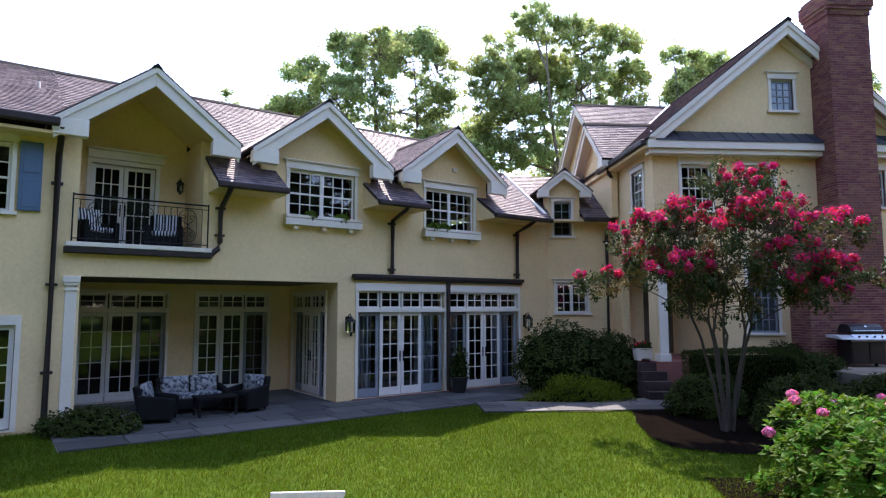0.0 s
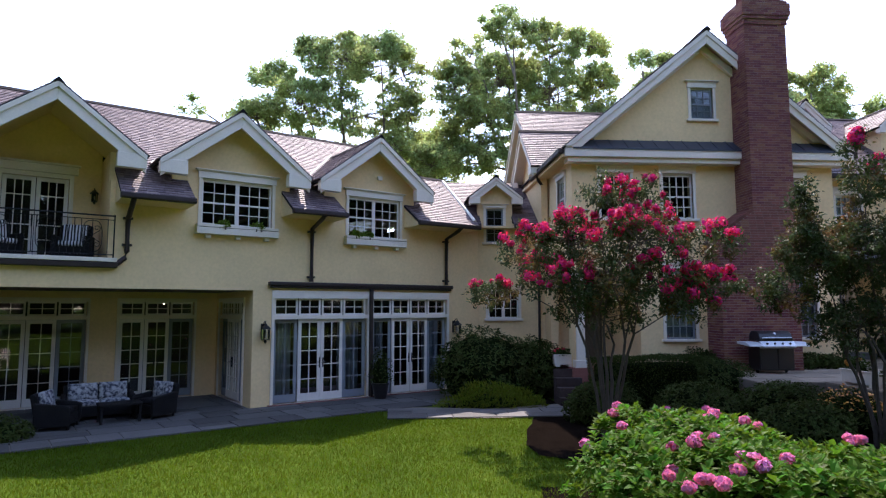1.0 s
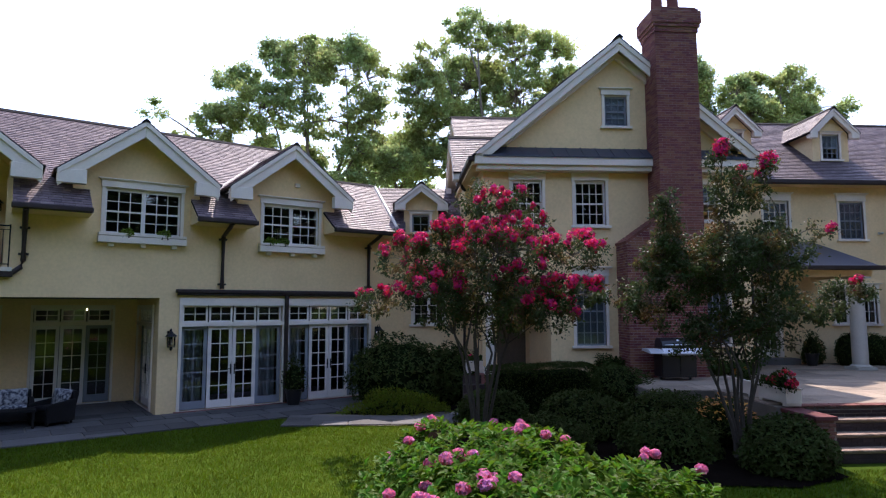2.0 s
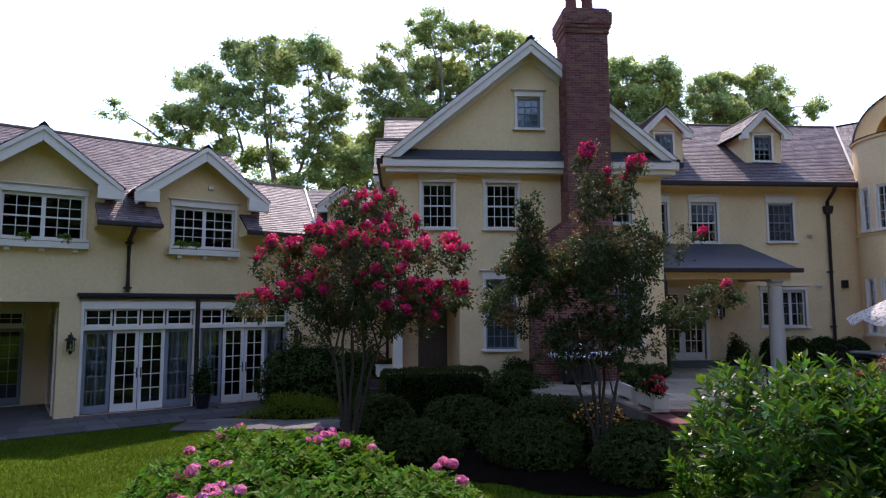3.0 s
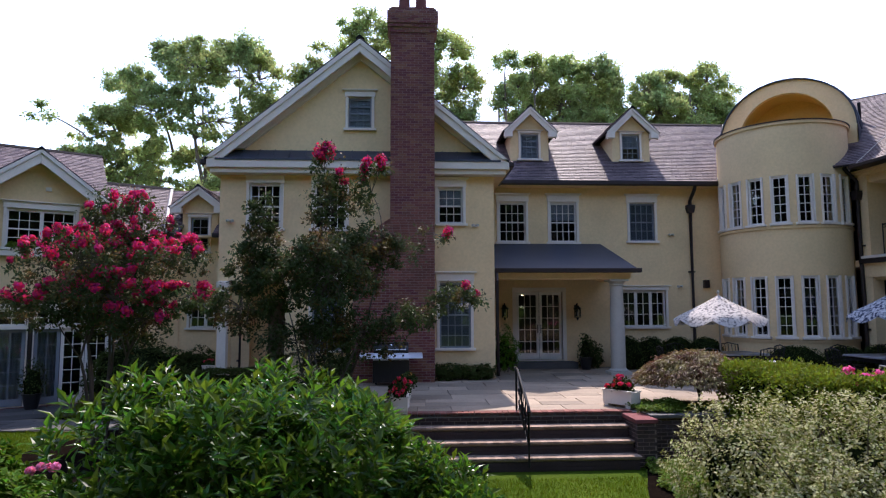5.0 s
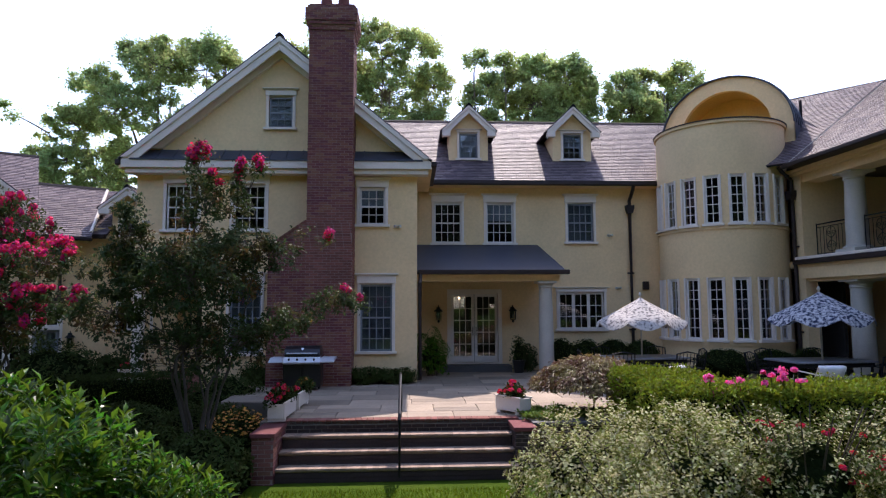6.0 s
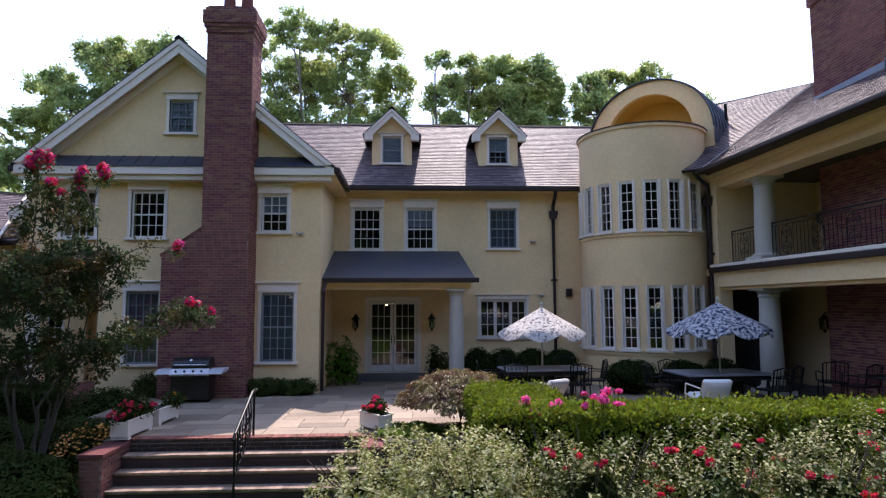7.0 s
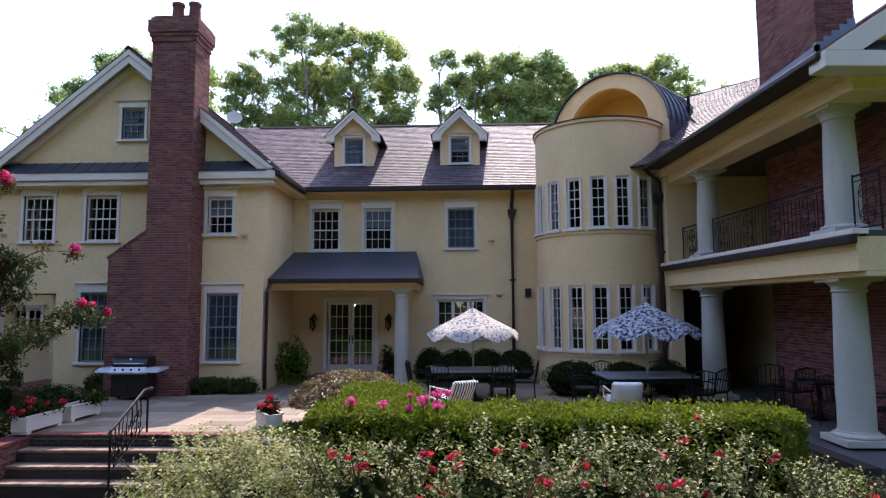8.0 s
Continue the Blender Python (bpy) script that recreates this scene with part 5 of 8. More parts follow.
for ua_, ub_, za_, zb_ in ((1.75, 6.35, 0.95, 3.88), (1.75, 6.35, 4.24, 6.6)):
    pa, pb_ = FW @ Vector((ua_, 1.8, 0)), FW @ Vector((ub_, 1.8, 0))
    brick_face(porch_bricks, (pa.x, pa.y), (pb_.x, pb_.y), za_, zb_, (nrm_w.x, nrm_w.y), seed=95)
    pc, pd = FW @ Vector((ub_, 1.8, 0)), FW @ Vector((ub_, WD - 0.02, 0))
    end_w = FW.to_3x3() @ Vector((1, 0, 0))
    brick_face(porch_bricks, (pc.x, pc.y), (pd.x, pd.y), za_, zb_, (end_w.x, end_w.y), seed=96)
lay(porch_bricks, "brick", BRICK, HOUSE, (26, 11, 3.0), 40)
# ---------------------------------------------------------------- ground
def sheet_geo(outline, z, step=0.35, wob=0.05, seed=3):
    """A flat sheet with a slightly uneven edge."""
    out = []
    for (x0, y0), (x1, y1) in zip(outline, outline[1:] + outline[:1]):
        n = max(1, int(math.hypot(x1 - x0, y1 - y0) / step))
        for i in range(n):
            x, y = x0 + (x1 - x0) * i / n, y0 + (y1 - y0) * i / n
            out.append((x + wob * noise.noise((x * 1.7, y * 1.7, seed)), y + wob * noise.noise((x * 1.7, y * 1.7, seed + 9)), z))
    return Geo().poly(out)


gg = Geo().poly([(-900, -900, 0.1), (900, -900, 0.1), (900, 900, 0.1), (-900, 900, 0.1)])
tagged(part("ground", gg, LAWN), "green mown lawn that runs to the horizon", "lawn", kind="structure")
BED = [(5.4, 14.1), (4.85, 12.4), (4.55, 11.0), (4.6, 10.2), (5.2, 9.7), (6.4, 9.5), (7.6, 9.5), (8.6, 9.3), (9.4, 8.6), (10.6, 8.4), (11.7, 8.9), (11.8, 12.0), (10.6, 16.0), (6.4, 16.2), (5.9, 19.3), (3.6, 18.3), (3.3, 15.2)]
tagged(part("planting_bed", sheet_geo(BED, 0.125), MULCH), "dark mulched planting bed beside the house", "flower bed", kind="structure")
BED2 = [(16.1, 9.6), (15.6, 8.3), (15.2, 6.6), (15.6, 4.9), (17.0, 4.3), (25.6, 4.3), (26.0, 10.4), (16.3, 10.5)]
tagged(part("planting_bed", sheet_geo(BED2, 0.125), MULCH), "dark mulched bed of roses and hedging", "flower bed", kind="structure")
tagged(part("planting_bed", sheet_geo([(8.8, 2.6), (12.6, 2.7), (13.2, 4.6), (12.4, 5.6), (9.0, 5.6)], 0.125), MULCH), "dark mulched bed under a laurel", "flower bed", kind="structure")
tagged(part("planting_bed", sheet_geo([(3.4, 4.6), (7.9, 4.5), (8.2, 7.9), (4.2, 8.4)], 0.122), MULCH), "dark mulched bed under hydrangeas", "flower bed", kind="structure")

terrace = tagged(part("terrace", Geo().box(11.62, 33.0, 10.6, 19.0, 0.0, TERR - 0.02).box(10.2, 11.62, 12.9, 16.1, 0.0, TERR - 0.02), JOINT), "raised flagstone terrace beside the house", "terrace", kind="structure")


def paving(owner, x0, x1, y0, y1, z, mat, seed, size=0.62, fr=None, keep=None, gap=0.014, thick=0.035):
    """Random-coursed flagstones, each its own piece."""
    rnd = random.Random(seed)
    y = y0
    while y < y1 - 0.1:
        h = min(size * rnd.uniform(0.7, 1.3), y1 - y)
        x = x0
        while x < x1 - 0.05:
            w = min(size * rnd.uniform(0.7, 1.9), x1 - x)
            halves = 2 if (w > 0.55 and h > 0.55 and rnd.random() < 0.25) else 1
            for k in range(halves):
                ya, yb = y + h * k / halves, y + h * (k + 1) / halves
                c = ((x + x + w) / 2, (ya + yb) / 2)
                if keep is None or keep(*c):
                    a, b = w / 2 - gap / 2, (yb - ya) / 2 - gap / 2
                    t = 0.012
                    g = Geo().prism([(-a, -b), (a, -b), (a, b), (-a, b)], -thick, -t * 0.4, "z")
                    g = Geo()
                    j = [rnd.uniform(-0.008, 0.008) for _ in range(8)]
                    lo = [(-a + j[0], -b + j[1]), (a + j[2], -b + j[3]), (a + j[4], b + j[5]), (-a + j[6], b + j[7])]
                    hi = [(p[0] * (1 - t / a), p[1] * (1 - t / b)) for p in lo]
                    kk = [(p[0], p[1], -thick) for p in lo] + [(p[0], p[1], -t * 0.5) for p in lo] + [(p[0], p[1], 0) for p in hi]
                    g.v = kk
                    g.f = [(8, 9, 10, 11)] + [(i, (i + 1) % 4, 4 + (i + 1) % 4, 4 + i) for i in range(4)] + [(4 + i, 4 + (i + 1) % 4, 8 + (i + 1) % 4, 8 + i) for i in range(4)]
                    m = (fr or FM) @ pose(c[0], c[1], z + rnd.uniform(-0.003, 0.003))
                    raw_part("flagstone", g, mat, owner, at=m)
            x += w
        y += h


paving(terrace, 11.65, 25.2, 10.86, 18.95, TERR, FLAG, 4, 0.72)
paving(terrace, 10.2, 11.65, 12.95, 15.9, TERR, FLAG, 5, 0.72)
# brick edging along the front of the terrace
eb = random.Random(8)
edge_me = mesh_from("edge_brick", Geo().box(-0.048, 0.048, -0.12, 0.12, -0.07, 0.0), BRICK)
for i in range(41):
    part("edge_brick", edge_me, BRICK, terrace, at=pose(11.98 + i * 0.105, 10.72, TERR + 0.004 + eb.uniform(-0.003, 0.003)))

# garden steps
tread_me = mesh_from("edge_brick", Geo().box(-0.0515, 0.0515, -0.115, 0.115, -0.032, 0.0), TREADBRICK)
STEPS = thing("garden_steps", "brick-edged stone steps up to the terrace", "steps", kind="structure")
SX0, SX1 = 12.08, 16.04
for k in range(1, 4):
    yk, zk = 10.6 - (k - 1) * 0.28, TERR - k * 0.208
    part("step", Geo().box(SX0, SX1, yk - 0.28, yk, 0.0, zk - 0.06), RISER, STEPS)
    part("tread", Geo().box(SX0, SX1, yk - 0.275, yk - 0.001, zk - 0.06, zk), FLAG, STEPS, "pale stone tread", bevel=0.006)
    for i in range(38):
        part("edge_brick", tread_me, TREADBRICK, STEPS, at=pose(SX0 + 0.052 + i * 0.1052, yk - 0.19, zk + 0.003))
    # risers take the darkened colour in place of shade
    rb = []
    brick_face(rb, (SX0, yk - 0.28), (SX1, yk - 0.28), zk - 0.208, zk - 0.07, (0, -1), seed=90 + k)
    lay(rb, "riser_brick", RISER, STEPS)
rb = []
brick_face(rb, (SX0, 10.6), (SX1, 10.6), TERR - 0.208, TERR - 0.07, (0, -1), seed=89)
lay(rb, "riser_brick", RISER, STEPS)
# right pier takes the shade-darkened riser colour, left pier plain brick
for x0, x1, y0, yb in ((11.72, 12.06, 9.65, 10.75), (16.06, 16.4, 9.9, 10.75)):
    pier = thing("step_pier", "low brick pier beside the garden steps", "pier", "step piers", kind="structure")
    part("pier_core", Geo().box(x0, x1, y0, yb, 0.0, TERR - 0.1), MORTAR, pier)
    pb = []
    brick_box(pb, x0, x1, y0, yb, 0.06, TERR - 0.1, "swe", int(x0 * 10))
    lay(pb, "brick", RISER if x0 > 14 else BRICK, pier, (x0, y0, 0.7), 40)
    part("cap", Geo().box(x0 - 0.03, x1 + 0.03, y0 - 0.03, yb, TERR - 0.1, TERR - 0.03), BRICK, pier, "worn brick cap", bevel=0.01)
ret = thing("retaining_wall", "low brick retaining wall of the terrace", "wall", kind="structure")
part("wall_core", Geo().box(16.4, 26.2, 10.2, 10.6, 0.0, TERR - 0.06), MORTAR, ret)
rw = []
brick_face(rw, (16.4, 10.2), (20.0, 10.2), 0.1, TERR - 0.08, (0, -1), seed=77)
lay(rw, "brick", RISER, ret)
part("coping", Geo().box(16.4, 26.2, 10.14, 10.64, TERR - 0.06, TERR), BLUESTONE, ret, "grey stone coping", bevel=0.01)
wp = thing("wing_plinth", "brick-edged stone floor under the columned porch", "plinth", kind="structure")
part("plinth_core", Geo().box(-0.2, 7.7, -0.35, 4.0, 0.0, 0.98), BLUESTONE, wp, at=FW)
part("plinth_edge", Geo().box(-0.2, 7.75, -0.42, -0.16, 0.9, 1.0), RISER, wp, "dark brick edging", at=FW, bevel=0.01)

# patio along the angled wing
patio = tagged(part("patio", Geo().box(-4.6, 7.4, -2.15, 3.1, 0.0, 0.12), JOINT, at=FL), "grey bluestone patio along the wing", "patio", kind="structure")
paving(patio, -4.6, 7.4, -2.2, -0.02, 0.145, BLUESTONE, 11, 0.75, gap=0.026)
paving(patio, -4.2, 1.3, 0.0, 3.05, 0.145, BLUESTONE, 12, 0.85, gap=0.02)
path = tagged(part("garden_path", sheet_geo([(1.9, 15.6), (2.5, 14.35), (3.6, 13.85), (4.6, 13.75), (5.5, 14.0), (7.0, 14.7), (7.0, 15.9), (5.4, 15.4), (4.0, 15.2)], 0.128), JOINT), "flagstone path to the porch steps, darkened in place of shade", "path", kind="structure")
# dark bluestone colour stands in for the shade over the path
paving(path, 2.0, 7.0, 13.85, 15.2, 0.15, BLUESTONE, 13, 0.6, keep=lambda x, y: y > 13.8 + abs(x - 4.2) ** 2 * 0.09 and (y < 14.75 or x > 5.6 or x < 3.0))
# brick steps to the corner porch
ps = thing("porch_steps", "small brick steps to the corner porch", "steps", kind="structure")
for k in range(4):
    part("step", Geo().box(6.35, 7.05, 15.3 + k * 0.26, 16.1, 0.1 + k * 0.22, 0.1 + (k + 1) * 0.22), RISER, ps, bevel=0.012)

# grass blades on the part of the lawn that is seen near by
def inside(poly, x, y):
    c = np.zeros(len(x), bool)
    for (x0, y0), (x1, y1) in zip(poly, poly[1:] + poly[:1]):
        hit = ((y0 > y) != (y1 > y)) & (x < (x1 - x0) * (y - y0) / ((y1 - y0) if y1 != y0 else 1e-9) + x0)
        c ^= hit
    return c


rs = np.random.RandomState(5)
N = 330000
gx, gy = rs.uniform(-9, 17.2, N), rs.uniform(4.5, 15.4, N)
u_, v_ = (gx + 2.509) * math.cos(radians(31.3)) + (gy - 14.89) * math.sin(radians(31.3)), -(gx + 2.509) * math.sin(radians(31.3)) + (gy - 14.89) * math.cos(radians(31.3))
ok = ~inside(BED, gx, gy) & ~inside(BED2, gx, gy) & ~((u_ > -4.65) & (u_ < 7.5) & (v_ > -2.2)) & ~((gx > 11.7) & (gx < 16.2) & (gy > 9.3))
ok &= ~((gx > 1.9) & (gx < 7) & (gy > 13.8 + np.abs(gx - 4.2) ** 2 * 0.09)) & ~((gx > 10.2) & (gy > 10.5)) & (v_ < 0)
gx, gy = gx[ok], gy[ok]
N = len(gx)
ang, hgt = rs.uniform(0, 6.283, N), rs.uniform(0.03, 0.062, N)
lx, ly = rs.normal(0, 0.018, N), rs.normal(0, 0.018, N)
wv = 0.006
V = np.empty((N, 3, 3))
V[:, 0] = np.stack([gx - np.cos(ang) * wv, gy - np.sin(ang) * wv, np.full(N, 0.1)], 1)
V[:, 1] = np.stack([gx + np.cos(ang) * wv, gy + np.sin(ang) * wv, np.full(N, 0.1)], 1)
V[:, 2] = np.stack([gx + lx, gy + ly, 0.1 + hgt], 1)
tagged(new("grass", big_mesh("grass", V.reshape(-1, 3), np.arange(N * 3).reshape(-1, 3), GRASS)), "short green mown grass blades", "grass", kind="stuff")
# ---------------------------------------------------------------- fixtures and furniture
def downspout(fr, pts, label="dark copper downspout with leader brackets", r=0.058, brackets=(), head=None):
    th = thing("downspout", label, "downspout", "downspouts", at=fr)
    part("pipe", Geo().tube(pts, r, 10), COPPER, th, smooth=True)
    for u, y, z in brackets:
        part("bracket", Geo().box(u - 0.1, u + 0.1, y - 0.03, y + 0.06, z - 0.025, z + 0.025), COPPER, th)
    if head:
        u, y, z = head
        part("leader_head", Geo().prism([(u - 0.08, z - 0.16), (u + 0.08, z - 0.16), (u + 0.13, z), (u + 0.13, z + 0.1), (u - 0.13, z + 0.1), (u - 0.13, z)], y - 0.1, y + 0.08), COPPER, th)
    return th


downspout(FL, [(-4.68, -0.5, 5.82), (-4.68, -0.4, 5.65), (-4.68, -0.1, 5.35), (-4.68, -0.08, 0.15)], brackets=[(-4.68, -0.06, z) for z in (1.2, 2.85, 4.8)], r=0.06)
downspout(FL, [(-1.6, -0.85, 4.95), (-1.6, -0.7, 4.85), (-1.58, -0.09, 4.6), (-1.58, -0.08, 3.85), (-1.62, -0.1, 3.7), (-1.78, -0.12, 3.56)], brackets=[(-1.58, -0.06, z) for z in (4.0, 4.6)])
downspout(FL, [(2.84, -0.85, 4.95), (2.84, -0.7, 4.87), (2.84, -0.09, 4.68), (2.84, -0.08, 3.28)], brackets=[(2.84, -0.06, z) for z in (3.4, 4.6)])
downspout(FL, [(7.24, -0.85, 4.95), (7.24, -0.7, 4.87), (7.24, -0.09, 4.68), (7.24, -0.08, 3.28)], brackets=[(7.24, -0.06, z) for z in (3.4, 4.6)])
downspout(FL, [(4.645, -0.1, 3.12), (4.645, -0.09, 2.9), (4.645, -0.09, 0.18)], r=0.06)
downspout(FM, [(6.75, LK - 0.5, 5.1), (6.75, LK - 0.4, 4.98), (6.75, LK - 0.09, 4.8), (6.75, LK - 0.08, 0.2)], brackets=[(6.75, LK - 0.06, z) for z in (1.2, 4.5)])
downspout(FM, [(6.58, 18.6, 6.72), (6.62, 18.6, 6.55), (6.86, 18.7, 6.3), (6.87, 18.75, 5.4)], r=0.055)
downspout(FM, [(21.38, 18.52, 6.8), (21.38, 18.6, 6.65), (21.38, 18.95, 6.35), (21.38, 18.97, 1.0)], brackets=[(21.38, 18.99, z) for z in (2.2, 4.0)], head=(21.38, 18.95, 6.1))
downspout(FM, [(14.55, 16.45, 3.85), (14.53, 16.2, 3.6), (14.53, 16.15, 1.0)], r=0.05)
downspout(FW, [(-0.28, -0.42, 6.9), (-0.28, -0.3, 6.75), (-0.28, -0.04, 6.5), (-0.28, -0.03, 1.0)], brackets=[(-0.28, 0.0, z) for z in (2.2, 4.6)], head=(-0.28, -0.06, 6.1), r=0.055)


def lantern(fr, label="black iron wall lantern with glass panes", scale=1.0):
    """A wall lantern on a scrolled bracket; origin at the wall plate."""
    th = thing("wall_lantern", label, "lantern", "wall lanterns", at=fr @ Matrix.Scale(scale, 4))
    part("bracket", Geo().box(-0.05, 0.05, -0.02, 0.0, -0.16, 0.16).tube([(0, -0.01, 0.1), (0, -0.08, 0.2), (0, -0.16, 0.21), (0, -0.17, 0.15)], 0.012, 6), IRON, th)
    cage = Geo().box(-0.075, 0.075, -0.245, -0.095, -0.2, -0.185)
    for x in (-0.075, 0.063):
        for y in (-0.245, -0.107):
            cage.prism([(x, y), (x + 0.012, y), (x + 0.012, y + 0.012), (x, y + 0.012)], -0.19, 0.04, "z")
    part("cage", cage, IRON, th)
    part("roof_cap", Geo().lathe(0, -0.17, [(0.13, 0.04), (0.1, 0.08), (0.05, 0.12), (0.03, 0.15), (0.012, 0.17)], 8), IRON, th)
    part("finial", Geo().lathe(0, -0.17, [(0.02, -0.2), (0.04, -0.23), (0.008, -0.28)], 8), IRON, th)
    part("glass_panel", Geo().box(-0.065, 0.065, -0.235, -0.105, -0.18, 0.035), GLASS, th)
    part("bulb", Geo().lathe(0, -0.17, [(0.012, -0.15), (0.02, -0.08), (0.004, -0.02)], 8), CREAMSTONE, th)
    return th


for fr in (FL @ pose(1.6, 0, 2.02), FL @ pose(7.57, 0, 2.02), FL @ pose(-2.1, 1.6, 5.3), FM @ pose(15.15, MY, 2.75), FM @ pose(17.5, MY, 2.75), FW @ pose(0.3, 2.98, 2.75), FW @ pose(0.3, 2.98, 5.6)):
    lantern(fr, scale=1.12 if fr.translation.z < 3 else 0.8)
for x, y, z in ((13.92, GY, 5.1), (20.72, MY, 5.2), (7.25, GY, 5.2), (20.95, MY, 3.5)):
    fl = thing("flood_light", "small pale twin wall floodlight", "floodlight", "wall floodlights", at=pose(x, y, z))
    part("base_plate", Geo().lathe(0, -0.02, [(0.035, -0.02), (0.035, 0.02)], 10), CREAMSTONE, fl)
    for s in (-1, 1):
        part("lamp_head", Geo().tube([(0, -0.03, 0), (s * 0.03, -0.05, 0.03), (s * 0.08, -0.1, 0.02)], 0.02, 8, 0.04), CREAMSTONE, fl)
box = thing("wall_sconce", "small brown box light on the wall", "wall light", at=pose(21.85, MY, 3.6))
part("housing", Geo().box(-0.09, 0.09, -0.12, 0.0, -0.13, 0.13), COPPER, box, bevel=0.01)
cl = thing("vent_hood", "small pale vent hood on the gable", "vent", at=FL @ pose(4.9, 0, 6.3))
part("hood", Geo().prism([(-0.07, -0.05), (0.07, -0.05), (0.07, 0.05), (-0.07, 0.05)], -0.09, 0.0), WHITE, cl)
dish = thing("satellite_dish", "grey satellite dish behind the gable roof", "satellite dish", at=pose(11.5, 21.5, 9.62, 0, 0, 20))
part("dish", Geo().lathe(0, 0, [(0.02, 0.0), (0.15, 0.02), (0.27, 0.07), (0.28, 0.075), (0.15, 0.035)], 20), CREAMSTONE, dish, at=pose(0, -0.1, 0.42, 65, 0, 0), smooth=True)
part("mast", Geo().tube([(0, 0, 0), (0, 0, 0.4)], 0.025, 8), IRON, dish)


def railing(name, fr, a, b, z0, z1, label, panels=3, gap=0.13):
    """Wrought-iron rail from a to b (plan points): posts, rails, bars and scroll panels."""
    th = thing(name, label, "railing", at=fr)
    A, B = Vector((*a, 0)), Vector((*b, 0))
    L = (B - A).length
    e = (B - A) / L

    def P(u, z):
        v = A + e * u
        return (v.x, v.y, z)
    part("top_rail", Geo().tube([P(0, z1), P(L, z1)], 0.018, 6), IRON, th)
    part("top_rail", Geo().tube([P(0, z1 - 0.09), P(L, z1 - 0.09)], 0.009, 5), IRON, th)
    part("bottom_rail", Geo().tube([P(0, z0 + 0.07), P(L, z0 + 0.07)], 0.012, 6), IRON, th)
    n = max(2, int(round(L / gap)))
    centres = [L * (k + 0.5) / panels for k in range(panels)]
    for i in range(n + 1):
        u = L * i / n
        if i in (0, n):
            part("post", Geo().tube([P(u, z0), P(u, z1 + 0.03)], 0.016, 6), IRON, th)
        elif all(abs(u - c) > 0.2 for c in centres):
            part("bar", Geo().tube([P(u, z0 + 0.07), P(u, z1 - 0.09)], 0.008, 5), IRON, th)
    for c in centres:
        zc, h = (z0 + z1) / 2, (z1 - z0) / 2 - 0.12
        part("panel_ring", Geo().tube([P(c + 0.19 * math.copysign(abs(math.cos(k * math.pi / 10)) ** 0.7, math.cos(k * math.pi / 10)), zc + h * math.copysign(abs(math.sin(k * math.pi / 10)) ** 0.7, math.sin(k * math.pi / 10))) for k in range(21)], 0.008, 5), IRON, th)
        for s in (-1, 1):
            for v in (-1, 1):                     # a curl in each quarter of the panel
                curl = []
                for k in range(17):
                    r = 0.075 * (1 - k / 20)
                    a = -1.4 + k * 0.5
                    curl.append(P(c + s * (0.085 + r * math.cos(a)), zc + v * (h * 0.5 + r * math.sin(a))))
                curl = [P(c, zc + v * 0.02)] + curl
                part("scroll", Geo().tube(curl, 0.008, 5), IRON, th)
        part("bar", Geo().tube([P(c, z0 + 0.07), P(c, z1 - 0.09)], 0.008, 5), IRON, th)
    return th


railing("balcony_railing", FL, (-4.4, -0.1), (-1.85, -0.1), 3.69, 4.62, "black wrought-iron balcony railing with scrolls", 3)
railing("balcony_railing", FW, (-0.0, 0.45), (1.1, 0.45), 4.3, 5.2, "black wrought-iron balcony railing", 1)
railing("balcony_railing", FW, (1.75, 0.45), (6.0, 0.45), 4.3, 5.2, "black wrought-iron balcony railing", 4)
railing("balcony_railing", FW, (6.66, 0.45), (7.25, 0.45), 4.3, 5.2, "black wrought-iron balcony railing", 1)

# handrail in the middle of the garden steps
hr = thing("step_handrail", "black wrought-iron handrail down the garden steps", "handrail")
part("top_rail", Geo().tube([(14.1, 10.95, 1.72), (14.1, 10.66, 1.72), (14.1, 9.62, 1.2), (14.1, 9.55, 1.12)], 0.026, 8), IRON, hr)
part("lower_rail", Geo().tube([(14.1, 10.66, 1.06), (14.1, 9.62, 0.53)], 0.012, 6), IRON, hr)
for y, z0, z1 in ((10.8, TERR, 1.76), (9.62, 0.2, 1.22)):
    part("post", Geo().tube([(14.1, y, z0), (14.1, y, z1)], 0.02, 8), IRON, hr)
for k in range(1, 8):
    y = 10.66 - k * 0.13
    d = (10.66 - y) * 0.5
    part("bar", Geo().tube([(14.1, y, 1.06 - d), (14.1 + 0.03 * math.sin(k), y, 1.4 - d), (14.1, y, 1.72 - d)], 0.012, 5), IRON, hr)
    part("scroll", Geo().tube([(14.1, y + 0.05 * math.cos(q * 0.7), 1.4 - d + 0.06 * math.sin(q * 0.7)) for q in range(10)], 0.011, 5), IRON, hr)
    part("scroll", Geo().tube([(14.1, y + 0.045 * math.cos(q * 0.7), 1.2 - d + 0.05 * math.sin(q * 0.7)) for q in range(10)], 0.01, 5), IRON, hr)


def soft_box(w, d, h, puff=0.03):
    """A cushion: a box with swollen faces."""
    g = Geo()
    m = bmesh.new()
    bmesh.ops.create_cube(m, size=1.0)
    bmesh.ops.subdivide_edges(m, edges=m.edges[:], cuts=3, use_grid_fill=True)
    for v in m.verts:
        x, y, z = v.co
        f = (1 - (2 * x) ** 2) * (1 - (2 * y) ** 2)
        v.co = (x * w * (1 - 0.05 * abs(2 * z)), y * d * (1 - 0.05 * abs(2 * z)), z * h + (puff * f if z > 0 else -puff * f) * abs(2 * z))
    g.v = [tuple(v.co) for v in m.verts]
    m.verts.index_update()
    g.f = [tuple(v.index for v in f.verts) for f in m.faces]
    m.free()
    return g


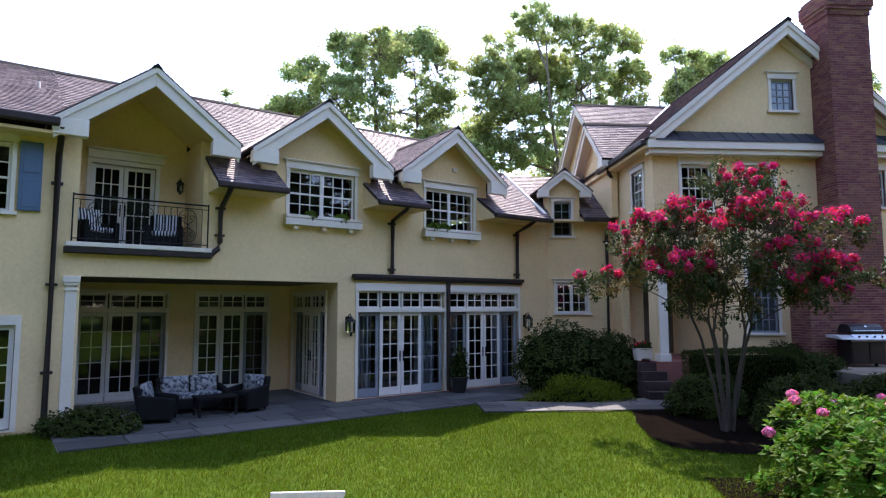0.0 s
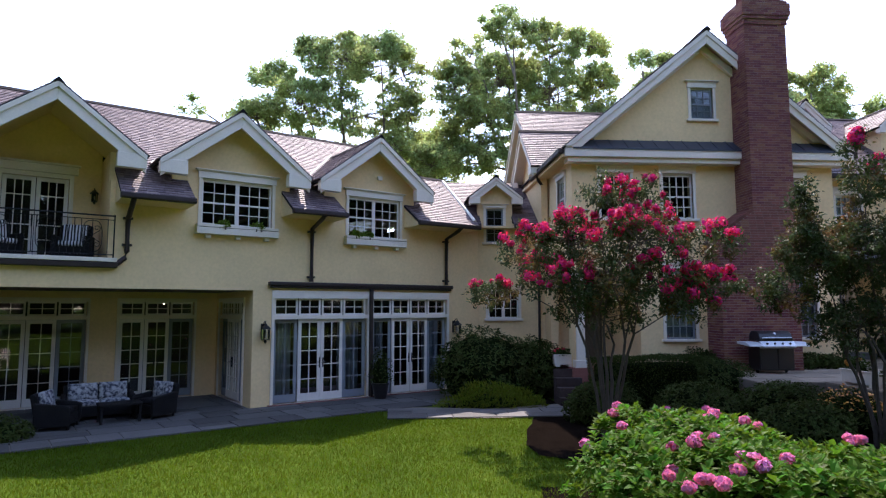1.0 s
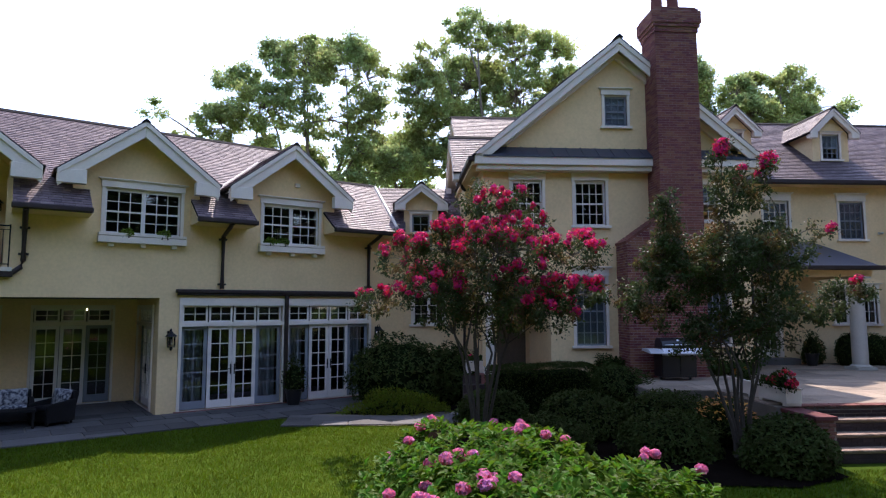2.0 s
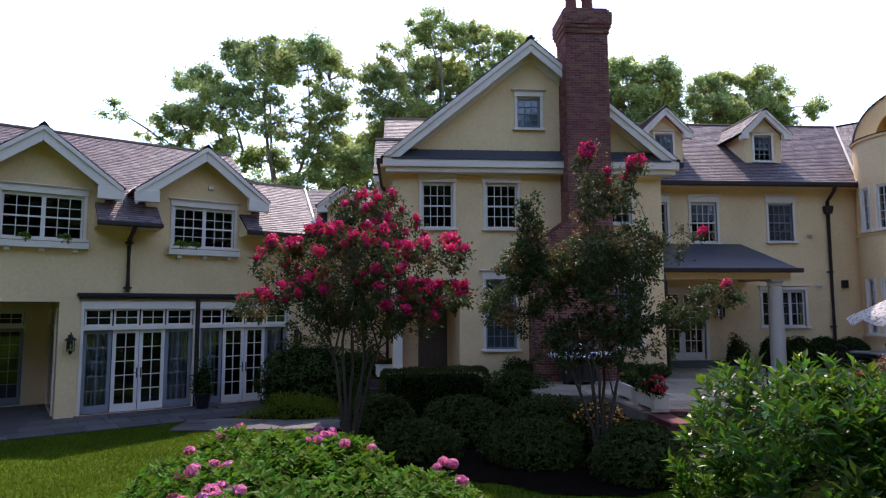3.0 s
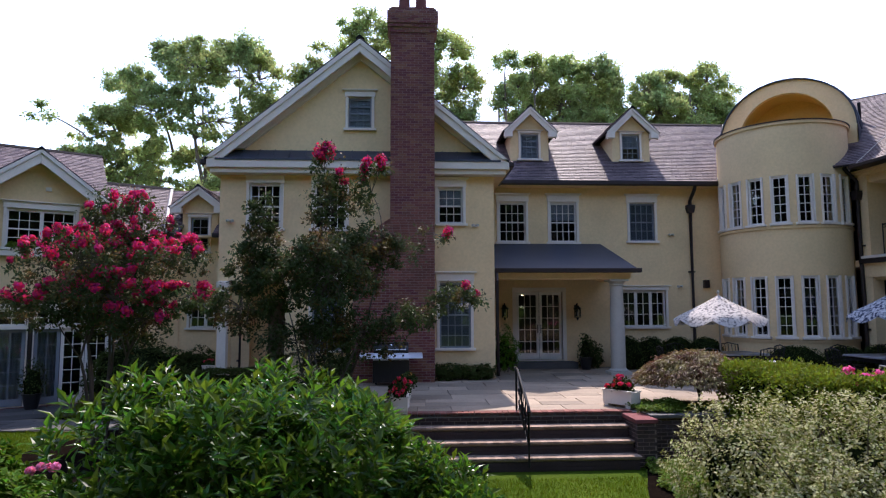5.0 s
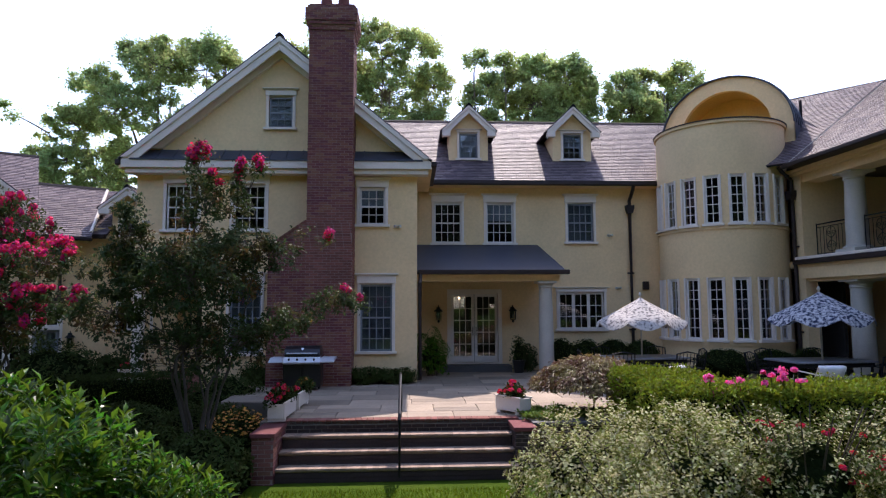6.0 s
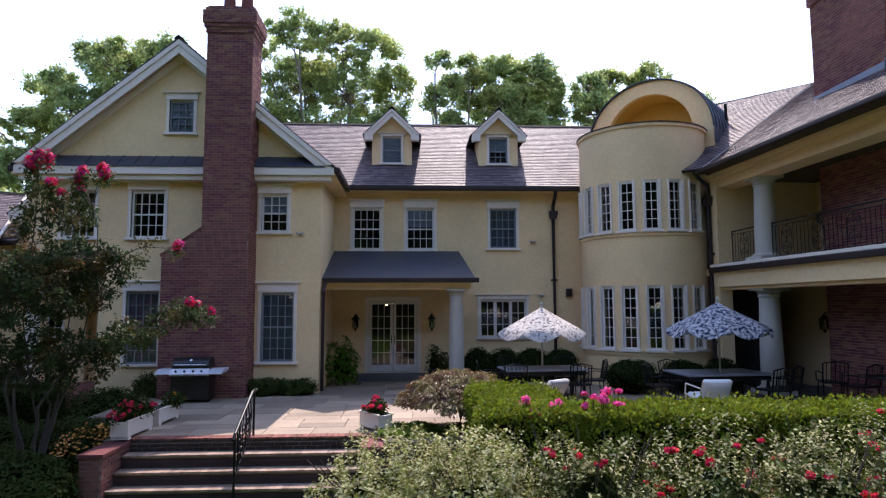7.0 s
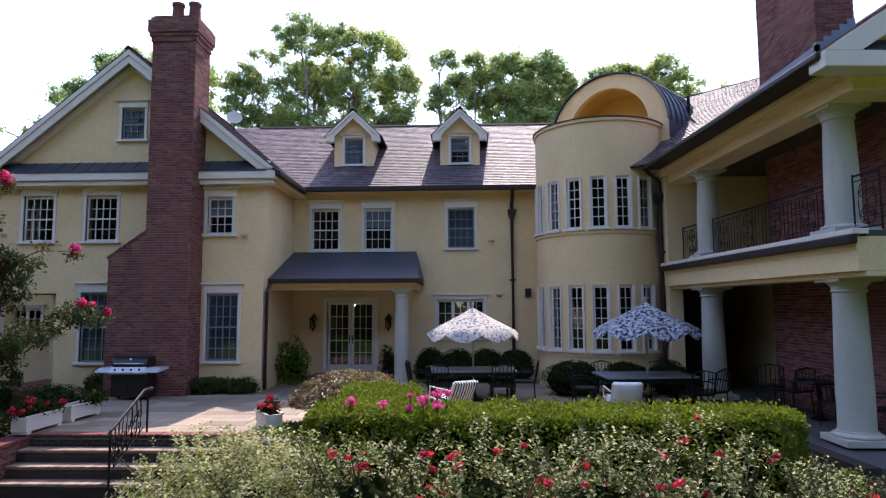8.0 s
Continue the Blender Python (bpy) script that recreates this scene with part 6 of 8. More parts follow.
def wicker_seat(fr, w, label, cushions, name="armchair"):
    """A dark woven outdoor seat with rolled arms; origin on the floor at its middle, facing -y."""
    th = thing(name, label, "sofa" if w > 1.2 else "armchair", "patio seating", at=fr @ Matrix.Scale(0.84, 4))
    d = 0.8
    part("base", Geo().prism([(-w / 2, 0.1), (w / 2, 0.1), (w / 2, 0.36), (-w / 2, 0.36)], -d / 2 + 0.04, d / 2), WICKER, th, bevel=0.02)
    back = Geo().prism([(d / 2 - 0.14, 0.36), (d / 2, 0.36), (d / 2 + 0.1, 0.84), (d / 2 + 0.02, 0.86), (d / 2 - 0.06, 0.8)], -w / 2, w / 2, "x")
    part("backrest", back, WICKER, th, bevel=0.02)
    for s in (-1, 1):
        a = Geo().prism([(-d / 2, 0.08), (d / 2 - 0.05, 0.08), (d / 2 - 0.02, 0.66), (-d / 2 + 0.12, 0.58), (-d / 2 - 0.02, 0.54)], s * w / 2 - 0.06, s * w / 2 + 0.06, "x")
        part("arm", a, WICKER, th, bevel=0.03)
        for y in (-d / 2 + 0.06, d / 2 - 0.08):
            part("leg", Geo().tube([(s * (w / 2 - 0.05), y, 0.0), (s * (w / 2 - 0.05), y, 0.12)], 0.03, 8), WICKER, th)
    n = cushions
    cw = (w - 0.16) / n
    for i in range(n):
        x = -w / 2 + 0.08 + (i + 0.5) * cw
        part("seat_cushion", soft_box(cw - 0.02, d - 0.2, 0.12), WICKER if n == 1 else CUSHION, th, at=pose(x, -0.06, 0.43), smooth="soft")
        part("back_cushion", soft_box(cw - 0.02, 0.46, 0.14, 0.05), CUSHION, th, "black and white patterned cushion", at=pose(x, d / 2 - 0.16, 0.68, 78, 0, 0), smooth="soft")
    return th


wicker_seat(FL @ pose(-1.9, 0.6, 0.15), 1.6, "dark wicker sofa with patterned cushions on the patio", 2, "garden_sofa")
wicker_seat(FL @ pose(-2.75, -0.25, 0.15, 0, 0, 68), 0.8, "dark wicker armchair with white cushion on the patio", 1)
wicker_seat(FL @ pose(-0.85, 0.05, 0.15, 0, 0, -62), 0.8, "dark wicker armchair with white cushion on the patio", 1)
tb = thing("coffee_table", "low dark wicker coffee table on the patio", "table", at=FL @ pose(-1.6, -0.2, 0.15))
part("tabletop", Geo().box(-0.42, 0.42, -0.26, 0.26, 0.36, 0.41), WICKER, tb, bevel=0.01)
for x in (-0.4, 0.4):
    for y in (-0.23, 0.23):
        part("leg", Geo().tube([(x * 0.93, y * 0.93, 0), (x * 0.93, y * 0.93, 0.37)], 0.03, 8), WICKER, tb)
STRIPE = bpy.data.materials.new("striped_fabric")
STRIPE.use_nodes = True
sn, sl = STRIPE.node_tree.nodes, STRIPE.node_tree.links
wv_ = sn.new("ShaderNodeTexWave")
wv_.bands_direction, wv_.inputs["Scale"].default_value, wv_.inputs["Distortion"].default_value = "X", 5.0, 0.3
co = sn.new("ShaderNodeTexCoord")
rp = sn.new("ShaderNodeValToRGB")
rp.color_ramp.interpolation = "CONSTANT"
rp.color_ramp.elements[0].color, rp.color_ramp.elements[1].color, rp.color_ramp.elements[1].position = (0.02, 0.02, 0.025, 1), (0.65, 0.65, 0.65, 1), 0.5
sl.new(co.outputs["Object"], wv_.inputs["Vector"])
sl.new(wv_.outputs["Fac"], rp.inputs[0])
sl.new(rp.outputs[0], sn["Principled BSDF"].inputs["Base Color"])
sn["Principled BSDF"].inputs["Roughness"].default_value = 0.9
for u, turn in ((-3.95, 25), (-2.55, -15)):
    ch = thing("balcony_chair", "dark wicker chair with striped cushions on the balcony", "armchair", "balcony chairs", at=FL @ pose(u, 0.75, 3.6, 0, 0, turn))
    part("base", Geo().box(-0.33, 0.33, -0.32, 0.32, 0.08, 0.36), WICKER, ch, bevel=0.02)
    part("backrest", Geo().prism([(0.22, 0.3), (0.32, 0.3), (0.42, 0.88), (0.34, 0.9)], -0.33, 0.33, "x"), WICKER, ch, bevel=0.02)
    for s in (-1, 1):
        part("arm", Geo().box(s * 0.33 - 0.05, s * 0.33 + 0.05, -0.34, 0.3, 0.0, 0.6), WICKER, ch, bevel=0.02)
    part("seat_cushion", soft_box(0.52, 0.54, 0.1), STRIPE, ch, "black and white striped cushion", at=pose(0, -0.06, 0.42), smooth="soft")
    part("back_cushion", soft_box(0.5, 0.44, 0.12, 0.04), STRIPE, ch, "black and white striped cushion", at=pose(0, 0.2, 0.68, 78, 0, 0), smooth="soft")


# parasols with their tables and chairs
CANOPY = material("patterned_canvas", (0.72, 0.66, 0.60), 0.9, var=0.1, alt=(0.10, 0.085, 0.085), alt_scale=15, alt_at=0.56, transluc=0.3)
CANOPY_BLUE = material("blue_patterned_canvas", (0.66, 0.66, 0.68), 0.9, var=0.1, alt=(0.02, 0.032, 0.08), alt_scale=15, alt_at=0.5, transluc=0.3)


def parasol(x, y, top, r, mat, label, turn):
    th = thing("parasol", label, "parasol", "terrace parasols", at=pose(x, y, TERR, 0, 0, turn))
    h = top - TERR
    part("pole", Geo().tube([(0, 0, 0.02), (0, 0, h + 0.02)], 0.022, 10), CREAMSTONE, th, "pale pole")
    part("foot", Geo().lathe(0, 0, [(0.26, 0.0), (0.26, 0.05), (0.08, 0.09), (0.04, 0.3)], 18), IRON, th)
    part("finial", Geo().lathe(0, 0, [(0.03, h), (0.04, h + 0.04), (0.012, h + 0.1)], 8), CREAMSTONE, th)
    g = Geo()
    n, m, drop = 48, 9, 0.6
    for lay_ in (0.0, 0.012):
        k = len(g.v)
        for j in range(m + 1):
            t = j / m
            for i in range(n):
                a = 2 * math.pi * i / n
                ph = (i % 6) / 6.0
                sag = math.sin(math.pi * ph)
                rr = r * t * (1 - 0.05 * sag * t)
                z = h - 0.03 - drop * (t ** 0.92) - 0.05 * sag * t * t - (0.03 + 0.12 * sag if j == m else 0.0)
                g.v.append((rr * math.cos(a), rr * math.sin(a), z - lay_))
        for j in range(m):
            for i in range(n):
                i2 = (i + 1) % n
                g.f.append((k + j * n + i, k + j * n + i2, k + (j + 1) * n + i2, k + (j + 1) * n + i))
    part("canopy", g, mat, th, "patterned canopy with scalloped edge", smooth=True)
    for i in range(8):
        a = 2 * math.pi * i * 6 / n
        part("rib", Geo().tube([(0.02 * math.cos(a), 0.02 * math.sin(a), h - 0.07), (r * 0.99 * math.cos(a), r * 0.99 * math.sin(a), h - drop - 0.09)], 0.008, 5), CREAMSTONE, th)
    return th


parasol(20.07, 14.74, 3.2, 1.13, CANOPY, "white and grey patterned parasol over a table", 10)
parasol(23.86, 13.43, 3.3, 1.15, CANOPY_BLUE, "blue and white patterned parasol over a table", 30)
TABLETOP = material("grey_table_stone", (0.22, 0.23, 0.25), 0.4, var=0.2, scale=3)


def dining_table(x, y, w, d, turn, label):
    th = thing("patio_table", label, "table", "terrace tables", at=pose(x, y, TERR, 0, 0, turn))
    part("tabletop", Geo().box(-w / 2, w / 2, -d / 2, d / 2, 0.7, 0.745), TABLETOP, th, "grey tabletop", bevel=0.012)
    part("apron", Geo().box(-w / 2 + 0.06, w / 2 - 0.06, -d / 2 + 0.06, d / 2 - 0.06, 0.6, 0.699), IRON, th)
    for sx in (-1, 1):
        for sy in (-1, 1):
            part("leg", Geo().tube([(sx * (w / 2 - 0.1), sy * (d / 2 - 0.1), 0), (sx * (w / 2 - 0.1), sy * (d / 2 - 0.1), 0.62)], 0.03, 8), IRON, th)
    return th


dining_table(20.05, 14.7, 2.0, 1.1, 4, "dark metal patio table with grey top")
dining_table(23.8, 13.45, 2.0, 1.2, 4, "dark metal patio table with grey top")


def patio_chair():
    th = thing("patio_chair", "black metal patio chair with curved arms", "chair", "terrace chairs")
    part("seat", Geo().box(-0.25, 0.25, -0.25, 0.25, 0.42, 0.46), IRON, th, bevel=0.01)
    bk = Geo().tube([(-0.25, 0.25, 0.44), (-0.25, 0.33, 0.88), (0, 0.35, 0.93), (0.25, 0.33, 0.88), (0.25, 0.25, 0.44)], 0.018, 6)
    part("back_frame", bk, IRON, th)
    for i in range(5):
        x = -0.18 + i * 0.09
        part("back_slat", Geo().tube([(x, 0.25, 0.46), (x, 0.34, 0.89)], 0.009, 5), IRON, th)
    for s in (-1, 1):
        part("arm", Geo().tube([(s * 0.26, 0.28, 0.66), (s * 0.28, 0.0, 0.68), (s * 0.27, -0.22, 0.64), (s * 0.26, -0.24, 0.44)], 0.014, 6), IRON, th)
        for y in (-0.22, 0.22):
            part("leg", Geo().tube([(s * 0.23, y, 0.44), (s * 0.25, y * 1.12, 0.0)], 0.015, 6), IRON, th)
    return th


seat0 = patio_chair()
places = [(19.3, 14.0, 170), (20.7, 13.95, 185), (19.4, 15.5, 10), (20.8, 15.5, -8), (18.8, 14.7, 85), (21.3, 14.75, -95), (23.2, 14.3, 15), (24.4, 14.3, -10), (22.5, 13.5, 90), (25.0, 12.9, 215), (24.6, 12.6, 190)]
seat0.matrix_basis = pose(places[0][0], places[0][1], TERR, 0, 0, places[0][2])
for x, y, a in places[1:]:
    copy_thing(seat0, pose(x, y, TERR, 0, 0, a))
for i, (fu, fy_, a) in enumerate(((2.6, 1.15, 160), (3.4, 1.2, 200), (4.9, 1.2, 120), (5.7, 1.25, 250))):
    c = FW @ Vector((fu, fy_, 1.0))
    copy_thing(seat0, pose(c.x, c.y, 1.0, 0, 0, a))
c = FW @ Vector((4.1, 1.3, 0))
pt = thing("porch_table", "small round dark table on the shaded porch", "table", at=pose(c.x, c.y, 1.0))
part("tabletop", Geo().lathe(0, 0, [(0.42, 0.68), (0.43, 0.7), (0.42, 0.72)], 24), IRON, pt)
part("pedestal", Geo().lathe(0, 0, [(0.2, 0.0), (0.05, 0.06), (0.03, 0.4), (0.06, 0.68)], 12), IRON, pt)


def sling_chair(x, y, a, mat, label):
    """A reclined cushioned chair seen from behind."""
    th = thing("lounge_chair", label, "chair", "lounge chairs", at=pose(x, y, TERR, 0, 0, a))
    for s in (-1, 1):
        part("side_frame", Geo().tube([(s * 0.29, -0.5, 0.0), (s * 0.29, -0.45, 0.36), (s * 0.29, 0.2, 0.26), (s * 0.29, 0.45, 0.72)], 0.016, 6), WHITE, th)
        part("arm", Geo().tube([(s * 0.31, -0.46, 0.34), (s * 0.31, -0.4, 0.58), (s * 0.31, 0.34, 0.56)], 0.016, 6), WHITE, th)
        part("leg", Geo().tube([(s * 0.29, 0.2, 0.3), (s * 0.29, 0.4, 0.0)], 0.016, 6), WHITE, th)
    part("seat_cushion", soft_box(0.54, 0.66, 0.1), mat, th, at=pose(0, -0.1, 0.33, -4, 0, 0), smooth="soft")
    part("back_cushion", soft_box(0.56, 0.5, 0.11, 0.03), mat, th, at=pose(0, 0.33, 0.52, 58, 0, 0), smooth="soft")
    return th


sling_chair(23.05, 12.35, 178, WHITEFAB, "white cushioned chair at the terrace table")
sling_chair(19.62, 12.55, 215, STRIPE, "striped reclining chair on the terrace")
wc = thing("garden_chair", "white slatted garden chair on the lawn", "chair", at=pose(-0.66, 4.78, 0.1, 0, 0, 180))
part("seat", Geo().box(-0.28, 0.28, -0.25, 0.25, 0.38, 0.42), WHITE, wc)
for i in range(9):
    x = -0.25 + i * 0.0625
    part("back_slat", Geo().prism([(-0.27, 0.4), (-0.25, 0.4), (-0.33, 0.86), (-0.35, 0.86)], x - 0.027, x + 0.027, "x"), WHITE, wc)
part("back_rail", Geo().box(-0.29, 0.29, -0.36, -0.33, 0.82, 0.87), WHITE, wc, bevel=0.01)
for x in (-0.25, 0.25):
    for y in (-0.22, 0.22):
        part("leg", Geo().box(x - 0.025, x + 0.025, y - 0.025, y + 0.025, 0, 0.38), WHITE, wc)

# gas grill against the chimney
gr = thing("gas_grill", "stainless gas grill with a dark hood beside the chimney", "grill", at=pose(11.65, 14.9, TERR))
part("cart", Geo().box(-0.45, 0.45, -0.25, 0.25, 0.08, 0.66), ENAMEL, gr, bevel=0.015)
for s in (-1, 1):
    part("cart_door", Geo().box(s * 0.22 - 0.2, s * 0.22 + 0.2, -0.268, -0.252, 0.12, 0.6), ENAMEL, gr, bevel=0.006)
    part("side_shelf", Geo().prism([(-0.4, 0.67), (-0.4, 0.7), (-0.2, 0.78), (0.2, 0.78), (0.2, 0.72)], s * 0.61 - 0.17, s * 0.61 + 0.17, "x"), STEEL, gr, "bright steel shelf", bevel=0.01)
part("control_panel", Geo().prism([(-0.25, 0.62), (-0.4, 0.66), (-0.4, 0.69), (-0.26, 0.8), (-0.22, 0.8)], -0.44, 0.44, "x"), STEEL, gr, "bright steel control panel", bevel=0.006)
for i in range(4):
    part("knob", Geo().lathe(0, 0, [(0.025, 0), (0.025, 0.03), (0.018, 0.035)], 10), IRON, gr, at=pose(-0.3 + i * 0.2, -0.34, 0.735, 50, 0, 0))
hood = Geo().prism([(-0.26, 0.8), (-0.26, 0.86), (-0.2, 0.98), (-0.08, 1.05), (0.12, 1.05), (0.22, 0.96), (0.24, 0.8)], -0.43, 0.43, "x")
part("hood", hood, ENAMEL, gr, "dark enamelled hood", bevel=0.015)
part("handle", Geo().tube([(-0.36, -0.25, 0.88), (-0.36, -0.3, 0.89), (0.36, -0.3, 0.89), (0.36, -0.25, 0.88)], 0.013, 8), STEEL, gr, "steel hood handle")
part("thermometer", Geo().lathe(0, 0, [(0.03, 0), (0.03, 0.012)], 14), STEEL, gr, at=pose(0, -0.185, 0.985, 55, 0, 0))
for x in (-0.38, 0.38):
    part("caster", Geo().tube([(x - 0.02, 0, 0.04), (x + 0.02, 0, 0.04)], 0.04, 12), IRON, gr)


def planter(m, w, label, name="planter_box"):
    th = thing(name, label, "planter", "white planter boxes", at=m)
    d, h, t = 0.3, 0.3, 0.03
    part("box", Geo().box(-w / 2, w / 2, -d / 2, -d / 2 + t, 0.05, h).box(-w / 2, w / 2, d / 2 - t, d / 2, 0.05, h).box(-w / 2, -w / 2 + t, -d / 2 + t, d / 2 - t, 0.05, h).box(w / 2 - t, w / 2, -d / 2 + t, d / 2 - t, 0.05, h).box(-w / 2 + t, w / 2 - t, -d / 2 + t, d / 2 - t, 0.05, 0.09), WHITE, th, bevel=0.006)
    part("rim", Geo().box(-w / 2 - 0.02, w / 2 + 0.02, -d / 2 - 0.02, -d / 2 + t, h, h + 0.025).box(-w / 2 - 0.02, w / 2 + 0.02, d / 2 - t, d / 2 + 0.02, h, h + 0.025), WHITE, th, bevel=0.006)
    part("soil", Geo().box(-w / 2 + t, w / 2 - t, -d / 2 + t, d / 2 - t, 0.2, 0.26), MULCH, th)
    for x in (-w / 2 + 0.08, w / 2 - 0.08):
        part("foot", Geo().box(x - 0.05, x + 0.05, -d / 2, d / 2, 0.0, 0.05), WHITE, th)
    return th


planter(pose(11.93, 11.0, TERR, 0, 0, 88), 0.95, "long white planter box with red geraniums on the terrace")
planter(pose(11.97, 12.2, TERR, 0, 0, 88), 0.95, "long white planter box with few red geraniums")
planter(pose(16.22, 11.15, TERR, 0, 0, -55), 0.66, "small white planter box with red flowers")
planter(pose(6.75, 16.6, 1.0, 0, 0, 0), 0.5, "small white planter box on the corner porch")
# clay and dark pots
def pot(x, y, z, r, h, mat, label):
    th = thing("plant_pot", label, "pot", at=pose(x, y, z))
    part("pot_body", Geo().lathe(0, 0, [(r * 0.68, 0), (r * 0.95, h * 0.9), (r * 1.05, h * 0.9), (r * 1.05, h), (r * 0.9, h), (r * 0.85, h * 0.88)], 20), mat, th, smooth=True)
    return th


tp = FL @ Vector((4.75, -0.45, 0))
pot(tp.x, tp.y, 0.145, 0.24, 0.42, ENAMEL, "dark pot with a small bushy tree")
pot(17.55, 18.2, TERR, 0.2, 0.38, ENAMEL, "dark pot by the porch doors")
# curtains behind the left doors
for i, (a, b) in enumerate(((1.95, 2.5), (3.85, 4.5), (4.8, 5.3), (6.65, 7.25))):
    cu = thing("curtain", "pale blue-grey curtain hanging behind the glass", "curtain", "door curtains", at=FL)
    g = Geo()
    n = 24
    for j in range(n):
        x0, x1 = a + (b - a) * j / n, a + (b - a) * (j + 1) / n
        y0, y1 = 0.42 + 0.03 * math.sin(j * 1.3), 0.42 + 0.03 * math.sin((j + 1) * 1.3)
        g.poly([(x0, y0, 0.12), (x1, y1, 0.12), (x1, y1, 2.4), (x0, y0, 2.4)])
        g.poly([(x0, y0 + 0.01, 0.12), (x0, y0 + 0.01, 2.4), (x1, y1 + 0.01, 2.4), (x1, y1 + 0.01, 0.12)])
    part("cloth", g, CURTAIN, cu)
# shaded lamps that glow inside
for m in (FL @ pose(0.2, 4.6, 2.75), pose(16.2, 21.5, 3.3), pose(16.0, 21.5, 3.25)):
    lp = thing("pendant_lamp", "small warm glowing pendant lamp indoors", "lamp", "indoor pendants", at=m)
    part("bulb", Geo().lathe(0, 0, [(0.01, -0.04), (0.032, 0.0), (0.01, 0.04)], 10), BULB, lp)
    part("cord", Geo().tube([(0, 0, 0.05), (0, 0, 0.5)], 0.006, 5), IRON, lp)
# ---------------------------------------------------------------- plants
LEAF4 = (np.array([(0, 0, 0), (0.45, 0.5, 0.1), (1, 0, -0.1), (0.45, -0.5, 0.1), (0.5, 0, 0)]), np.array([(0, 4, 1), (1, 4, 2), (0, 3, 4), (3, 2, 4)]))
LEAF2 = (np.array([(0, 0, 0), (0.5, 0.5, 0.08), (1, 0, -0.06), (0.5, -0.5, 0.08)]), np.array([(0, 2, 1), (0, 3, 2)]))


def unit(a):
    return a / np.maximum(np.linalg.norm(a, axis=1, keepdims=True), 1e-9)


def leaf_mesh(name, base, way, nrm, length, width, mat, shape=LEAF4):
    """Leaves at base, along way, facing nrm, with length and width arrays."""
    way = unit(way)
    side = unit(np.cross(nrm, way))
    up = np.cross(way, side)
    tv, tf = shape
    n, k = len(base), len(tv)
    V = base[:, None, :] + tv[None, :, 0, None] * (way * length[:, None])[:, None, :] + tv[None, :, 1, None] * (side * width[:, None])[:, None, :] + tv[None, :, 2, None] * (up * length[:, None])[:, None, :]
    Fc = tf[None] + (np.arange(n) * k)[:, None, None]
    return big_mesh(name, V.reshape(-1, 3), Fc.reshape(-1, 3), mat)


def lumps(d, seed, amount, freq=2.0):
    """A smooth unevenness over directions d."""
    r = np.random.RandomState(seed)
    s = np.zeros(len(d))
    for i in range(7):
        k = r.normal(0, freq * (1 + i * 0.35), 3)
        s += np.sin(d @ k + r.uniform(0, 6.28)) / (1 + i * 0.3)
    return 1 + amount * s / 2.6


def shell(c, r, n, seed, rough=0.12, depth=0.25, low=-0.3, square=2.0):
    """Points near the surface of a lumpy (super)ellipsoid, with outward normals."""
    rs = np.random.RandomState(seed)
    d = unit(rs.normal(0, 1, (int(n * 2.4), 3)))
    d = d[d[:, 2] > low][:n]
    k = (np.abs(d) ** square).sum(1) ** (-1 / square)
    rad = lumps(d, seed, rough) * k * (1 - depth * rs.rand(len(d)) ** 2)
    p = np.array(c) + d * rad[:, None] * np.array(r)
    return p, unit(d / np.array(r)), rs


def rosettes(p, nrm, rs, per, up=0.6, spread=1.0, stem=0.06):
    """per leaves round each point: their base, way and normal."""
    n = len(p)
    axis = unit(nrm + np.array((0, 0, up)) + rs.normal(0, 0.25, (n, 3)))
    t1 = unit(np.cross(axis, rs.normal(0, 1, (n, 3))))
    t2 = np.cross(axis, t1)
    B, Wy, Nn = [], [], []
    for i in range(per):
        a = i * 2.4 + rs.uniform(-0.4, 0.4, n)
        out = t1 * np.cos(a)[:, None] + t2 * np.sin(a)[:, None]
        lift = 0.15 + 0.75 * i / per
        w = unit(out * spread + axis * lift)
        B.append(p + axis * (stem * i / per)[..., None] if np.ndim(stem) else p + axis * (stem * i / per))
        Wy.append(w)
        Nn.append(unit(axis - out * 0.3 * lift + rs.normal(0, 0.15, (n, 3))))
    return np.concatenate(B), np.concatenate(Wy), np.concatenate(Nn)


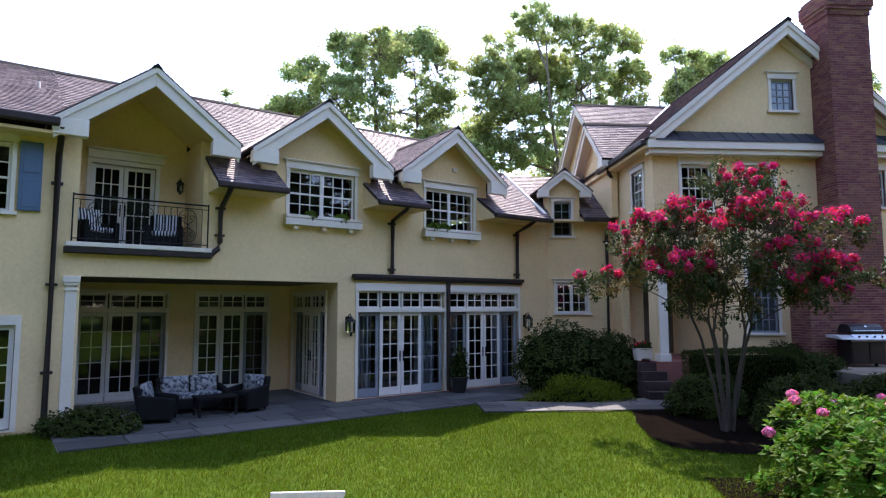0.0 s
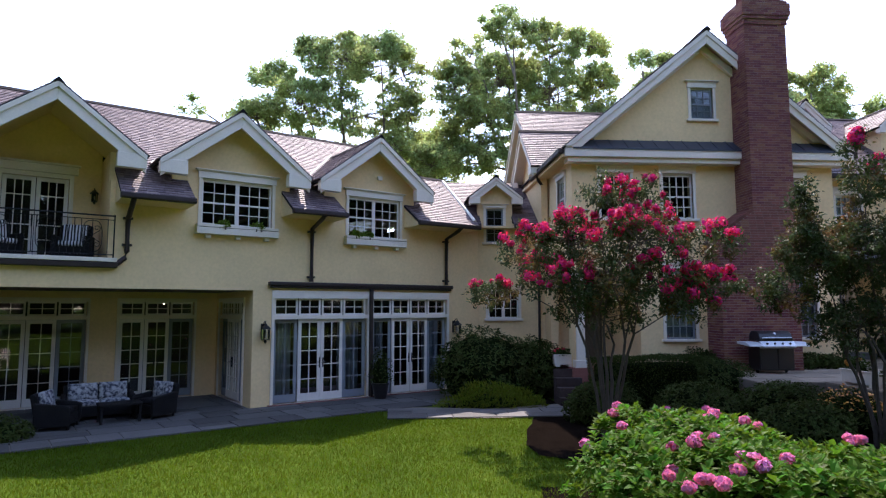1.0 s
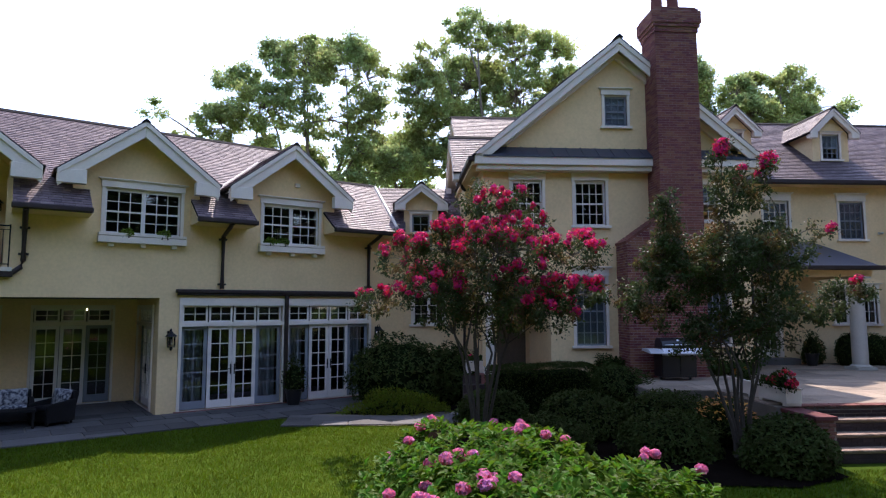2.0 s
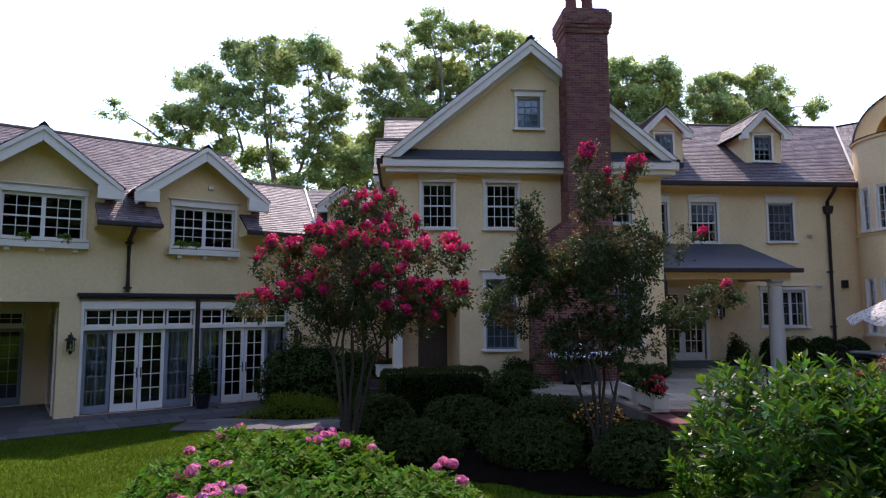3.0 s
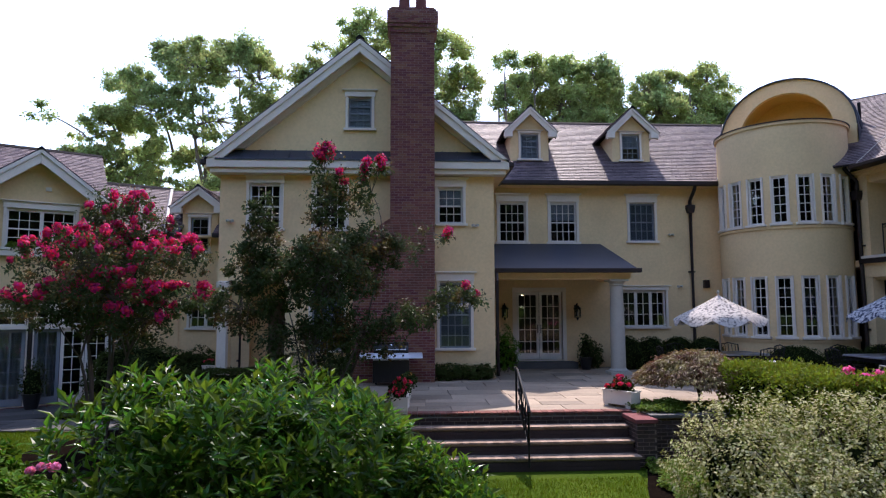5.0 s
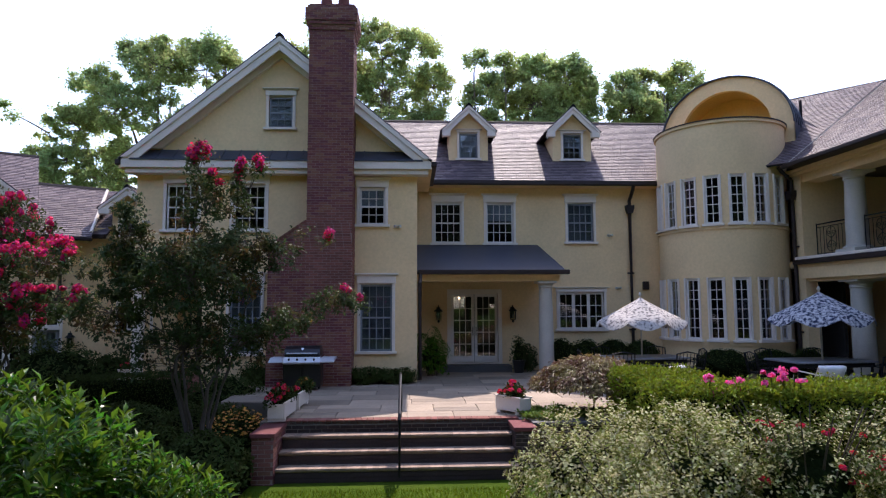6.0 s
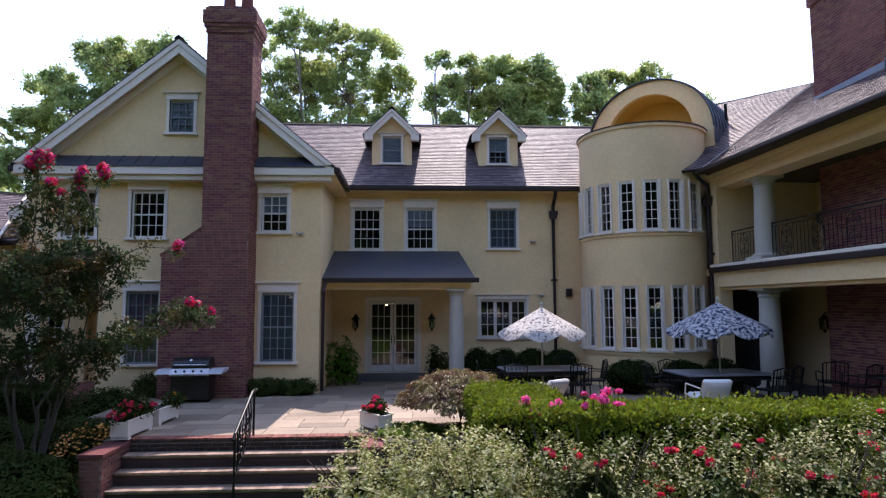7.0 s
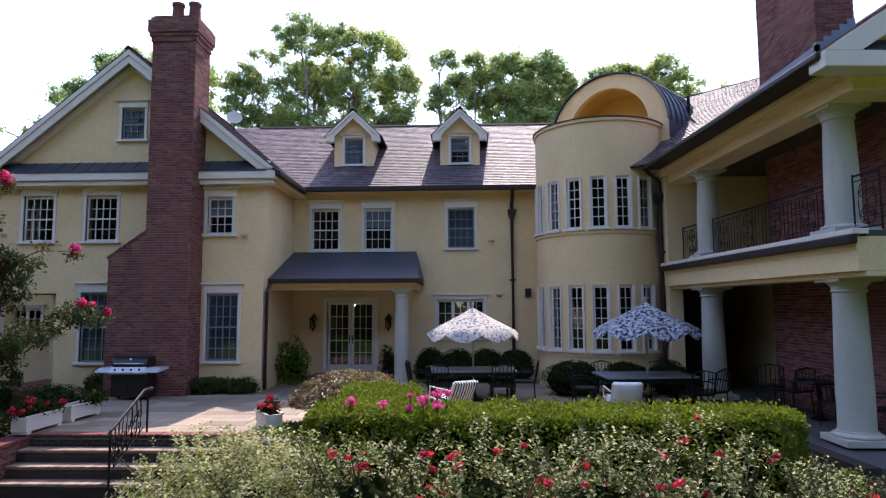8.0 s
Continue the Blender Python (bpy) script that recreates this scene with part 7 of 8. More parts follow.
def shrub(name, label, category, c, r, leaf, n, size, seed, per=1, ratio=0.45, rough=0.12, depth=0.3, low=-0.3, square=2.0, up=0.6, core=0.8, stem=0.06, group="", spread=1.0, core_mat=None, base_z=0.1, core_square=0.0, second=None, gaps=0.0):
    """A shrub on the ground: short stems, a core coloured as inner shade and an outer coat of single leaves."""
    th = thing(name, label, category, group)
    th.location = (c[0], c[1], base_z)
    o = np.array((c[0], c[1], base_z))
    p, nr, rs = shell(np.array(c) - o, r, n, seed, rough, depth, low, square)
    if gaps:                                      # leaves gather on shoots, with dark hollows between them
        q = p * 1.0 + np.array(c)
        field = sum(np.sin(q @ k + f) for k, f in zip(rs.normal(0, 8.0 / max(0.8, min(r)), (6, 3)), rs.uniform(0, 6.28, 6)))
        full = field > np.quantile(field, gaps)
        p, nr = p[full], nr[full]
    if per > 1:
        b, w, nn = rosettes(p, nr, rs, per, up, spread, stem)
    else:
        b = p
        w = unit(nr * 0.5 + rs.normal(0, 0.7, p.shape) + np.array((0, 0, up * 0.5)))
        nn = unit(nr + np.array((0, 0, up)) + rs.normal(0, 0.45, p.shape))
    ln = size * rs.uniform(0.65, 1.3, len(b))
    keep = b[:, 2] > 0.0
    b, w, nn, ln = b[keep], w[keep], nn[keep], ln[keep]
    if second:                                    # a share of the leaves has another colour; tips: the topmost ones
        mat2, share, tips = second
        pale = (np.arange(len(b)) > len(b) * (1 - share)) if tips else (rs.rand(len(b)) < share)
        lf = part("pale_leaves", leaf_mesh("pale_leaves", b[pale], w[pale], nn[pale], ln[pale], ln[pale] * ratio, mat2), mat2, th, "paler leaves")
        lf["kind"] = "stuff"
        b, w, nn, ln = b[~pale], w[~pale], nn[~pale], ln[~pale]
    lf = part("leaves", leaf_mesh("leaves", b, w, nn, ln, ln * ratio, leaf), leaf, th)
    lf["kind"] = "stuff"
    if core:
        # dark core paints the shade behind the leaves
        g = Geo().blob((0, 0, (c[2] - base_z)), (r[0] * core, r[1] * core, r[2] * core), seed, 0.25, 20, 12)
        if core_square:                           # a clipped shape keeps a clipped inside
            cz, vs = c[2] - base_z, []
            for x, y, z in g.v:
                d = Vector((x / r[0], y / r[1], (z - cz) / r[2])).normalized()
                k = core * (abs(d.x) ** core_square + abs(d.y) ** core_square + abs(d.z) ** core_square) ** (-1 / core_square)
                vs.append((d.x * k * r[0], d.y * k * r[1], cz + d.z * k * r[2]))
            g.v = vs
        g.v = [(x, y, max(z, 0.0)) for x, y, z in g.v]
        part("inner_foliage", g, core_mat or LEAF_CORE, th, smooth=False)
    st = Geo()
    for i in range(5):
        a = i * 1.256 + seed
        st.tube([(0.12 * math.cos(a), 0.12 * math.sin(a), -0.05), (r[0] * 0.35 * math.cos(a), r[1] * 0.35 * math.sin(a), (c[2] - base_z) * 0.7 + 0.1)], 0.02, 5, 0.008)
    st_ob = part("stems", st, BARK, th)
    st_ob["kind"] = "stuff"
    return th, p, nr, rs


def blossoms(name, th, pts, rad, n_petal, size, mat, seed, squash=1.0, label="", even=True):
    """Flower heads of many petals under a thing; pts in the thing's space."""
    rs = np.random.RandomState(seed)
    for p in pts:
        d = unit(rs.normal(0, 1, (n_petal, 3)))
        rr = rad * rs.uniform(0.8, 1.15) if even else rad * rs.uniform(0.55, 1.5)
        form = np.array((1, 1, squash)) * (1 if even else rs.uniform(0.6, 1.35, 3))
        b = np.array(p) + d * rr * form * rs.uniform(0.75 if even else 0.3, 1.0, (n_petal, 1))
        w = unit(np.cross(d, rs.normal(0, 1, (n_petal, 3))))
        ln = size * rs.uniform(0.7, 1.3, n_petal)
        part(name, leaf_mesh(name, b - w * ln[:, None] * 0.5, w, d + rs.normal(0, 0.35, d.shape), ln, ln * 0.9, mat, LEAF2), mat, th, label)


def clumped(T, rad, per, rs, lift=0.5, fill=0.55):
    """Leaves that fill small clouds round the points T: base, way and normal. rad: (n, 3) half sizes."""
    c, r = np.repeat(T, per, 0), np.repeat(rad, per, 0)
    d = unit(rs.normal(0, 1, c.shape))
    k = (fill + (1 - fill) * rs.rand(len(c))) * (1 + 0.22 * np.sin(d @ np.array((3.1, 2.3, 4.0)) + c[:, 0] * 5 + c[:, 1] * 7))
    b = c + d * r * k[:, None]
    w = unit(rs.normal(0, 1, b.shape) + d * 0.6 + np.array((0, 0, -0.25)))
    nn = unit(d * 0.7 + rs.normal(0, 0.4, b.shape) + np.array((0, 0, lift)))
    return b, w, nn


def box_shell(c, r, n, seed, edge=0.16, rough=0.05, depth=0.1):
    """Points on a clipped block with rounded, uneven edges, with outward normals."""
    rs = np.random.RandomState(seed)
    r = np.array(r)
    area = np.array((r[1] * r[2], r[0] * r[2], r[0] * r[1]))
    ax = rs.choice(3, n, p=area / area.sum())
    p = rs.uniform(-1, 1, (n, 3)) * r
    sg = np.where(rs.rand(n) < 0.5, -1.0, 1.0)
    sg[(ax == 2)] = 1.0
    p[np.arange(n), ax] = sg * r[ax]
    q = np.clip(p, -(r - edge), r - edge)
    d = unit(p - q)
    wave = lumps((p + np.array(c)) * 2.2, seed, 1.0, 1.2) - 1
    p = q + d * (edge + rough * wave - depth * rs.rand(n) ** 2)[:, None]
    return p + np.array(c), d, rs


# hydrangea in the foreground
th, p, nr, rs = shrub("hydrangea", "broad green hydrangea bush with pink mophead flowers", "shrub", (6.1, 6.4, 0.25), (1.6, 1.85, 0.98), LEAF_HYDRA, 4300, 0.108, 21, gaps=0.28, per=6, ratio=0.62, rough=0.4, depth=0.55, low=0.0, square=2.6, up=1.1, core=0.66, spread=0.8)
reach = np.linalg.norm(p / np.array((1.6, 1.85, 0.98)), axis=1)
order = [i for i in np.argsort(rs.rand(len(p))) if nr[i][2] > 0.05 and reach[i] > np.quantile(reach, 0.55)]
heads = []
for k, i in enumerate(order[:19]):                # flower heads sit singly or in close groups
    heads.append(p[i] + nr[i] * 0.17)
    for _ in range((0, 3, 1, 2, 0, 4)[k % 6]):
        heads.append(p[i] + nr[i] * 0.16 + rs.normal(0, 1, 3) * np.array((0.16, 0.16, 0.03)))
blossoms("flower_head", th, heads, 0.068, 110, 0.044, MOPHEAD, 22, 0.8, "pink mophead flower")
# laurel in the foreground
th, p, nr, rs = shrub("cherry_laurel", "large glossy green laurel shrub with upright shoots", "shrub", (10.82, 4.15, 1.0), (1.08, 1.0, 1.05), LEAF_LAUREL, 3700, 0.13, 31, gaps=0.42, per=9, ratio=0.36, rough=0.36, depth=0.5, low=-0.85, square=5.0, up=1.2, core=0.62, stem=0.17, spread=0.6, second=(LEAF_TIP, 0.2, True))
th, p, nr, rs = shrub("laurel_shoots", "low glossy green laurel beside the large one", "shrub", (12.2, 4.5, 0.6), (0.75, 0.75, 0.9), LEAF_LAUREL, 1900, 0.11, 32, gaps=0.3, per=8, ratio=0.36, rough=0.25, depth=0.45, low=-0.6, square=3.0, up=1.1, core=0.6, stem=0.16, spread=0.6, second=(LEAF_TIP, 0.2, True))
# pale variegated shrubs and rose bushes
ROSES = [(16.6, 7.3, 0.7, 0.95, 0.95, 0.82, True), (17.7, 6.6, 0.75, 0.85, 0.85, 0.85, True), (16.8, 6.1, 0.5, 0.8, 0.8, 0.65, True), (18.8, 6.25, 0.86, 0.8, 0.75, 1.02, False), (20.1, 6.0, 0.84, 0.8, 0.75, 0.95, False),
         (21.3, 6.15, 0.86, 0.8, 0.8, 1.05, False), (22.5, 6.2, 0.84, 0.85, 0.85, 1.0, False), (23.6, 6.2, 0.6, 0.7, 0.8, 0.9, False), (24.45, 6.7, 0.5, 0.65, 0.8, 0.75, False)]
# cream share: variegation on the shrubs, painted sun glints on the roses
for i, (x, y, z, rx, ry, rz, pale) in enumerate(ROSES):
    th, p, nr, rs = shrub("variegated_shrub" if pale else "rose_bush", "pale cream and green leaved shrub beside the garden steps" if pale else "rose bush with red blooms, sun glints painted as pale leaves", "shrub" if pale else "rose bush", (x, y, z), (rx, ry, rz),
                          LEAF_PALE if pale else LEAF_ROSE, 3300 if pale else 2700, 0.052, 41 + i, gaps=0.45 if pale else 0.55, per=6, ratio=0.6, rough=0.3, depth=0.6, low=-0.7, up=0.8, core=0.55, stem=0.13, group="pale shrubs" if pale else "rose bushes", second=(LEAF_CREAM, 0.48, False) if pale else (LEAF_CREAM, 0.3, False))
    rc = random.Random(400 + i)
    for k in range(16):                           # bare canes that reach out of the leaves
        a, o = rc.uniform(0, 6.283), rc.uniform(0.5, 1.05)
        q = Vector((rx * o * math.cos(a), ry * o * math.sin(a), rz * rc.uniform(1.35, 1.75)))
        part("cane", Geo().tube([(0.1 * math.cos(a), 0.1 * math.sin(a), 0.2), tuple(q * 0.62 + Vector((0, 0, 0.12))), tuple(q)], 0.011, 5, 0.005), MYRTLEBARK, th)
    if not pale:
        pick = [k for k in np.argsort(rs.rand(len(p))) if nr[k][2] > -0.2][:20]
        blooms = [p[k] + nr[k] * 0.08 for k in pick] + [p[k] + nr[k] * 0.07 + rs.normal(0, 1, 3) * np.array((0.08, 0.08, 0.02)) for k in pick[::3]]
        blossoms("rose", th, blooms, 0.042, 24, 0.044, HOTPINK, 60 + i, 0.6, "red rose bloom")
# clipped hedge
for i, (x, y, rx, ry) in enumerate(((18.5, 8.95, 0.66, 1.5), (20.35, 7.95, 1.3, 0.64), (22.7, 7.9, 1.26, 0.64))):
    hd = thing("box_hedge", "clipped yellow-green hedge behind the roses", "hedge", "hedge runs", at=pose(x, y, 0.1))
    p, nr, rs = box_shell((0, 0, 0.85), (rx * 1.06, ry * 1.06, 0.87), 30000, 71 + i, 0.2, 0.06, 0.11)
    w = unit(nr * 0.5 + rs.normal(0, 0.7, p.shape) + np.array((0, 0, 0.35)))
    nn = unit(nr + np.array((0, 0, 0.6)) + rs.normal(0, 0.45, p.shape))
    ln = 0.058 * rs.uniform(0.6, 1.35, len(p))
    tall = (nr[:, 2] > 0.5) & (rs.rand(len(p)) < 0.06)          # unclipped new shoots on top
    p[tall] += np.array((0, 0, 1.0)) * rs.uniform(0.03, 0.11, (int(tall.sum()), 1))
    lf = part("leaves", leaf_mesh("leaves", p, w, nn, ln, ln * 0.58, LEAF_HEDGE, LEAF2), LEAF_HEDGE, hd)
    lf["kind"] = "stuff"
    # near-black block: shade inside the hedge, given as colour
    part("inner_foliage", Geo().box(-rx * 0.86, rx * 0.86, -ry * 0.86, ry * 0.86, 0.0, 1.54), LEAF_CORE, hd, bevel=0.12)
dh = thing("yew_hedge", "dark clipped yew hedge in the shaded bed", "hedge", at=pose(7.95, 13.9, 0.1))
p, nr, rs = box_shell((0, 0, 0.66), (1.25, 0.5, 0.68), 16000, 75, 0.14, 0.05, 0.09)
w, nn = unit(nr * 0.6 + rs.normal(0, 0.7, p.shape)), unit(nr + rs.normal(0, 0.5, p.shape))
ln = 0.05 * rs.uniform(0.6, 1.3, len(p))
lf = part("leaves", leaf_mesh("leaves", p, w, nn, ln, ln * 0.4, LEAF_DARK, LEAF2), LEAF_DARK, dh)
lf["kind"] = "stuff"
# same painted inner shade for the yew
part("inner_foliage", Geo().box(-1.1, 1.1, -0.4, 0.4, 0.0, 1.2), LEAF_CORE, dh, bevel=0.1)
# Japanese maple: layered weeping dome on a short crooked trunk
jm = thing("japanese_maple", "small domed bronze japanese maple", "tree", at=pose(17.75, 11.15, TERR))
rs = np.random.RandomState(81)
g = Geo().tube([(0, 0, -0.05), (0.05, 0.02, 0.3), (-0.03, 0, 0.5), (0.05, -0.03, 0.72)], 0.07, 8, 0.045)
T, R = [], []
for i in range(150):
    a, o = i * 2.4, math.sqrt((i + 0.5) / 150)
    rr = 1.02 * o * (1 + 0.1 * math.sin(3 * a))
    z = 0.98 - 0.5 * o ** 2.4 + rs.uniform(-0.05, 0.05)
    T.append((rr * math.cos(a), 0.9 * rr * math.sin(a), z))
    R.append((0.2, 0.2, 0.08))
    if i % 5 == 0:
        g.tube([(0.05, -0.03, 0.7), (rr * 0.5 * math.cos(a), 0.45 * rr * math.sin(a), z + 0.02), T[-1]], 0.02, 5, 0.006)
part("trunk", g, MYRTLEBARK, jm, "dark crooked trunk")
b, w, nn = clumped(np.array(T), np.array(R), 170, rs, 0.9, 0.3)
out = b * np.array((1.0, 1.0, 0.0))
w = unit(out * 0.9 + rs.normal(0, 0.45, b.shape) + np.array((0, 0, -0.55)))
ln = 0.085 * rs.uniform(0.6, 1.3, len(b))
lf = part("leaves", leaf_mesh("leaves", b, w, nn, ln, ln * 0.34, LEAF_MAPLE), LEAF_MAPLE, jm, "finely cut bronze leaves")
lf["kind"] = "stuff"


def ground_plants(x, y, z, rx, ry, h, n, size, seed, leaf, label, name="groundcover"):
    """A loose low mat of small upright sprigs."""
    th = thing(name, label, "groundcover", at=pose(x, y, z))
    rs = np.random.RandomState(seed)
    a, o = rs.uniform(0, 6.283, n), np.sqrt(rs.rand(n))
    edge = 1 + 0.22 * np.sin(a * 3 + seed) + 0.12 * np.sin(a * 7)
    px, py = rx * o * edge * np.cos(a), ry * o * edge * np.sin(a)
    hz = h * (0.35 + 0.65 * (0.5 + 0.5 * np.sin(px * 7 + seed) * np.cos(py * 6))) * rs.uniform(0.25, 1.0, n) * (1 - 0.5 * o ** 3)
    b = np.stack([px, py, hz], 1)
    w = unit(rs.normal(0, 1, b.shape) * np.array((1, 1, 0.5)) + np.array((0, 0, 0.35)))
    nn = unit(rs.normal(0, 0.5, b.shape) + np.array((0, 0, 1.0)))
    ln = size * rs.uniform(0.6, 1.4, n)
    lf = part("leaves", leaf_mesh("leaves", b, w, nn, ln, ln * 0.55, leaf), leaf, th)
    lf["kind"] = "stuff"
    return th


# groundcover on the terrace edge, low plants by the steps
ground_plants(16.95, 10.75, TERR, 0.75, 0.42, 0.2, 5200, 0.055, 83, LEAF_LIGHT, "light green groundcover on the terrace edge")
ground_plants(16.75, 8.35, 0.12, 0.95, 1.3, 0.32, 13000, 0.06, 84, LEAF_LIGHT, "light green low plants at the foot of the steps")
# dark shrubs round the gabled block and the link
DARK = [(4.6, 16.9, 0.85, 1.35, 1.0, 1.15, 0.09), (6.0, 17.3, 0.75, 0.9, 0.8, 0.95, 0.09), (9.9, 14.4, 0.7, 0.9, 0.7, 0.7, 0.06), (8.6, 12.5, 0.4, 1.0, 0.8, 0.6, 0.07),
        (10.2, 12.2, 0.45, 0.9, 0.8, 0.6, 0.07), (9.6, 10.6, 0.35, 0.9, 0.7, 0.5, 0.07), (11.0, 9.4, 0.4, 0.7, 0.7, 0.6, 0.07), (7.5, 11.2, 0.3, 0.8, 0.7, 0.4, 0.07), (6.7, 13.2, 0.4, 0.8, 0.6, 0.55, 0.07)]
for i, (x, y, z, rx, ry, rz, sz) in enumerate(DARK):
    shrub("evergreen_shrub", "dark green evergreen shrub in a shaded bed", "shrub", (x, y, z), (rx, ry, rz), LEAF_DARK, 1500, sz * 1.3, 101 + i, per=3, ratio=0.45, rough=0.16, depth=0.3, low=-0.6, group="bed shrubs")
shrub("low_perennials", "yellow-green low perennials in front of a dark shrub", "plant", (4.6, 15.45, 0.12), (1.25, 0.5, 0.5), LEAF_HEDGE, 3800, 0.1, 120, ratio=0.25, rough=0.25, depth=0.4, low=0.0, up=1.2, core=0.6)
# clipped balls and foundation plants along the middle wing and bay
for i, (x, y, rx, rz) in enumerate(((18.85, 18.2, 0.5, 0.58), (19.65, 18.3, 0.58, 0.55), (20.5, 18.3, 0.62, 0.55), (21.35, 18.2, 0.58, 0.55), (22.6, 15.6, 0.75, 0.42), (23.9, 15.45, 0.6, 0.4), (25.0, 15.6, 0.5, 0.42))):
    shrub("box_ball", "dark clipped box shrub against the house", "shrub", (x, y, TERR + 0.42), (rx, rx * 0.85, rz), LEAF_DARK, 2400, 0.045, 131 + i, ratio=0.6, rough=0.07, depth=0.15, low=-0.9, core=0.9, group="clipped box", base_z=TERR)
for i, (x, y, rx, rz) in enumerate(((13.15, 15.85, 0.55, 0.26), (13.95, 15.9, 0.45, 0.22), (14.9, 17.6, 0.5, 0.85), (17.75, 18.5, 0.3, 0.5), (10.3, 15.8, 0.4, 0.35))):
    shrub("foundation_plant", "leafy green plant against the house wall", "plant", (x, y, TERR + rz * 0.6), (rx, rx * 0.7, rz * 0.9), LEAF_DARK if i != 2 else LEAF_HYDRA, 700, 0.075, 141 + i, per=3, ratio=0.55, rough=0.5, depth=0.5, low=-0.6, core=0.5, group="foundation plants", base_z=TERR)
th, p, nr, rs = shrub("coneflowers", "orange coneflowers in the bed by the steps", "flowers", (11.0, 11.3, 0.5), (0.6, 0.75, 0.5), LEAF_DARK, 1500, 0.09, 150, ratio=0.3, low=-0.3, core=0.75)
sel = nr[:, 2] > 0.35
b = p[sel][:260]
f = part("flower_carpet", leaf_mesh("flower_carpet", b + np.array((0, 0, 0.06)), unit(rs.normal(0, 1, b.shape) * np.array((1, 1, 0.2))), np.tile(np.array((0.0, -0.4, 1.0)), (len(b), 1)), np.full(len(b), 0.07), np.full(len(b), 0.065), GOLD), GOLD, th, "orange blooms")
f["kind"] = "stuff"
shrub("evergreen_shrub", "dark low shrub at the porch post", "shrub", (-5.6, 12.2, 0.2), (0.9, 0.5, 0.35), LEAF_DARK, 900, 0.08, 160, per=3, ratio=0.45, low=-0.2)


# trees: a branching skeleton with clumps of leaves at its tips
def limbs(g, p, d, length, rad, level, rnd, tips, spread=0.65, droop=0.0, top=3):
    q = p
    pts = [tuple(p)]
    n = 4
    for i in range(n):
        d = (d + Vector((rnd.uniform(-1, 1), rnd.uniform(-1, 1), rnd.uniform(-0.5, 0.8) - droop)) * 0.14).normalized()
        q = q + d * (length / n)
        pts.append(tuple(q))
    g.tube(pts, rad, 7 if level == 0 else 5, rad * 0.55)
    if level >= top - 1:
        tips += [Vector(pts[2]), Vector(pts[3]), Vector(pts[4])]
    if level >= top:
        return
    for k in range(rnd.choice((2, 3, 3)) if level else rnd.choice((3, 4))):
        a = rnd.uniform(0, 6.283)
        side = d.orthogonal().normalized()
        side.rotate(Matrix.Rotation(a, 3, d))
        nd = (d + side * rnd.uniform(spread * 0.6, spread * 1.5)).normalized()
        start = Vector(pts[rnd.choice((2, 3, 4, 4))])
        limbs(g, start, nd, length * rnd.uniform(0.6, 0.85), rad * 0.55, level + 1, rnd, tips, spread, droop, top)


def tall_tree(name, x, y, height, spread, seed, leaves, size, lab, y0=0.1, low=0.38, clumps=480, top=3, leaf=None):
    rnd = random.Random(seed)
    th = thing(name, lab, "tree", "trees behind the house", at=pose(x, y, y0))
    g, tips = Geo(), []
    lead = Vector((rnd.uniform(-0.05, 0.05), rnd.uniform(-0.05, 0.05), 1))
    base = Vector((0, 0, -0.2))
    trunk = [tuple(base + lead * (height * 0.78 * i / 6) + Vector((rnd.uniform(-0.2, 0.2), rnd.uniform(-0.2, 0.2), 0)) * (i > 0)) for i in range(7)]
    g.tube(trunk, height * 0.02, 9, height * 0.006)
    for i in range(13):
        t = low + (1 - low) * i / 12
        k = min(int(t * 6), 5)
        s = Vector(trunk[k]).lerp(Vector(trunk[k + 1]), t * 6 - k)
        a = i * 2.4 + rnd.uniform(-0.5, 0.5)
        prof = math.sin(math.pi * (0.22 + 0.62 * (t - low) / (1 - low))) ** 0.7
        d = Vector((math.cos(a), math.sin(a), 0.35 + 0.9 * (t - low))).normalized()
        limbs(g, s, d, spread * 0.5 * prof, height * 0.0075 * (1.2 - t * 0.6), 0, rnd, tips, 0.75, 0.03, top)
    tips += [Vector(trunk[6]) + Vector((rnd.uniform(-1, 1), rnd.uniform(-1, 1), rnd.uniform(0, 1.5))) for _ in range(6)]
    part("trunk", g, BARK, th, "grey branching trunk")
    rs = np.random.RandomState(seed)
    T = np.array([tuple(t) for t in tips])
    T = T[T[:, 2] > height * low * 0.8]
    T = T[rs.permutation(len(T))[:clumps]]
    R = rs.uniform(0.45, 1.0, (len(T), 1)) * np.array((1.0, 1.0, 0.6)) * (spread / 7) ** 0.5
    T = T + rs.normal(0, 0.6, T.shape)
    near = np.sort(np.linalg.norm(T[:, None] - T[None], axis=2), axis=1)[:, 3]
    lone = 1.9 if size < 0.5 else 99.0
    T, R = T[near < lone], R[near < lone]         # no clump hangs in the air by itself
    b, w, nn = clumped(T, R, max(1, leaves // len(T)), rs, 0.5, 0.1)
    ln = size * rs.uniform(0.6, 1.35, len(b))
    leaf = leaf or LEAF_TREE
    lf = part("crown", leaf_mesh("crown", b, w, nn, ln, ln * 0.7, leaf, LEAF2), leaf, th, "green leafy crown with gaps")
    lf["kind"] = "stuff"
    return th


def lobed(lobes, rs, count, flat=1.0):
    """Clump centres inside a set of lobes (x, y, z, rx, ry, rz), denser near their upper outside; with the lobe each belongs to."""
    L = np.array(lobes, float)
    size = (L[:, 3] * L[:, 4] * L[:, 5]) ** (2 / 3)
    own = rs.choice(len(L), count, p=size / size.sum())
    d = unit(rs.normal(0, 1, (count, 3)) + np.array((0, 0, 0.35)))
    k = 0.45 + 0.6 * rs.rand(count) ** 0.6
    return L[own, :3] + d * k[:, None] * L[own, 3:] * np.array((1, 1, flat)), own


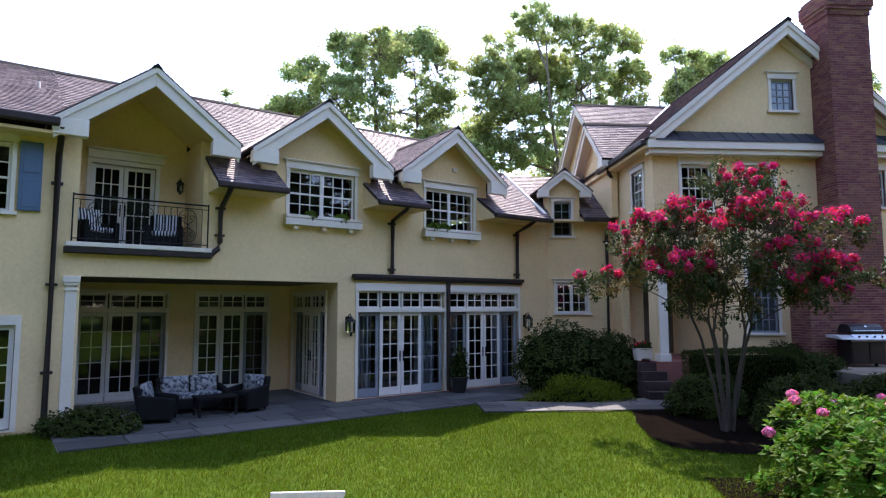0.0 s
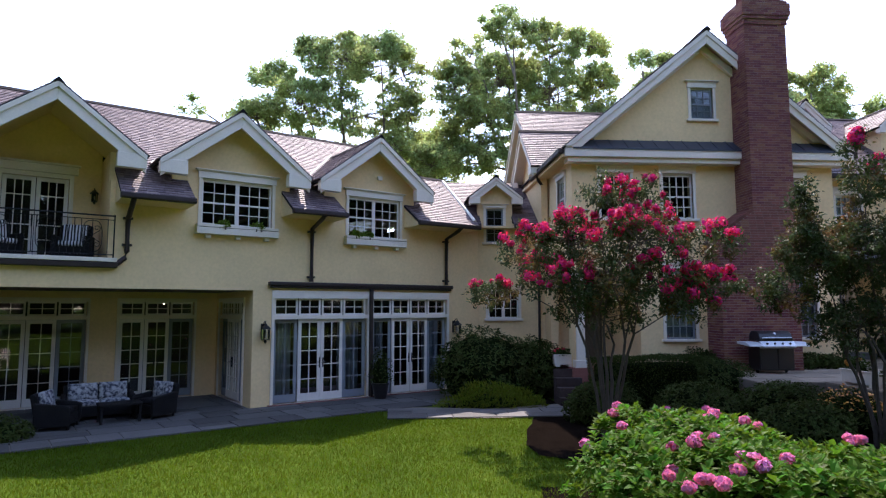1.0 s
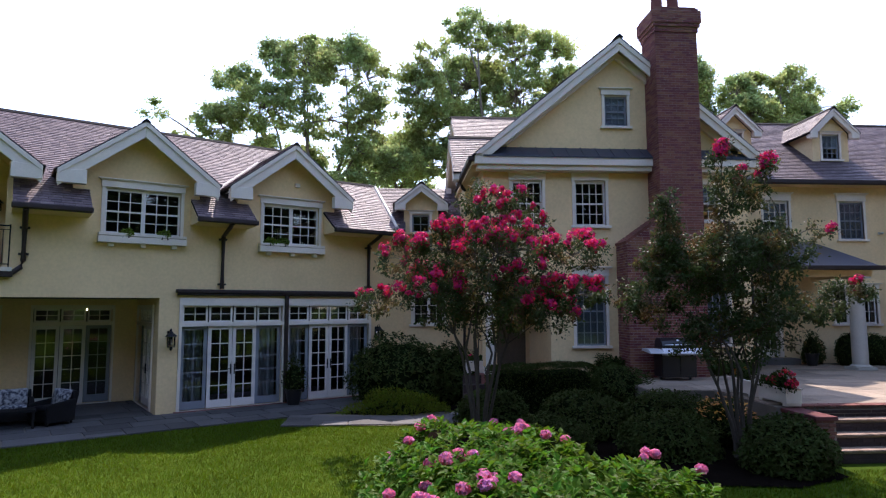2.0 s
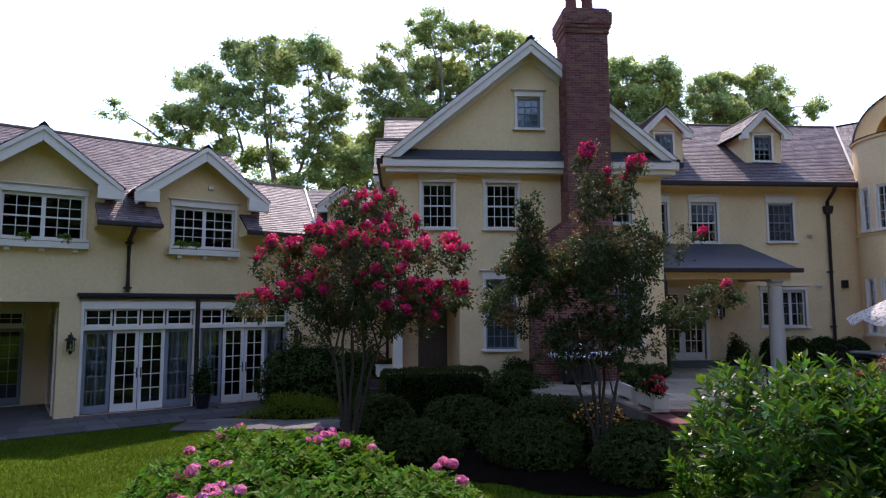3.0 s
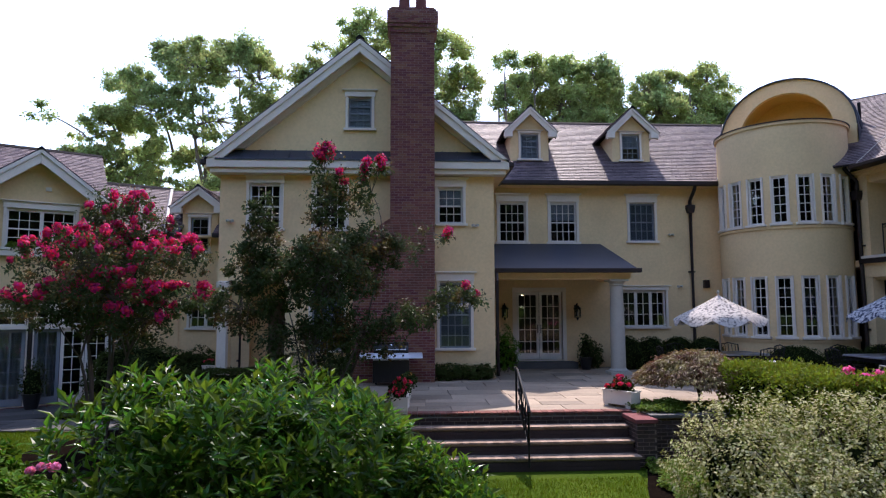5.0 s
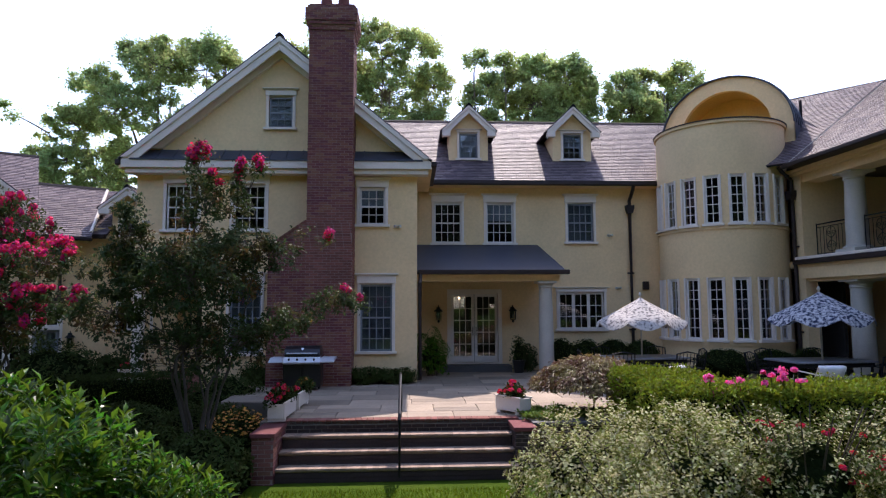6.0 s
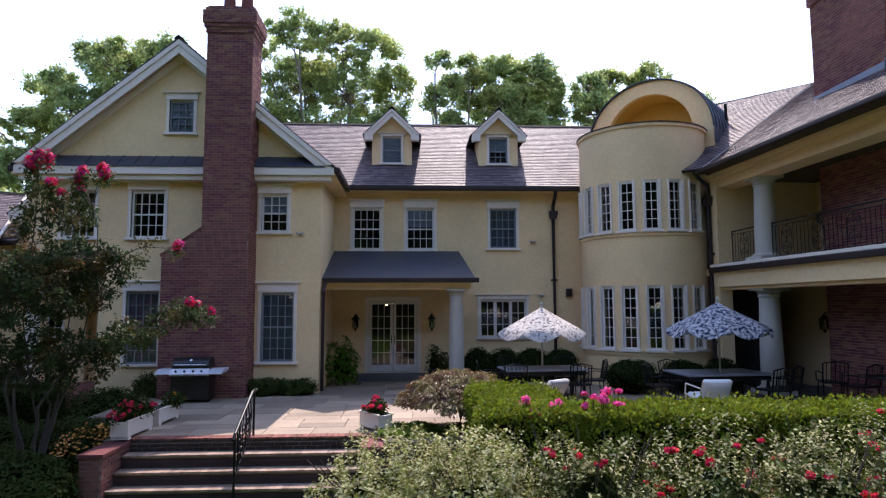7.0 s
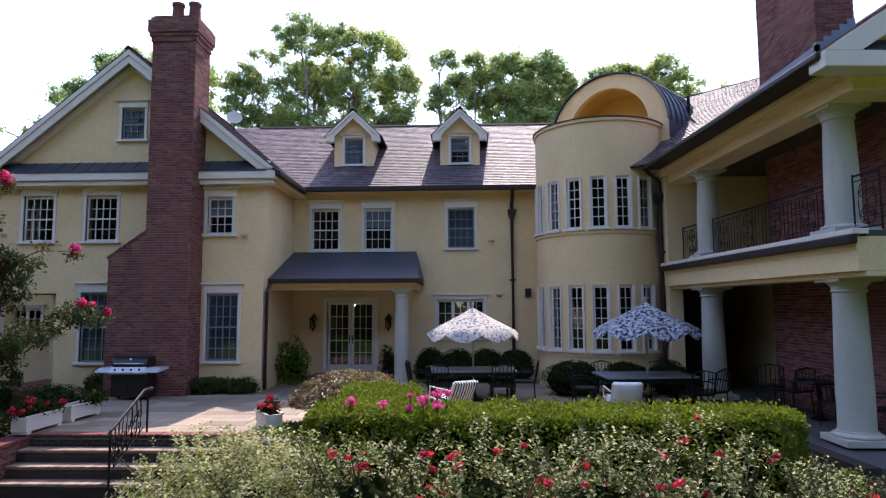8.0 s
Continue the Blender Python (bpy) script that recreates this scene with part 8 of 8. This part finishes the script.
def boughs(g, starts, lobes, clumps, own, rs, thick, twig):
    """A bough from the nearest start to each lobe, and a twig from it to each of the lobe's clumps."""
    starts = list(starts)
    for i in sorted(range(len(lobes)), key=lambda k: math.hypot(lobes[k][0], lobes[k][1])):
        lb = lobes[i]
        e = np.array(lb[:3])
        cost = [np.linalg.norm((e - q)[:2]) + 2.0 * max(0.0, q[2] - e[2] + 0.3) + 0.25 * abs(e[2] - q[2]) for q in starts]
        q = starts[int(np.argmin(cost))]
        n, span = 7, np.linalg.norm(e - q)
        bend = rs.normal(0, 0.05 * span, 3)
        pts = [q + (e - q) * (k / n) + bend * math.sin(math.pi * k / n) + np.array((0, 0, 0.10 * span * math.sin(math.pi * k / n))) for k in range(n + 1)]
        g.tube([tuple(v) for v in pts], thick * (0.5 + 0.5 * min(1.0, lb[3] / 2.0)), 6, thick * 0.2)
        starts += pts[3:6]
        for c in clumps[own == i]:
            s0 = pts[int(np.argmin([np.linalg.norm(c - v) for v in pts[2:]])) + 2]
            m = (s0 + c) / 2 + np.array((0, 0, 0.06 * np.linalg.norm(c - s0)))
            g.tube([tuple(s0), tuple(m), tuple(c)], twig, 4, twig * 0.35)


def sycamore(x, y, fork, lobes, clumps, leaves, size, seed, lab):
    """A tall tree whose crown is made of separate lobes (x, z, rx, rz) on boughs, with sky between them."""
    rs = np.random.RandomState(seed)
    th = thing("sycamore", lab, "tree", "trees behind the house", at=pose(x, y, 0.1))
    L = [(lx - x, rs.uniform(-0.9, 0.9) + (0.8 if i % 2 else -0.8), lz - 0.1, rx, rx * 0.85, rz) for i, (lx, lz, rx, rz) in enumerate(lobes)]
    g, starts = Geo(), []
    top = max(q[2] for q in L)
    base = np.array((0.0, 0.0, fork))
    g.tube([(0, 0, -0.2), (rs.uniform(-0.2, 0.2), rs.uniform(-0.2, 0.2), fork * 0.5), tuple(base)], 0.34, 9, 0.24)
    for k in range(3):                            # leading stems above the fork
        a = k * 2.1 + rs.uniform(-0.4, 0.4)
        e = np.array((math.cos(a) * 1.9, math.sin(a) * 1.3, fork + (top - fork) * (0.62 + 0.12 * k)))
        pts = [base + (e - base) * (i / 5) + np.array((math.cos(a), math.sin(a), 0)) * 0.5 * math.sin(math.pi * i / 5) for i in range(6)]
        g.tube([tuple(v) for v in pts], 0.14, 7, 0.05)
        starts += pts[:5]
    T, own = lobed(L, rs, int(clumps * 1.5))
    field = sum(np.sin(T @ k + f) for k, f in zip(rs.normal(0, 1.5, (5, 3)), rs.uniform(0, 6.28, 5)))
    full = field > np.quantile(field, 0.17)       # openings through which the sky shows
    T, own = T[full], own[full]
    boughs(g, starts, L, T, own, rs, 0.09, 0.022)
    part("trunk", g, BARK, th, "grey branching trunk")
    R = rs.uniform(0.22, 0.75, (len(T), 1)) * np.array((1.0, 1.0, 0.65))
    b, w, nn = clumped(T, R, max(1, int(leaves * 1.7) // len(T)), rs, 0.5, 0.08)
    ln = size * 0.82 * rs.uniform(0.55, 1.35, len(b))
    lf = part("crown", leaf_mesh("crown", b, w, nn, ln, ln * 0.72, LEAF_TREE, LEAF2), LEAF_TREE, th, "green leafy crown with gaps")
    lf["kind"] = "stuff"


TALL = "tall leafy green tree behind the house"
sycamore(-0.4, 38.5, 9.0, [(-10.0, 14.7, 0.7, 0.5), (-9.3, 14.0, 0.8, 0.6), (-8.4, 13.7, 1.0, 0.8), (-7.3, 15.2, 0.9, 0.7), (-6.4, 14.2, 1.8, 1.1), (-5.6, 16.9, 1.5, 1.4), (-3.6, 15.0, 2.0, 1.5), (-3.0, 18.6, 1.3, 1.2), (-0.9, 17.4, 2.1, 1.9),
    (1.1, 18.6, 2.2, 1.7), (2.6, 17.2, 1.5, 2.0), (3.0, 14.8, 1.4, 1.5), (0.2, 14.4, 2.2, 1.5), (-1.7, 12.2, 1.6, 1.1), (2.2, 12.2, 1.4, 1.0), (-5.0, 12.4, 1.2, 0.9), (-7.0, 12.0, 1.5, 1.0), (-9.6, 12.6, 1.1, 0.7), (-8.4, 11.0, 1.6, 1.0), (-10.6, 11.2, 1.2, 0.8), (-4.3, 10.8, 1.5, 1.0), (-6.2, 10.6, 1.5, 1.0), (-3.2, 12.6, 1.5, 0.9), (-1.6, 10.0, 1.7, 1.0), (1.4, 10.0, 1.6, 1.0)], 760, 49000, 0.22, 201, TALL)
sycamore(11.0, 39.3, 9.5, [(5.9, 16.4, 1.5, 2.2), (7.0, 19.2, 1.5, 1.5), (9.0, 21.2, 1.8, 1.3), (9.5, 17.9, 2.6, 2.2), (12.2, 20.4, 2.0, 1.4), (12.6, 17.2, 2.6, 2.1), (14.9, 19.8, 1.5, 1.4),
    (15.7, 17.3, 1.3, 1.7), (8.0, 14.7, 2.4, 1.6), (12.0, 14.0, 2.6, 1.6), (15.5, 14.6, 1.4, 1.3), (5.6, 13.4, 1.6, 1.5), (4.6, 11.6, 1.6, 1.2), (8.0, 12.2, 2.2, 1.3)], 820, 54000, 0.22, 202, TALL)
sycamore(18.9, 39.6, 10.0, [(18.7, 19.3, 0.8, 1.1), (19.5, 17.5, 0.8, 1.2), (18.3, 16.4, 0.7, 0.9), (20.6, 19.4, 0.9, 0.8), (19.4, 15.0, 1.1, 1.1)], 110, 7000, 0.22, 203, "slender sparse tree behind the house")
sycamore(24.0, 42.0, 10.0, [(21.2, 18.2, 1.4, 1.5), (23.2, 19.5, 1.6, 1.5), (25.6, 18.9, 1.7, 1.6), (27.3, 18.4, 1.2, 1.4), (23.5, 16.8, 2.6, 1.6), (27.0, 16.5, 1.6, 1.4), (24.0, 14.8, 3.0, 1.3)], 520, 34000, 0.23, 204, TALL)
sycamore(33.0, 43.0, 10.0, [(29.7, 18.5, 1.4, 1.4), (31.5, 19.5, 1.5, 1.2), (34.3, 19.5, 1.6, 1.2), (36.5, 18.5, 1.3, 1.1), (38.2, 17.7, 1.0, 0.8), (33.0, 17.5, 2.4, 1.4), (30.0, 16.6, 1.8, 1.4), (35.8, 17.0, 1.5, 1.1), (32.0, 15.2, 3.0, 1.3)], 500, 31000, 0.23, 205, TALL)
for x, y, h, s, sd, lv, sz in ((5.0, 50.0, 16.5, 6.0, 206, 26000, 0.3), (17.5, 52.0, 17.0, 6.4, 208, 26000, 0.3), (-3.5, 52.0, 13.5, 5.0, 207, 18000, 0.3), (-11.0, 50.0, 12.5, 5.5, 209, 18000, 0.28), (-19.0, 51.0, 12.5, 6.0, 211, 18000, 0.28)):
    tall_tree("sycamore", x, y, h, s, sd, lv, sz, TALL)
# unseen trees behind the camera, mirrored in the glass, added to block low sky
far = tall_tree("woodland_tree", -37, -26, 22.5, 11.5, 210, 9500, 1.1, "unseen tall tree, added to block low sky and mirror in glass", low=0.08, clumps=170, top=2, leaf=LEAF_WOOD)
tagged(far, "unseen tall tree, added to block low sky and mirror in glass", "tree", "trees across the lawn")
for i in range(15):
    copy_thing(far, pose(-31 + i * 6.5, -27 - 5 * (i % 3), 0.1, 0, 0, 70 * i))
for i in range(7):
    copy_thing(far, pose(-36 - 5 * (i % 2), -20 + 6.5 * i, 0.1, 0, 0, 50 * i))
for i in range(8):
    copy_thing(far, pose(66 + 5 * (i % 2), -22 + 7.0 * i, 0.1, 0, 0, 40 * i))


def crape_myrtle(x, y, lobes, seed, clumps, n_leaf, lab, stems=7, fork=1.75, reach=0.5, base=0.12, leaf_size=0.075):
    """A vase-shaped small tree of many smooth stems, with a crown in separate tiers (x, y, z, rx, ry, rz from its foot)."""
    rnd, rs = random.Random(seed), np.random.RandomState(seed)
    th = thing("crape_myrtle", lab, "tree", "crape myrtles", at=pose(x, y, base))
    g, starts = Geo(), []
    for i in range(stems):
        a = i * 6.283 / stems + rnd.uniform(-0.35, 0.35)
        out, top = reach * rnd.uniform(0.3, 1.0), fork * rnd.uniform(0.95, 1.35)
        p = []
        for k in range(6):
            t = k / 5
            r = 0.09 + out * t ** 1.5
            p.append(np.array((r * math.cos(a) + rnd.uniform(-0.025, 0.025), r * math.sin(a) + rnd.uniform(-0.025, 0.025), -0.05 + top * t)))
        g.tube([tuple(v) for v in p], rnd.uniform(0.03, 0.046), 7, 0.024)
        starts += p[3:]
        goal = min((np.array(lb[:3]) for lb in lobes), key=lambda e: np.linalg.norm((e - p[-1])[:2]) + 0.4 * abs(e[2] - p[-1][2] - 1.0))
        g.tube([tuple(p[-1]), tuple(p[-1] * 0.5 + goal * 0.5 + np.array((0.05 * math.cos(a), 0.05 * math.sin(a), 0.1))), tuple(goal)], 0.024, 6, 0.01)
    T, own = lobed(lobes, rs, clumps)
    boughs(g, starts, lobes, T, own, rs, 0.024, 0.0065)
    part("trunk", g, MYRTLEBARK, th, "smooth tan multiple trunks")
    R = rs.uniform(0.6, 1.4, (len(T), 1)) * np.array((0.18, 0.18, 0.16))
    b, w, nn = clumped(T, R, n_leaf // len(T), rs, 0.5, 0.12)
    ln = leaf_size * rs.uniform(0.6, 1.35, len(b))
    lf = part("crown", leaf_mesh("crown", b, w, nn, ln, ln * 0.52, LEAF_MYRTLE, LEAF4), LEAF_MYRTLE, th, "small dark leaves with bronze tips")
    lf["kind"] = "stuff"
    return th, T, own, rs


TIERS = [(-2.0, 1.05, 2.76, 0.5, 0.6, 0.26), (-1.39, 0.48, 3.6, 0.65, 0.7, 0.5), (-0.54, 0.57, 3.83, 0.75, 0.8, 0.5), (0.55, -0.19, 4.45, 0.75, 0.7, 0.45), (-0.18, -0.01, 4.77, 0.28, 0.3, 0.5), (0.76, -0.21, 3.76, 0.8, 0.8, 0.55),
         (1.59, -0.8, 3.62, 0.62, 0.7, 0.38), (1.63, -0.72, 2.88, 0.62, 0.7, 0.32), (1.14, -0.93, 2.55, 0.55, 0.6, 0.36), (-1.01, 1.3, 3.12, 0.6, 0.6, 0.4), (0.09, 1.16, 3.8, 0.8, 0.6, 0.5), (0.17, -1.29, 3.59, 0.8, 0.6, 0.55),
         (0.09, -0.05, 3.0, 1.0, 1.0, 0.6), (-0.9, -0.15, 2.86, 0.7, 0.6, 0.45), (0.74, -1.1, 2.94, 0.7, 0.6, 0.45), (0.0, 0.4, 2.3, 0.8, 0.8, 0.4)]
th, T, own, rs = crape_myrtle(6.2, 11.4, TIERS, 301, 560, 27000, "crape myrtle in full pink bloom over dark leaves")
C = np.array(TIERS)
high = (T[:, 2] - C[own, 2]) / C[own, 5] + 0.5 * np.linalg.norm((T - C[own, :3])[:, :2], axis=1) / C[own, 3] + rs.rand(len(T)) * 0.9 - 2.2 * np.isin(own, (12, 15)) - 1.2 * (own == 4)
pick = np.argsort(-high)[:230]
blossoms("flower_panicle", th, [T[i] + np.array((0, 0, 0.1)) for i in pick], 0.095, 70, 0.064, PINK, 302, 1.1, "bright pink flower panicle", False)
TIERS2 = [(-1.55, 0.0, 2.75, 0.6, 0.6, 0.45), (-1.35, -0.1, 3.45, 0.45, 0.45, 0.4), (0.75, -0.1, 3.9, 0.45, 0.45, 0.4), (-1.25, 0.0, 4.1, 0.28, 0.35, 0.7), (-0.95, 0.1, 3.2, 0.7, 0.7, 0.5), (0.0, 0.0, 4.45, 0.4, 0.45, 0.75), (-0.15, 0.0, 5.2, 0.2, 0.22, 0.5), (0.7, 0.1, 4.85, 0.28, 0.3, 0.6), (0.0, 0.0, 3.4, 0.95, 0.9, 0.7), (0.1, 0.9, 3.6, 0.7, 0.5, 0.6), (0.1, -0.9, 3.3, 0.7, 0.5, 0.6),
          (1.15, 0.1, 3.75, 0.45, 0.4, 0.25), (1.85, 0.2, 4.1, 0.45, 0.35, 0.16), (1.45, 0.1, 2.6, 0.55, 0.5, 0.24), (2.3, 0.2, 2.95, 0.5, 0.4, 0.2), (-0.3, 0.0, 2.1, 0.95, 0.8, 0.5), (0.6, 0.2, 2.3, 0.6, 0.6, 0.4)]
th, T, own, rs = crape_myrtle(10.7, 10.2, TIERS2, 311, 580, 33000, "dark-leaved crape myrtle with few pink blooms", fork=1.5, reach=0.45)
tips = []
for lobe, n in ((6, 5), (7, 6), (5, 2), (12, 1), (14, 3)):
    mine = np.flatnonzero(own == lobe)
    tips += list(mine[np.argsort(-(T[mine, 2] + 0.5 * T[mine, 0]))[:n]])
blossoms("flower_panicle", th, [T[i] + np.array((0, 0, 0.08)) for i in tips], 0.105, 90, 0.06, PINK, 312, 1.1, "bright pink flower panicle", False)

# flowers in the planters and pots, plants on the window shelves
def posy(x, y, z, r, h, leaf, flower, n_flower, seed, label, name="bedding_plant", turn=0.0):
    th, p, nr, rs = shrub(name, label, "flowers", (x, y, z + h * 0.35), (r[0], r[1], h), leaf, 420, 0.06, seed, ratio=0.7, rough=0.25, depth=0.4, low=-0.3, core=0.6, base_z=z)
    if turn:
        th.rotation_euler = (0, 0, radians(turn))
    pick = [k for k in np.argsort(rs.rand(len(p))) if nr[k][2] > 0.1][:n_flower]
    if n_flower:
        blossoms("flower", th, [p[k] + nr[k] * 0.04 for k in pick], 0.045, 22, 0.045, flower, seed + 1, 0.8)
    return th


posy(11.9, 10.8, TERR + 0.26, (0.36, 0.17), 0.26, LEAF_DARK, HOTPINK, 16, 401, "red geraniums in a white planter box", turn=84)
posy(11.95, 11.3, TERR + 0.26, (0.3, 0.16), 0.18, LEAF_DARK, HOTPINK, 7, 403, "red geraniums in a white planter box", turn=84)
posy(12.1, 12.5, TERR + 0.26, (0.4, 0.16), 0.2, LEAF_DARK, GOLD, 5, 405, "sparse flowers in a white planter box", turn=84)
posy(16.22, 11.15, TERR + 0.26, (0.28, 0.16), 0.2, LEAF_DARK, HOTPINK, 18, 407, "red flowers in a small white planter", turn=-55)
for i, (x, y, z) in enumerate(((18.55, 7.8, 1.74), (19.35, 7.65, 1.82))):
    ph = thing("pink_phlox", "hot pink flower heads above the hedge", "flowers", "pink flowers", at=pose(x, y, 0.1))
    rc = random.Random(430 + i)
    heads = []
    for k in range(9):
        q = (rc.uniform(-0.3, 0.3), rc.uniform(-0.2, 0.2), z + rc.uniform(-0.08, 0.16))
        part("stem", Geo().tube([(q[0] * 0.5, q[1] * 0.5, 0.0), q], 0.008, 5), LEAF_DARK, ph)
        heads.append(q)
    blossoms("flower_head", ph, heads, 0.062, 46, 0.045, PHLOX, 440 + i, 0.8, "", False)
posy(6.75, 16.6, 1.26, (0.24, 0.15), 0.15, LEAF_DARK, HOTPINK, 4, 413, "red flowers in a small white planter")
tq = FL @ Vector((4.75, -0.45, 0))
posy(tq.x, tq.y, 0.5, (0.34, 0.34), 0.75, LEAF_DARK, HOTPINK, 0, 415, "small bushy dark green potted tree", "potted_tree")
posy(17.55, 18.2, TERR + 0.36, (0.22, 0.22), 0.55, LEAF_DARK, HOTPINK, 0, 417, "upright dark green potted plant", "potted_plant")
for u in (0.5, 1.35, 4.1, 4.5):
    q = FL @ Vector((u, -0.12, 0))
    posy(q.x, q.y, 4.54, (0.16, 0.07), 0.12, LEAF_LIGHT, HOTPINK, 0, 419 + int(u * 10), "small green plant on a window shelf", "shelf_plant")
